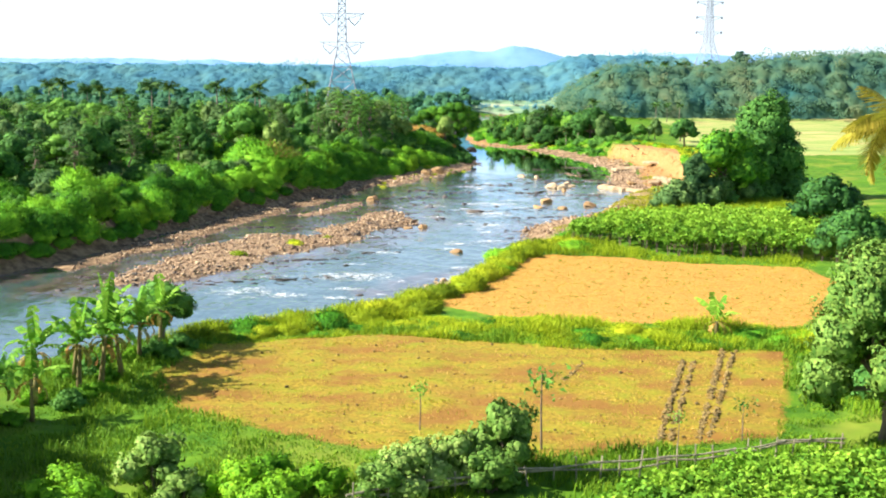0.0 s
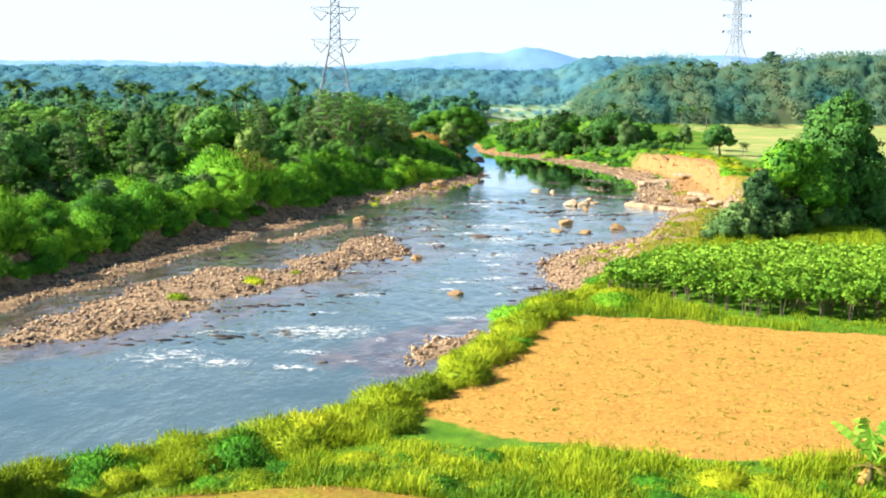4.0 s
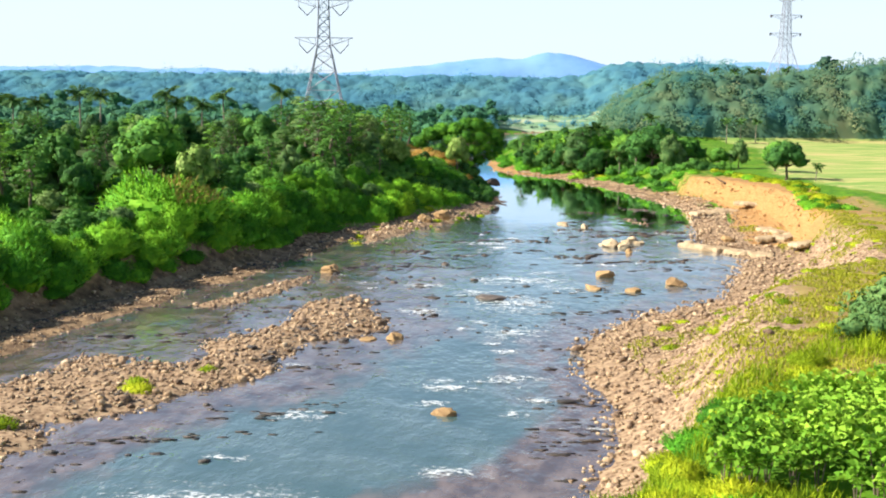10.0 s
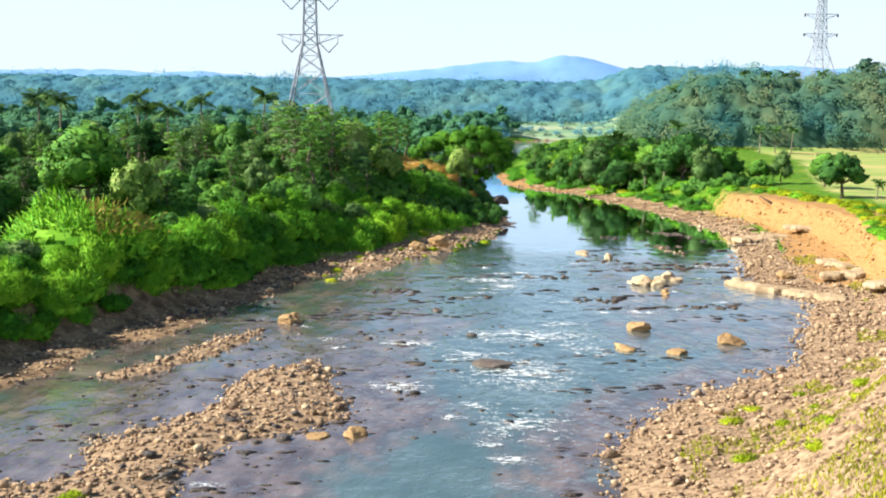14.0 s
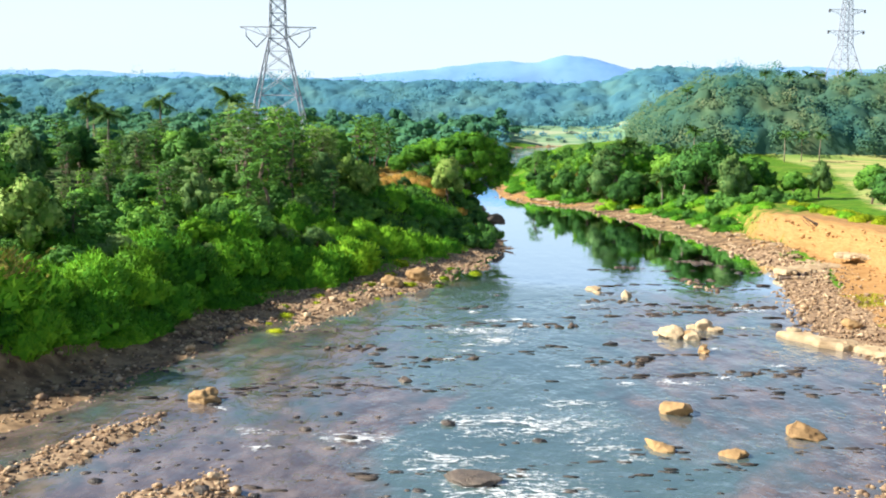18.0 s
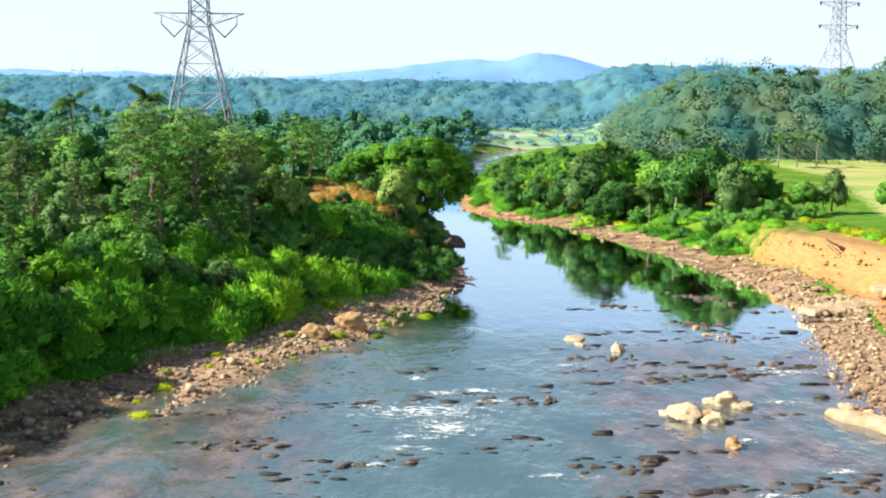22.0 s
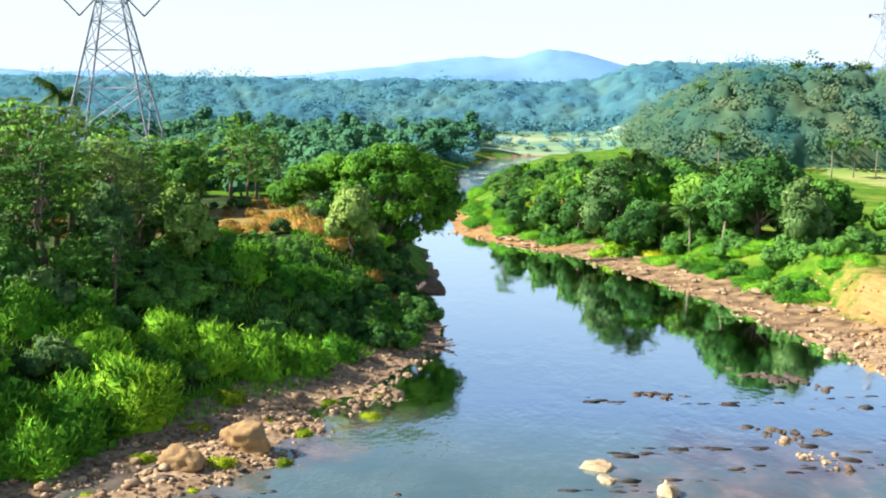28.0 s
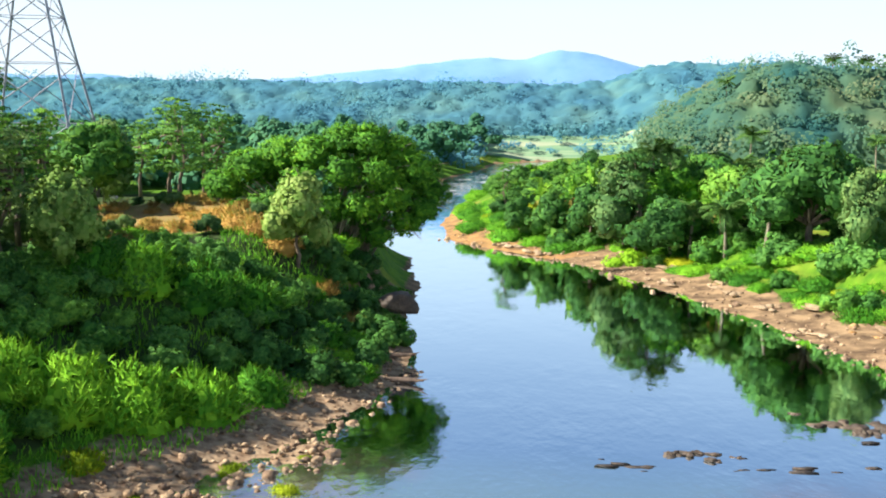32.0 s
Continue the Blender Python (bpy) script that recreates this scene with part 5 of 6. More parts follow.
# Riverside trees: slight distance haze put into the leaf colours as added blue
M_MIDWOOD_HAZED = leaf_mat("haze-tinted riverside wood", (0.030, 0.12, 0.075), (0.060, 0.205, 0.095), (0.15, 0.33, 0.11), 0.2, patch=0.08, own=0.2, each=0.0, wide=0.8)
r2 = np.random.default_rng(31)
front = spaced(scatter(5200, -250, 85, 417, 448, lambda x, y, d, l: True, r2), 2.9)
front = [(x, y, z - 0.6 + 1.2 * float(fbm(np.array(x * 0.05), np.array(y * 0.05), 611, 2)), d) for x, y, z, d in front]
wood("far_woods", "leafy fringe of the woods on the far river terrace", front, 5.0, 2.8, M_FAR_HAZED, 80, 41, 0.5)
canopy("far_canopy", "hazy blue-green woods rising beyond the river", -260, 92, 415, 452, 0.7, 3.9, 1.7, M_FAR_HAZED, lambda x, y: (ground_zz(x, y) - 0.5 + 2.6 * smooth(416, 419, y), smooth(415.5, 418.5, y)), 615)
hill_spots = spaced(scatter(4600, 34, 190, 324, 385, lambda x, y, d, l: d > 3 and land(np.array(x), np.array(y))[0] > 0.15, r2), 2.9)
wood("hill_woods", "leafy fringe of the woods on the hill", hill_spots, 5.4, 2.2, M_HILL_HAZED, 170, 42, 0.48)
canopy("hill_canopy", "grey-green woods covering the hill", 30, 195, 320, 388, 0.6, 3.2, 2.4, M_HILL_HAZED, lambda x, y: (ground_zz(x, y) - 0.6 + 2.5 * hill_mask(x, y), hill_mask(x, y)), 617)
wood("far_bank_bushes", "bushes along the far river bank", spaced(scatter(500, -60, 9, 350, 400, lambda x, y, d, l: l and d > 0.5 and d < 14, r2), 3.4), 3.4, 1.6, M_FAR_HAZED, 90, 43, 0.5)
wood("riverside_woods", "green trees on the far left land", spaced(scatter(5000, -150, 9, 262, 414, lambda x, y, d, l: l and d > 3 or (y > 404 and x < 0), r2), 4.0), 4.6, 2.3, M_MIDWOOD_HAZED, 130, 44, 0.5, 0.72)
wood("far_shore_bushes", "low bushes on the terraces beyond the river", spaced(scatter(900, -40, 95, 403, 419, lambda x, y, d, l: d > 0.6, r2), 3.2), 2.2, 1.4, M_FAR_HAZED, 70, 45, 0.45)
tall_hill = make_tree("hilltop_tree", "tall spreading tree on the hilltop", 171, ball_lobes(31, 6, 1.7, 4.4, 6.2, 1.0, 1.5, 0.6), 4.2, 0.2, 120, 12, 0.6, M_HILL_HAZED)
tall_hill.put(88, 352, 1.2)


# ---- grass ----
def mown(n, x0, x1, y0, y1, keep, seed):
    r = np.random.default_rng(seed)
    X, Y = r.uniform(x0, x1, n), r.uniform(y0, y1, n)
    Z, D, L = land(X, Y)
    k = keep(X, Y, D, L)
    return np.stack([X, Y, Z - 0.05], 1)[k]


clump = lambda X, Y, s, lo: fbm(X * s, Y * s, 77, 2) > lo
hedge = [(-20, 62), (-12.6, 63.6), (-6.5, 68.3), (-2.2, 72), (0.2, 78), (3.0, 84.5), (5.2, 90.5), (8, 94.5), (10.5, 97)]
P = mown(260000, -24, 40, 55, 128, lambda X, Y, D, L: (~L) & (D > 0.5) & (((to_line(X, Y, hedge) < 1.6 + 0.5 * fbm(X * 0.4, Y * 0.4, 5))) | ((D > np.interp(Y, [88, 104, 112, 118, 130], [0.5, 0.8, 3, 9, 16])) & (D < 26) & (Y > 84) & (Y < 130) & (inside_by(X, Y, FIELD_FAR) < 0.1) & (inside_by(X, Y, CASSAVA) < 0.6))), 63)
v, f = blades(P, np.clip(0.42 + 0.6 * fbm(P[:, 0] * 0.45, P[:, 1] * 0.45, 89, 2), 0.15, 1.3), 0.045, 0.75, np.random.default_rng(64))
tagged(new("field_edge_grass", mesh_of("field_edge_grass", v, f, M_GRASSY)), "sunny yellow-green grass edging the fields", "grass", kind="stuff")
mid_hedge = [(-12, 63.5), (-6, 66), (-1, 66.5), (3.1, 65), (6.7, 63), (12.7, 62.6), (20, 64)]
P = mown(90000, -14, 22, 58, 74, lambda X, Y, D, L: (~L) & (D > 2) & (to_line(X, Y, mid_hedge) < 3.4 + 0.7 * fbm(X * 0.4, Y * 0.4, 6)) & (inside_by(X, Y, FIELD_FAR) < 0.3) & (inside_by(X, Y, FIELD_NEAR) < 0.3), 65)
v, f = blades(P, np.clip(0.28 + 0.5 * fbm(P[:, 0] * 0.5, P[:, 1] * 0.5, 90, 2), 0.12, 1.0), 0.04, 0.8, np.random.default_rng(66))
tagged(new("hedge_grass", mesh_of("hedge_grass", v, f, M_GRASSY)), "tangled green grass strip between two fields", "grass", kind="stuff")

# yellow-green clumps along the field edges and down the slope
r5 = np.random.default_rng(91)
for x, y, z, d in spaced(scatter(4000, -24, 40, 56, 104, lambda x, y, d, l: (not l) and d > 0.8 and float(to_line(np.array(x), np.array(y), hedge)) < 1.5, r5), 1.15):
    (mound_y if r5.uniform() < 0.8 else mound_b).put(x, y, r5.uniform(0.45, 1.0), z=z - 0.1)
for x, y, z, d in spaced(scatter(3000, 5, 34, 94, 150, lambda x, y, d, l: (not l) and (1.0 if y < 104 else 3.2 + 0.5 * (y - 106)) < d < 9 and not within(np.array(x), np.array(y), CASSAVA) and y < 128 + 0.6 * d, r5), 1.7):
    (mound_y if r5.uniform() < 0.75 else mound_b).put(x, y, r5.uniform(0.45, 0.85), z=z - 0.1)
for x, y, z, d in spaced(scatter(2500, 8, 46, 110, 178, lambda x, y, d, l: (not l) and 4 < d < 15 and float(fbm(np.array(x * 0.3), np.array(y * 0.3), 315, 2)) > 0.1, r5), 2.2):
    mound_s.put(x, y, r5.uniform(0.3, 0.8), z=z - 0.06)
for x, y, z, d in spaced(scatter(900, -14, 22, 60, 70, lambda x, y, d, l: (not l) and d > 2.5 and float(to_line(np.array(x), np.array(y), mid_hedge)) < 1.5, r5), 1.4):
    (mound_y if r5.uniform() < 0.55 else mound_b).put(x, y, r5.uniform(0.3, 0.7), z=z - 0.1, tall=r5.uniform(0.5, 0.95))
# green creepers and bushes below the trees of the far spit
for x, y, z, d in spaced(scatter(5000, 6, 44, 236, 290, lambda x, y, d, l: (not l) and 3.8 < d < 9.5, r5), 1.5):
    k = r5.uniform()
    (mound_b if k < 0.8 else bush_a if k < 0.93 else mound_y).put(x, y, r5.uniform(0.5, 0.85), z=z - 0.25)
for x, y, z, d in spaced(scatter(1800, 8, 42, 244, 300, lambda x, y, d, l: (not l) and 9.5 < d < 26, r5), 2.7):
    k = r5.uniform()
    (round_a if k < 0.10 else round_c if k < 0.22 else bush_b if k < 0.5 else bush_a if k < 0.75 else bush_d if k < 0.92 else olive_a).put(x, y, r5.uniform(0.6, 0.95), z=z - 0.4)
for x, y, z, d in spaced(scatter(1500, 8, 44, 240, 300, lambda x, y, d, l: (not l) and 8.5 < d < 11.5, r5), 2.4):
    k = r5.uniform()
    (bush_a if k < 0.35 else bush_b).put(x, y, r5.uniform(0.5, 1.0), z=z - 0.2)
for x, y, z, d in spaced(scatter(1500, 4, 40, 264, 330, lambda x, y, d, l: (not l) and 1.8 < d < 16, r5), 2.3):
    k = r5.uniform()
    (mound_b if d < 4 else bush_a if k < 0.5 else bush_c if k < 0.7 else bush_b).put(x, y, r5.uniform(0.6, 1.0), z=z - 0.2)
for x, y, z, d in spaced(scatter(900, 33, 47, 184, 242, lambda x, y, d, l: (not l) and 11.6 < d < 15, r5), 1.3):
    (mound_y if r5.uniform() < 0.7 else mound_b).put(x, y, r5.uniform(0.35, 0.75), z=z - 0.1)

P = mown(150000, -48, 8, 150, 236, lambda X, Y, D, L: L & (D > 2.2 + 0.5 * fbm(X * 0.4, Y * 0.4, 5)) & (D < 10), 511)
v, f = blades(P, 0.34, 0.06, 0.7, np.random.default_rng(512))
tagged(new("bank_grass", mesh_of("bank_grass", v, f, M_GRASS)), "short green grass on the river bank", "grass", kind="stuff")

# ---- power line towers ----
def bar(a, b, w):
    """An angle bar from a to b."""
    return tube_data([a, b], [w, w], 4)


def make_tower(x, y, z, top_arms, half_arm, base_half, waist_z, waist_half, label, strings, turn):
    e = tagged(new("power_tower"), label, "power tower")
    e.matrix_basis = pose(x, y, z, 0, 0, turn)
    peak = top_arms[-1] + 4.2

    def half(h):
        return np.interp(h, [0, waist_z, top_arms[0], peak - 3, peak], [base_half, waist_half, waist_half * 0.92, 0.6, 0.12])

    levels = [0]
    while levels[-1] < waist_z - 1:
        levels.append(levels[-1] + max(1.5, 1.25 * half(levels[-1])))
    levels[-1] = waist_z
    while levels[-1] < peak - 1.5:
        levels.append(levels[-1] + 1.55)
    levels[-1] = peak
    for sx in (-1, 1):
        for sy in (-1, 1):
            v, f = tube_data([(sx * half(h), sy * half(h), h) for h in levels], [0.11 if h < waist_z else 0.075 for h in levels], 4)
            part("leg", mesh_of("leg", v, f, M_STEEL), e)
    for h0, h1 in zip(levels[:-1], levels[1:]):
        a, b = half(h0), half(h1)
        for sx, sy, tx, ty in ((-1, -1, 1, -1), (1, -1, 1, 1), (1, 1, -1, 1), (-1, 1, -1, -1)):
            v, f = join([bar((sx * a, sy * a, h0), (tx * b, ty * b, h1), 0.045), bar((tx * a, ty * a, h0), (sx * b, sy * b, h1), 0.045), bar((sx * b, sy * b, h1), (tx * b, ty * b, h1), 0.03)])
            part("brace", mesh_of("brace", v, f, M_STEEL), e)
    for h in top_arms:
        for s in (-1, 1):
            w = half(h)
            tip = (s * half_arm, 0, h)
            v, f = join([bar((s * w, -w, h), tip, 0.05), bar((s * w, w, h), tip, 0.05), bar((s * w, -w, h - 1.3), tip, 0.04), bar((s * w, w, h - 1.3), tip, 0.04),
                         bar((s * (w + half_arm) / 2, 0, h), (s * (w + half_arm) / 2, 0, h - 0.6), 0.03), bar((s * (w + 0.4), 0, h - 1.2), (s * (w + half_arm) / 2, 0, h), 0.03)])
            arm = part("crossarm", mesh_of("crossarm", v, f, M_STEEL), e)
            if strings == "v":
                for c in ((half_arm - 0.8), (half_arm - 3.4)):
                    v, f = tube_data([(s * c, 0, h - 0.1), (s * c, 0, h - 1.15), (s * (half_arm - 2.1), 0, h - 2.5)], [0.02, 0.07, 0.07], 6)
                    part("insulator_string", mesh_of("insulator_string", v, f, M_INSUL), arm, "dark V-shaped insulator string")
            else:
                v, f = tube_data([(s * half_arm * 0.95, 0, h), (s * half_arm * 0.95, 0, h - 0.7)], [0.22, 0.22], 6)
                part("insulator_string", mesh_of("insulator_string", v, f, M_INSUL), arm, "dark hanging insulator")
    return e


make_tower(-21.9, 253.3, gz(-21.9, 253.3) - 0.1, (18.4, 24.4, 30.4), 4.75, 4.6, 17.0, 1.05, "tall steel lattice power tower with V-shaped insulators", "v", 4)
make_tower(82.6, 372, gz(82.6, 372) - 0.1, (25.2 - gz(82.6, 372), 29.8 - gz(82.6, 372), 34.4 - gz(82.6, 372)), 4.4, 4.4, 22 - gz(82.6, 372), 1.2, "steel lattice power tower behind the wooded hill", "i", 12)

# ---- boulders ----
r4 = np.random.default_rng(81)
for x, y, w, h, m_, lab in ((-10.0, 166, 1.35, 1.0, M_BOULDER, "ochre boulder standing in the shallow river"), (20.3, 162.6, 1.55, 1.2, M_BOULDER, "large ochre boulder in the shallow river"),
                           (14.6, 166, 1.35, 1.0, M_BOULDER, "rounded ochre boulder among dark rocks"), (13.0, 160, 1.2, 0.6, M_BOULDER, "low flat boulder in the rapids"),
                           (16.4, 159.1, 1.0, 0.6, M_BOULDER, "small ochre boulder in the rapids"), (4.5, 155, 1.7, 0.55, M_WETSTONE, "flat wet dark rock in the rapids"),
                           (1.5, 122.8, 1.0, 0.6, M_BOULDER, "brown rock standing in the stream"), (-2.3, 140.2, 0.95, 0.7, M_BOULDER, "brown rock at the tip of a gravel bar"),
                           (-4.2, 139.7, 0.8, 0.5, M_BOULDER, "small brown rock beside a gravel bar"), (0.1, 171, 0.7, 0.5, M_WETSTONE, "small dark rock in mid stream"),
                           (17.3, 184, 1.35, 0.9, M_PALEROCK, "pale sunlit boulder in the river"), (18.4, 183.4, 0.9, 0.8, M_PALEROCK, "small pale rock against a boulder"), (16.4, 184.9, 0.8, 0.5, M_PALEROCK, "broken pale rock beside a boulder"), (18.5, 184.8, 0.7, 0.6, M_BOULDER, "ochre rock between pale boulders"), (19.2, 187.2, 0.7, 0.6, M_PALEROCK, "small pale broken rock in the river"), (20.6, 186.2, 0.8, 0.6, M_PALEROCK, "angular pale rock in the river"), (19.8, 186.6, 1.0, 0.9, M_PALEROCK, "pale sunlit boulder beside another"),
                           (18.6, 179.8, 0.7, 0.65, M_BOULDER, "small rounded ochre boulder"), (13.6, 201.5, 1.1, 0.4, M_PALEROCK, "flat pale slab above the water"),
                           (13.8, 200, 0.8, 0.4, M_PALEROCK, "broken pale slab in the river"), (15.8, 198.5, 0.85, 0.75, M_PALEROCK, "upright pale block in the river"),
                           (-3.2, 199.8, 1.5, 1.25, M_BOULDER, "large rounded boulder on the gravel spit"), (-0.9, 202.3, 1.4, 1.35, M_BOULDER, "large rounded boulder at the water edge"),
                           (30.3, 187.5, 1.2, 1.0, M_BOULDER, "brown boulder on a pale rock shelf"), (25.7, 185.5, 0.8, 0.8, M_PALEROCK, "pale rock at the end of a shelf")):
    v, f = stone_data(r4, w * 0.80, w * 0.70, h * 1.0, 0.34, 4)
    ob = tagged(new("boulder", mesh_of("boulder", v, f, m_)), lab, "boulder")
    ob.matrix_basis = pose(x, y, max(WATER - 0.12, gz(x, y) - 0.1), 0, 0, r4.uniform(0, 360))


# ---- near field: bananas, bushes, fence, crops ----
for x, y, s, kind in ((-18.6, 47.0, 1.0, banana_b), (-17.4, 47.8, 0.95, banana_b), (-18.2, 50.6, 1.1, banana_a), (-16.6, 51.6, 1.15, banana_a), (-15.9, 52.6, 1.2, banana_a), (-15.3, 54.2, 1.1, banana_a),
                      (-16.4, 56.4, 1.15, banana_a), (-15.2, 57.0, 1.05, banana_b), (-14.6, 58.9, 1.0, banana_a), (-17.5, 53.8, 1.0, banana_b)):
    kind.put(x, y, s * 0.9, lean=r4.uniform(-6, 6))
    bush_c.put(x + r4.uniform(-0.8, 0.8), y + r4.uniform(-0.8, 0.8), 0.4)
banana_s.put(15.5, 64.4, 1.05)
# Three unseen trees left of the view, added to shade the near meadow
round_b.put(-22.5, 40.5, 1.3)
round_b.put(-24, 45.5, 1.2)
round_b.put(-20.5, 37, 1.1)
round_b.put(-15.0, 61.2, 0.62)
for x, y, s in ((-16.5, 50, 0.5), (-14.4, 57.5, 0.55), (-17, 55, 0.5), (-13.6, 59.5, 0.45)):
    bush_b.put(x, y, s)
for x, y, s, t_ in ((2.3, 41.4, 1.15, 1.15), (0.6, 40.4, 1.0, 0.95), (-0.9, 39.4, 1.1, 0.9), (-2.2, 38.6, 0.9, 0.8), (1.6, 39.6, 0.9, 0.9), (-10.2, 39.6, 1.05, 0.95), (-9.0, 38.6, 0.8, 0.7)):
    bush_e.put(x, y, s * 0.84, tall=t_)
for x, y, s in ((-13.3, 39.0, 0.8), (-12.4, 38.2, 0.7), (-7.2, 39.4, 0.8), (-5.6, 38.6, 0.7), (-6.3, 41.2, 0.6), (-4.3, 39.6, 0.6)):
    bush_c.put(x, y, s)


M_EARTH = stone_mat("dug earth", [(0.3, (0.10, 0.075, 0.025)), (0.6, (0.24, 0.16, 0.05)), (0.95, (0.38, 0.27, 0.09))], 3.0, 0.95)
r6_ = np.random.default_rng(455)


def make_sapling():
    r = np.random.default_rng(191)
    e = tagged(new("sapling"), "thin young tree with a few leaves", "sapling")
    v, f = tube_data([(0, 0, -0.1), (0.05, 0.02, 1.6), (0.0, 0.06, 3.0)], [0.045, 0.035, 0.015], 6)
    part("stem", mesh_of("stem", v, f, M_BARK), e)
    P = np.array([0, 0.05, 2.7]) + r.normal(size=(60, 3)) * np.array([0.4, 0.4, 0.3])
    v, f = leaf_cloud(P, unit(r.normal(size=(60, 3)) + (0, 0, 0.8)), 0.26, 0.5, r=r)
    part("foliage", mesh_of("foliage", v, f, M_LEAF), e)
    return e


sapling = Kind(make_sapling)
sapling.put(4.0, 44.6, 1.1)
sapling.put(-0.9, 46.8, 0.7)
sapling.put(9.6, 45.5, 0.5)
sapling.put(12.4, 46.2, 0.6)

FENCE = [(-3, 37.6), (1.2, 39.5), (2.4, 40.1), (5.7, 41.6), (8.5, 42.6), (11.2, 43.3), (13.5, 44.4), (16, 45)]
fence = tagged(new("pole_fence"), "low rustic fence of weathered bamboo poles", "fence")
for k in range(26):
    u = k / 25 * (len(FENCE) - 1)
    i = min(int(u), len(FENCE) - 2)
    x, y = [FENCE[i][c] + (u - i) * (FENCE[i + 1][c] - FENCE[i][c]) for c in (0, 1)]
    z = gz(x, y)
    hgt = r4.uniform(0.7, 1.15)
    v, f = tube_data([(x, y, z - 0.3), (x + r4.normal(0, 0.06), y + r4.normal(0, 0.06), z + hgt)], [0.04, 0.03], 6)
    part("post", mesh_of("post", v, f, M_POLE), fence)
for level, off in ((0.45, 0.05), (0.7, -0.05)):
    for (ax, ay), (bx, by) in zip(FENCE[:-1], FENCE[1:]):
        v, f = tube_data([(ax - 0.2, ay + off, gz(ax, ay) + level + r4.normal(0, 0.06)), ((ax + bx) / 2, (ay + by) / 2 + off, gz((ax + bx) / 2, (ay + by) / 2) + level + r4.normal(0, 0.05)), (bx + 0.2, by + off, gz(bx, by) + level + r4.normal(0, 0.06))], [0.045, 0.04, 0.035], 6)
        part("rail", mesh_of("rail", v, f, M_POLE), fence)


def make_crop():
    r = np.random.default_rng(201)
    e = tagged(new("bean_plant"), "bright green leafy crop plant", "crop plant", "crop by the fence")
    v, f = tube_data([(0, 0, -0.1), (0.03, 0, 0.35), (0, 0.04, 0.7)], [0.03, 0.02, 0.01], 5)
    part("stem", mesh_of("stem", v, f, M_STEM), e)
    P = np.array([0, 0, 0.62]) + unit(r.normal(size=(150, 3)) + (0, 0, 0.4)) * r.uniform(0.3, 1, (150, 1)) * np.array([0.62, 0.62, 0.42])
    v, f = leaf_cloud(P, unit(r.normal(size=(150, 3)) * 0.6 + (0, 0, 1)), 0.2, 0.75, r=r)
    part("foliage", mesh_of("foliage", v, f, M_CASSAVA), e)
    return e


crop = Kind(make_crop)
for x, y, z, d in spaced(scatter(2500, 5.5, 24, 33, 43, lambda x, y, d, l: y < 37.2 + 0.78 * (x - 5) and y < 42.6, r4), 0.62):
    crop.put(x, y, r4.uniform(0.85, 1.25), z=z)


def cassava_data(r):
    pieces, leaves_ = [], []
    for i in range(3):
        a = 2.1 * i + r.uniform(-0.3, 0.3)
        top = np.array([0.3 * math.cos(a), 0.3 * math.sin(a), r.uniform(1.4, 1.9)])
        pieces.append(tube_data([(0.04 * math.cos(a), 0.04 * math.sin(a), -0.1), top * (0.6, 0.6, 0.55), top], [0.035, 0.028, 0.015], 4))
        n = 44
        P = top - (0, 0, 0.22) + unit(r.normal(size=(n, 3)) + (0, 0, 0.25)) * r.uniform(0.25, 1, (n, 1)) * np.array([0.66, 0.66, 0.66])
        leaves_.append(leaf_cloud(P, unit(r.normal(size=(n, 3)) * 0.6 + (0, 0, 1)), 0.30, 0.7, r=r))
    return pieces, join_np(leaves_)


def make_cassava():
    r = np.random.default_rng(211)
    e = tagged(new("cassava_plant"), "cassava plant with bare stems and leafy top", "crop plant", "cassava crop")
    canes, (lv, lf) = cassava_data(r)
    for sv, sf in canes:
        part("stem", mesh_of("stem", sv, sf, M_BARK), e)
    part("foliage", mesh_of("foliage", lv, lf, M_CASSAVA), e)
    return e


cassava = Kind(make_cassava)
rest = []
for x, y, z, d in spaced(scatter(7000, 10, 45, 88, 136, lambda x, y, d, l: bool(within(np.array(x), np.array(y), CASSAVA)), r4), 0.8):
    if y - (97.5 - 0.36 * (x - 11)) < 3.2 or (d < 8 and y < 118):
        cassava.put(x, y, r4.uniform(0.75, 1.05), z=z)
    else:
        rest.append((x, y, z))
_, (lv, lf) = cassava_data(np.random.default_rng(212))
n_ = len(rest)
at_ = np.array(rest)
ang = r4.uniform(0, 6.28, n_)
rot = np.stack([np.cos(ang), -np.sin(ang), np.sin(ang), np.cos(ang)], 1).reshape(n_, 2, 2)
lv_all = np.repeat(lv[None], n_, 0) * r4.uniform(0.8, 1.1, (n_, 1, 1))
lv_all[:, :, :2] = np.einsum("nij,nkj->nki", rot, lv_all[:, :, :2])
lv_all += at_[:, None]
lf_all = (lf[None] + (np.arange(n_) * len(lv))[:, None, None]).reshape(-1, 4)
tagged(new("cassava_crop", mesh_of("cassava_crop", lv_all.reshape(-1, 3), lf_all, M_CASSAVA)), "dense green cassava crop behind the first rows", "crop", kind="stuff")

# stubble and weeds on the fields
P = mown(30000, -15, 20, 42, 66, lambda X, Y, D, L: (inside_by(X, Y, FIELD_NEAR) > -1.0) & (fbm(X * 0.35, Y * 1.3, 301, 3) > 0.12 - 0.5 * fbm(X * 0.12, Y * 0.12, 302, 2)), 303)
v, f = blades(P, 0.11, 0.04, 0.9, np.random.default_rng(304))
tagged(new("field_weeds", mesh_of("field_weeds", v, f, M_SLOPE)), "short yellow-green weeds on the harvested field", "grass", kind="stuff")
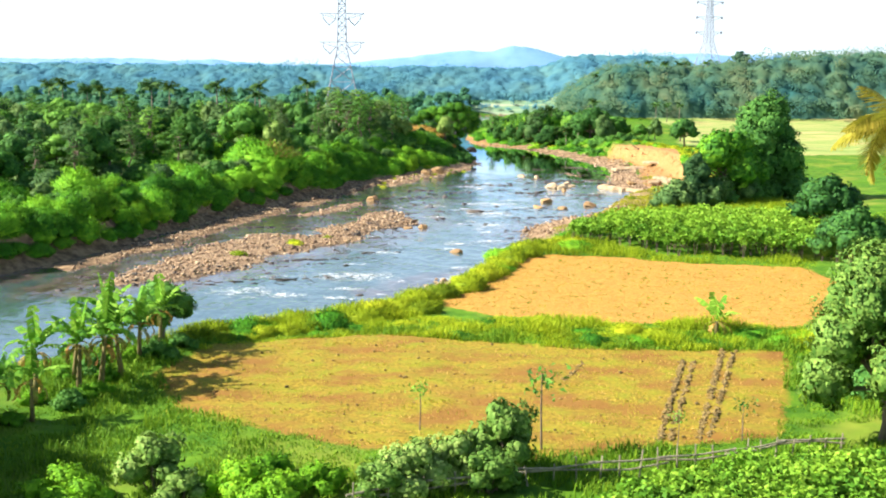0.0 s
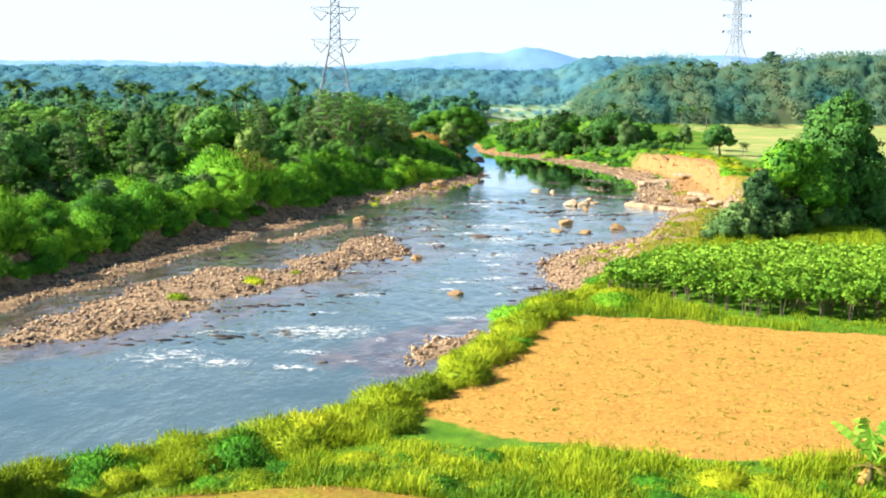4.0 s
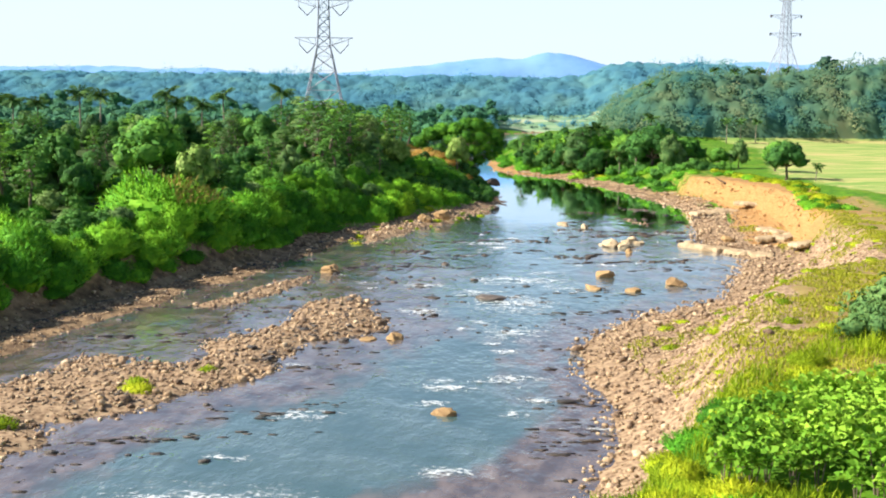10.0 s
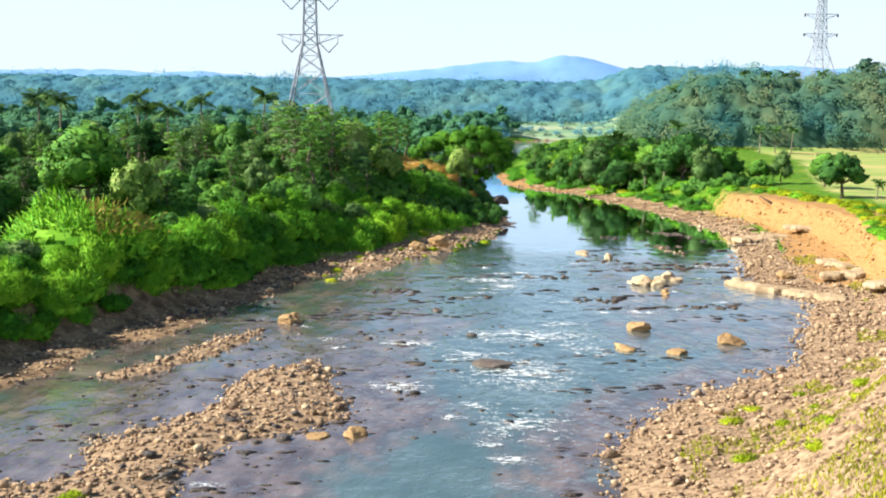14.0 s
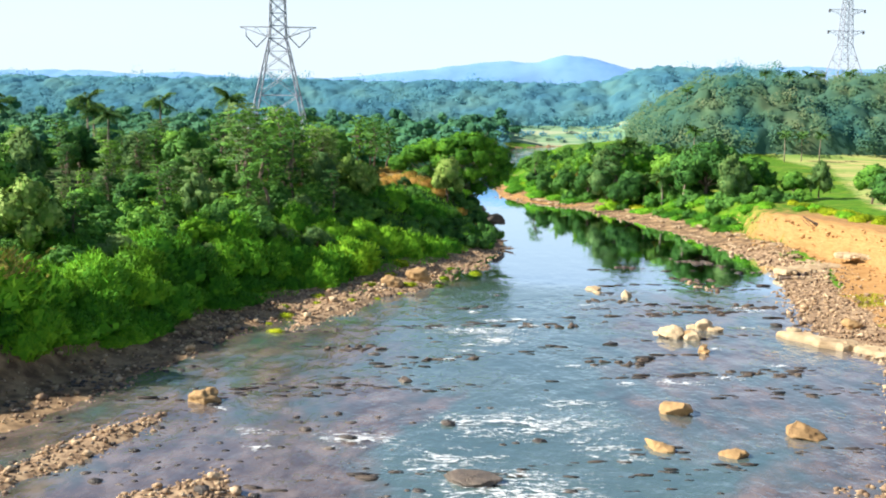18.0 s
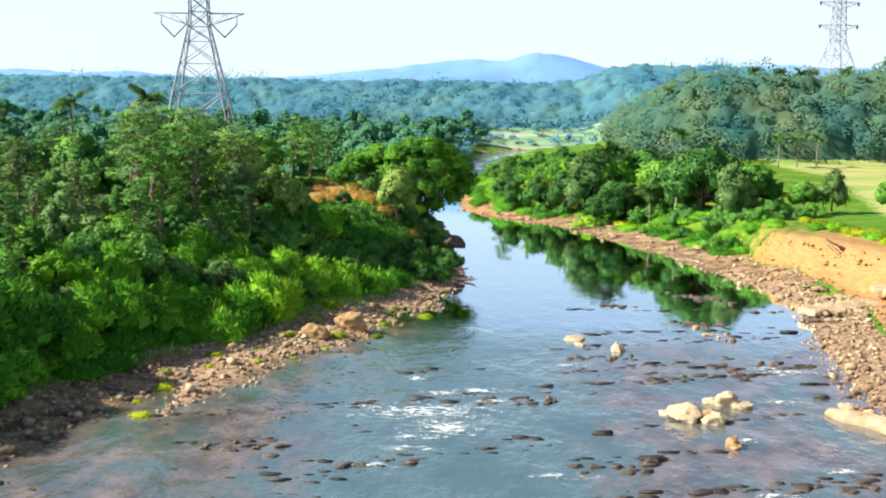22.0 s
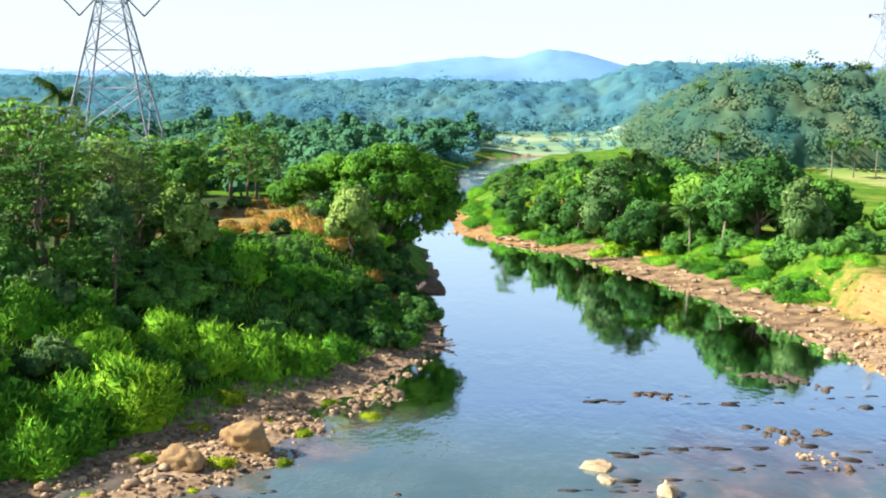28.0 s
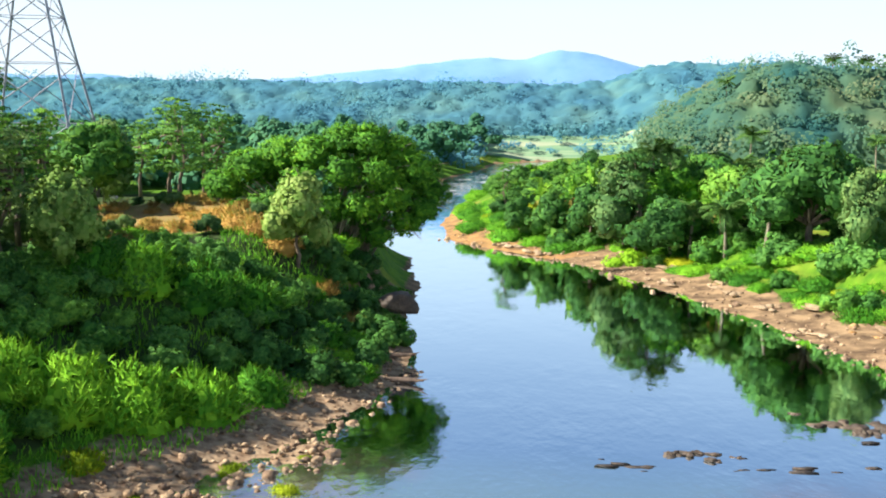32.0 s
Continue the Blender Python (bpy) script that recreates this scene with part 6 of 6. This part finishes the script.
P = mown(70000, -15, 32, 42, 93, lambda X, Y, D, L: (np.maximum(inside_by(X, Y, FIELD_NEAR), inside_by(X, Y, FIELD_FAR)) > 0.1) & (np.sin(Y * 5.2 + 0.6 * X) > 0.35), 305)
v, f = blades(P, 0.13, 0.04, 0.8, np.random.default_rng(306))
tagged(new("straw_stubble", mesh_of("straw_stubble", v, f, M_STRAW)), "dry straw stubble in rows on the fields", "stubble", kind="stuff")
P = mown(130000, -22, 30, 36, 66, lambda X, Y, D, L: (inside_by(X, Y, FIELD_NEAR) < 0.3) & (inside_by(X, Y, FIELD_FAR) < 0.3) & (~L) & (D > 1.5) & clump(X, Y, 0.5, -0.45), 307)
v, f = blades(P, np.clip(0.32 + 0.25 * fbm(P[:, 0] * 0.4, P[:, 1] * 0.4, 93, 2), 0.12, 0.8), 0.05, 0.8, np.random.default_rng(308))
tagged(new("meadow_grass", mesh_of("meadow_grass", v, f, M_MEADOW)), "deep green grass around the near field", "grass", kind="stuff")
P = mown(230000, 8, 48, 108, 200, lambda X, Y, D, L: (~L) & (D > 3) & (D < 18) & (fbm(X * 0.4, Y * 0.4, 309, 4) > 0.34 - 0.065 * np.clip(D, 0, 11) + 0.012 * np.clip(Y - 140, 0, 50)), 309)
v, f = blades(P, 0.24, 0.06, 0.9, np.random.default_rng(310))
tagged(new("slope_grass", mesh_of("slope_grass", v, f, M_SLOPE)), "patchy short grass above the gravel shore", "grass", kind="stuff")

P = mown(9000, -1, 31, 65, 93, lambda X, Y, D, L: (inside_by(X, Y, FIELD_FAR) > 0.2) & (fbm(X * 2.0, Y * 2.0, 521, 2) > 0.1), 522)
P = np.repeat(P, 4, 0) + np.random.default_rng(523).normal(0, 0.05, (4 * len(P), 3)) * (1, 1, 0)
v, f = blades(P, 0.11, 0.04, 0.9, np.random.default_rng(524))
tagged(new("field_tufts", mesh_of("field_tufts", v, f, M_MEADOW)), "small olive tufts on the dry field", "grass", kind="stuff")

# ---- white water ----
r6 = np.random.default_rng(401)
for x, y, a, b in ((-8.5, 108.6, 5.4, 3.2), (-17.6, 101, 3.6, 3.0), (-13.8, 99.8, 2.4, 1.4), (-8.9, 115, 1.6, 0.9), (-15.6, 108, 2.0, 1.0), (-6, 122, 2.2, 1.3), (-8.6, 102.6, 2.0, 0.9),
                   (6.2, 152.6, 4.4, 4.2), (5.8, 142.5, 3.0, 3.6), (3, 157.5, 3.0, 2.0), (-1, 149.4, 2.4, 1.6), (5.2, 137, 1.4, 0.8), (6.8, 163, 5.5, 3.0), (-1.2, 160, 2.4, 1.6), (10, 160, 2.2, 1.4),
                   (4.6, 184.6, 4.2, 1.9), (5.4, 181.6, 2.4, 1.6), (7, 188.4, 2.0, 0.9), (24.9, 193.5, 2.2, 1.0), (12.8, 194.6, 1.4, 0.6), (9.4, 167, 2.6, 1.2), (4.2, 129, 2.0, 1.4), (16, 172, 2.0, 0.9), (1.5, 128, 2.2, 1.0), *[(r6.uniform(-10, 12), r6.uniform(96, 166), r6.uniform(0.8, 2.4), r6.uniform(0.4, 1.0)) for _ in range(34)],
                   *[(float(np.interp(q, [300, 345, 375, 392], [0.5, 7.5, 13, 22])) + r6.uniform(-2, 2), q, r6.uniform(2, 4), r6.uniform(1.2, 2.4)) for q in np.linspace(298, 394, 24)], *[(r6.uniform(0, 24), r6.uniform(168, 196), r6.uniform(0.7, 1.8), r6.uniform(0.3, 0.7)) for _ in range(14)]):
    if gz(x, y) > WATER - 0.12:
        continue
    n = 15
    g = np.linspace(-1, 1, n)
    X, Y = np.meshgrid(g, g)
    rad = np.hypot(X, Y)
    v = np.stack([x + a * X, y + b * Y, WATER + 0.035 + 0.10 * np.clip(1 - rad, 0, 1) * (0.5 + 0.5 * fbm(X * 3 + x, Y * 4 + y, 411, 2))], -1).reshape(-1, 3)
    i = (np.arange(n - 1)[:, None] * n + np.arange(n - 1)[None]).reshape(-1, 1)
    me = mesh_of("white_water", v, np.concatenate([i, i + 1, i + n + 1, i + n], 1), M_FOAM, flat=False)
    set_attr(me, "cover", 0.6 * np.clip(1 - rad, -0.6, 1) + 0.01)
    tagged(new("white_water", me), "patch of white foaming rapids", "rapids", kind="stuff")

# ---- stones ----
base_stones = [stone_data(np.random.default_rng(500 + k), 0.5, 0.38, 0.5, 0.3, 1) for k in range(6)]


def stones(spots, sizes, r, long=1.0, low=1.0):
    """Stones of six shapes, each turned and sized, in one mesh."""
    spots, sizes = np.asarray(spots, float), np.asarray(sizes, float)
    shape, turn = r.integers(0, 6, len(spots)), r.uniform(0, 6.28, len(spots))
    pieces = []
    for j, (v, f) in enumerate(base_stones):
        at, sz, a = spots[shape == j], sizes[shape == j][:, None], turn[shape == j][:, None]
        if not len(at):
            continue
        x, y, z = (v[None, :, c] * sz for c in range(3))
        w = np.stack([at[:, :1] + (x * np.cos(a) - y * np.sin(a)) * long, at[:, 1:2] + x * np.sin(a) + y * np.cos(a), at[:, 2:] + z * low], -1)
        pieces.append((w.reshape(-1, 3), (f[None] + (np.arange(len(at)) * len(v))[:, None, None]).reshape(-1, 3)))
    return join_np(pieces)


def shore_gravel(n, seed):
    r = np.random.default_rng(seed)
    X, Y = r.uniform(-36, 46, n), r.uniform(97, 276, n)
    Z, D, L = land(X, Y)
    b = np.maximum(np.maximum(inside_by(X, Y, BAR_MID), inside_by(X, Y, BAR_LOW)), np.maximum(inside_by(X, Y, BAR_ROCK), inside_by(X, Y, BAR_LEFT)))
    b = np.maximum(np.maximum(b, inside_by(X, Y, BAR_THIN)), np.where(r.uniform(size=n) < 0.22, inside_by(X, Y, SHELF), -9))
    tr = np.interp(Y, [95, 112, 120, 130, 138, 150, 165, 175, 190, 205, 215, 225, 235, 276], [1, 3.5, 8, 11, 13, 13, 10.5, 8.5, 8, 7, 5, 4, 4, 3])
    k = (Z > WATER - 0.12 - 0.12 * r.uniform(size=n) ** 2) & ((Y < 226) | ((~L) & (r.uniform(size=n) < 0.2))) & ((b > -1.2) | ((~L) & (D < tr * r.uniform(0.6, 1.05, n))) | (L & (D < 2.6) & (r.uniform(size=n) < np.where(Y < 180, 0.35, 0.8))))
    return np.stack([X, Y, np.maximum(Z, WATER - 0.05)], 1)[k], r


clods = []
for (ax, ay), (bx, by), m_ in (((12.5, 58.8), (8.9, 45.8), 900), ((13.0, 58.6), (9.4, 46.0), 560), ((15.0, 60.8), (10.6, 46.2), 900), ((15.5, 60.4), (11.1, 46.4), 560), ((7.2, 58), (5.8, 54.2), 90)):
    k = r6_.uniform(0, 1, m_)
    cx, cy = ax + (bx - ax) * k + r6_.normal(0, 0.07, m_), ay + (by - ay) * k + r6_.normal(0, 0.1, m_)
    clods.append(np.stack([cx, cy, ground_z(cx, cy)], 1))
k = 700
cx, cy = r6_.uniform(-13, 18, k), r6_.uniform(44, 64, k)
on = (inside_by(cx, cy, FIELD_NEAR) > 0.5) & (np.sin(cy * 5.2 + 0.6 * cx) > 0.1)
clods.append(np.stack([cx, cy, ground_z(cx, cy)], 1)[on])
clods = np.concatenate(clods)
v, f = stones(clods, np.clip(r6_.lognormal(-2.0, 0.35, len(clods)), 0.08, 0.3), r6_)
tagged(new("earth_clods", mesh_of("earth_clods", v, f, M_EARTH)), "clods of dug brown earth in furrows and rows", "soil", kind="stuff")

P, r7 = shore_gravel(400000, 421)
s_ = np.clip(r7.lognormal(-1.55, 0.5, len(P)), 0.11, 0.95)
near_ = np.argsort((P[:, 0] + 8) ** 2 + (P[:, 1] - 128) ** 2)
near_ = np.concatenate([near_[:280], r7.permutation(near_[280:])])
v, f = stones(P[near_[280:24000]], s_[near_[280:24000]], r7)
tagged(new("gravel_stones", mesh_of("gravel_stones", v, f, M_COBBLE)), "brown and tan cobbles covering the gravel banks", "stones", kind="stuff")
cob = [mesh_of("cobble", v, f, M_COBBLE) for v, f in base_stones]
for i in near_[:280]:
    ob = new("cobble", cob[r7.integers(6)])
    ob.parent = ground
    k = float(s_[i])
    ob.matrix_basis = pose(*map(float, P[i]), 0, 0, r7.uniform(0, 360)) @ Matrix.Diagonal((k, k, k, 1))
# dark wet stones breaking the shallow water, in lines across the stream
X, Y = r7.uniform(-34, 32, 30000), r7.uniform(100, 212, 30000)
Z, D, L = land(X, Y)
ln = fbm(X * 0.10 + Y * 0.03, Y * 0.55 - 0.1 * X, 431, 2)
shal_ = np.maximum(smooth(-8, 0, D), np.maximum(smooth(-8, 0, inside_by(X, Y, BAR_MID)), smooth(-5, 0, inside_by(X, Y, BAR_LEFT))))
k = (D < 0) & (ln > 0.62 - 0.45 * shal_ - 0.12 * ((Y > 150) & (Y < 200)) - 0.3 * ((X < -2 + 0.1 * (Y - 130)) & (Y > 104) & (Y < 172))) & (r7.uniform(size=len(X)) < 0.3 + 0.5 * shal_)
P = np.stack([X, Y, np.maximum(Z, WATER - 0.06)], 1)[k][:6000]
v, f = stones(P, np.clip(r7.lognormal(-1.45, 0.5, len(P)), 0.13, 1.0), r7, 1.25, 0.62)
tagged(new("river_stones", mesh_of("river_stones", v, f, M_WETSTONE)), "dark wet stones breaking the shallow water", "stones", kind="stuff")

# broken strips of bedrock lying across the shallows
r9 = np.random.default_rng(731)
X, Y = r9.uniform(-36, 33, 60000), r9.uniform(104, 216, 60000)
Z, D, L = land(X, Y)
strip = fbm(X * 0.07 + 0.02 * Y, Y * 0.62 - 0.16 * X, 733, 3)
west = (X < -3 + 0.12 * (Y - 130)) & (Y < 176)
k = (D < -0.3) & ((Y < 199) | (X > 14)) & (strip > np.where(west, 0.30, 0.50) + 0.22 * (Y > 205) - 0.1 * ((X > 13) & (Y > 192) & (Y < 205))) & (r9.uniform(size=len(X)) < np.where(west, 0.22, 0.30)) & ~((np.abs(X - 3 - 0.08 * (Y - 150)) < 5) & (Y < 150))
P = np.stack([X, Y, np.full(len(X), WATER - 0.01)], 1)[k][:6500]
v, f = stones(P, np.clip(r9.lognormal(-1.2, 0.45, len(P)), 0.18, 0.9), r9, 2.5, 0.34)
tagged(new("bedrock_strips", mesh_of("bedrock_strips", v, f, M_LEDGE)), "thin dark strips of wet bedrock breaking the shallow river", "rocks", kind="stuff")

# pale rock shelves at the right shore: long flat slabs with broken edges
def slab_data(r, a, b, h, n=22):
    """A flat slab with an uneven outline, rounded rim and sloping top."""
    w = np.linspace(0, 2 * math.pi, n, endpoint=False)
    k = 1 + 0.16 * np.sin(2 * w + r.uniform(0, 6)) + 0.10 * np.sin(5 * w + r.uniform(0, 6)) + r.normal(0, 0.05, n)
    tilt = r.uniform(-0.12, 0.12, 2)
    rings = []
    for sc, z in ((1.0, -0.5), (1.03, 0.25), (0.97, 0.72), (0.86, 0.95), (0.5, 1.0)):
        x, y = a * sc * k * np.cos(w), b * sc * k * np.sin(w)
        zz = h * (z + (r.normal(0, 0.07, n) if z > 0 else 0)) + (tilt[0] * x / a + tilt[1] * y / b) * h
        rings.append(np.stack([x, y, zz], 1))
    v = np.concatenate(rings + [np.array([[0, 0, h]])])
    f = [(q * n + i, q * n + (i + 1) % n, (q + 1) * n + (i + 1) % n, (q + 1) * n + i) for q in range(4) for i in range(n)]
    return v, f + [(4 * n + i, 4 * n + (i + 1) % n, 5 * n) for i in range(n)]


for (ax, ay), (bx, by), wide, h, m_, lab in (((25.0, 184.8), (32.6, 177.4), 1.05, 0.42, 4, "long pale rock shelf jutting into the river"), ((33.0, 185.0), (40.0, 188.4), 1.3, 0.36, 4, "broad pale rock shelf on the shore"), ((35.0, 179.5), (39.5, 183.5), 1.1, 0.34, 3, "pale rock shelf at the gravel edge"),
                                             ((35.4, 195.4), (37.4, 191.6), 0.9, 0.3, 2, "pale flat rock on the sand"), ((30.4, 209.4), (36.4, 212.4), 1.4, 0.3, 4, "pale flat rock apron at the water edge"), ((36.6, 213.4), (40.4, 212.0), 1.1, 0.3, 2, "pale flat rock beside driftwood")):
    e = tagged(new("rock_shelf"), lab, "rock")
    cx, cy = (ax + bx) / 2, (ay + by) / 2
    turn = math.degrees(math.atan2(by - ay, bx - ax))
    long_ = math.hypot(bx - ax, by - ay)
    e.matrix_basis = pose(cx, cy, max(gz(cx, cy), WATER) + 0.02, 0, 0, turn)
    for k in range(m_):
        pv, pf = slab_data(r4, long_ / m_ * 0.62, wide * r4.uniform(0.7, 1.05), h * r4.uniform(0.75, 1.1))
        part("slab", mesh_of("slab", pv + np.array([long_ * ((k + 0.5) / m_ - 0.5), r4.uniform(-0.25, 0.25) * wide, 0]), pf, M_PALEROCK), e)
    for k in range(5):
        pv, pf = stone_data(r4, r4.uniform(0.2, 0.5), r4.uniform(0.15, 0.35), r4.uniform(0.15, 0.3), 0.6, 2)
        part("loose_stone", mesh_of("loose_stone", pv + np.array([long_ * r4.uniform(-0.5, 0.5), wide * r4.choice([-1.0, 1.0]), 0]), pf, M_PALEROCK), e)

# flat bedrock ledges that just break the water
for x, y, a, t_ in ((23.8, 217.4, 2.2, -25), (25.6, 215.4, 1.8, -40), (24.0, 195.2, 2.8, 10), (19.2, 192.4, 3.0, 5), (14.6, 196.6, 2.0, 0), (22.6, 206.8, 2.0, -10), (9.0, 186.8, 2.2, 8), (17.6, 212.8, 1.6, -15), (12.9, 176.4, 2.2, 12), (21.0, 174.5, 2.4, 5), (2.4, 176.5, 2.0, 15), (-4.0, 178.6, 2.2, 10)):
    e = tagged(new("rock_ledge"), "low brown bedrock ledge just breaking the water", "rock")
    e.matrix_basis = pose(x, y, WATER - 0.04, 0, 0, t_)
    for k in range(16):
        pv, pf = stone_data(r4, a * r4.uniform(0.08, 0.24), a * r4.uniform(0.06, 0.15), r4.uniform(0.10, 0.22), 1.0, 2)
        part("slab", mesh_of("slab", pv + np.array([a * r4.uniform(-1, 1), a * r4.uniform(-0.3, 0.3), 0]), pf, M_LEDGE), e)

# flat rocks lying on the muddy shore of the spit
M_SHOREROCK = stone_mat("tan shore rock", [(0.3, (0.07, 0.045, 0.025)), (0.6, (0.24, 0.16, 0.09)), (1.0, (0.48, 0.36, 0.22))], 1.5)
for x, y, z, d in spaced(scatter(900, 8, 36, 204, 272, lambda x, y, d, l: (not l) and 0.6 < d < 5, r4), 3.4):
    e = tagged(new("shore_rocks"), "flat tan rocks half buried in the muddy shore", "rock")
    e.matrix_basis = pose(x, y, z - 0.02, 0, 0, -55 + r4.uniform(-25, 25))
    for k in range(7):
        pv, pf = stone_data(r4, r4.uniform(0.25, 0.9), r4.uniform(0.15, 0.4), r4.uniform(0.14, 0.34), 0.8, 2)
        part("slab", mesh_of("slab", pv + np.array([r4.uniform(-1.6, 1.6), r4.uniform(-0.8, 0.8), 0]), pf, M_SHOREROCK), e)

# crumbled earth and stones on the face and at the foot of the cut bank
r10 = np.random.default_rng(771)
X, Y = r10.uniform(28, 48, 9000), r10.uniform(183, 240, 9000)
Z, D, L = land(X, Y)
foot = np.interp(Y, [175, 190, 205, 215, 225, 240], [5, 10.5, 9.5, 6.5, 5, 6.5])
k = (~L) & (D > foot - 3.5 * r10.uniform(size=len(X)) ** 2 - 0.3) & (D < foot + 1.1)
P = np.stack([X, Y, Z - 0.04], 1)[k]
v, f = stones(P, np.clip(r10.lognormal(-1.35, 0.55, len(P)), 0.1, 0.8), r10, 1.1, 0.8)
tagged(new("crumbled_earth", mesh_of("crumbled_earth", v, f, M_CLIFF)), "ochre lumps of earth crumbled from the cut bank", "soil", kind="stuff")

# driftwood on the shore
for x, y, L_, t_, up, lab in ((36.8, 222.2, 2.2, 160, 0.9, "dark driftwood snag on the sand"), (31.6, 209.2, 2.4, 20, 0.15, "driftwood branch lying on pale rock"), (32.4, 208.2, 1.8, 65, 0.25, "driftwood branch stranded on the shore"),
                            (31, 207.6, 1.6, -30, 0.2, "dark driftwood stick on the shore"), (5.6, 226.5, 2.2, 10, 0.1, "dark branch lying in the water"), (6.4, 222.5, 1.8, -15, 0.1, "dead branch at the water edge")):
    e = tagged(new("driftwood"), lab, "driftwood")
    e.matrix_basis = pose(x, y, max(gz(x, y), WATER), 0, 0, t_)
    v, f = tube_data([(-L_ / 2, 0, 0.05), (0, 0.1, 0.1 + up * 0.4), (L_ / 2, 0, 0.1 + up)], [0.16, 0.12, 0.05], 7)
    part("trunk", mesh_of("trunk", v, f, M_DRIFT), e)
    for k in range(3):
        v, f = tube_data([(-0.3 + 0.4 * k, 0.05, 0.1), (0.1 + 0.4 * k, 0.35 - 0.25 * k, 0.25 + 0.2 * up), (0.4 + 0.4 * k, 0.7 - 0.5 * k, 0.3 + 0.5 * up)], [0.05, 0.035, 0.015], 5)
        part("branch", mesh_of("branch", v, f, M_DRIFT), e)
v, f = stone_data(r4, 1.25, 0.9, 1.2, 0.2, 3)
rock = tagged(new("bank_rock", mesh_of("bank_rock", v, f, M_LEDGE, flat=False)), "dark rounded rock jutting from the bank", "rock")
rock.matrix_basis = pose(5.6, 231.0, -1.15, 0, 0, 10)

for K in (round_a, round_b, round_c, olive_a, pale_a, layer_a, layer_b, layer_c, lime_a, bush_a, bush_b, bush_c, bush_d, bush_e, palm_a, palm_b, palm_near, bamboo, mango, big, tall_hill,
          mound_a, mound_b, mound_c, mound_y, mound_s, mound_d, mound_r, mound_g, banana_a, banana_b, banana_s, sapling, crop, cassava):
    K.grow(58 if K in (bush_a, bush_b, bush_c, bush_d) else 0)
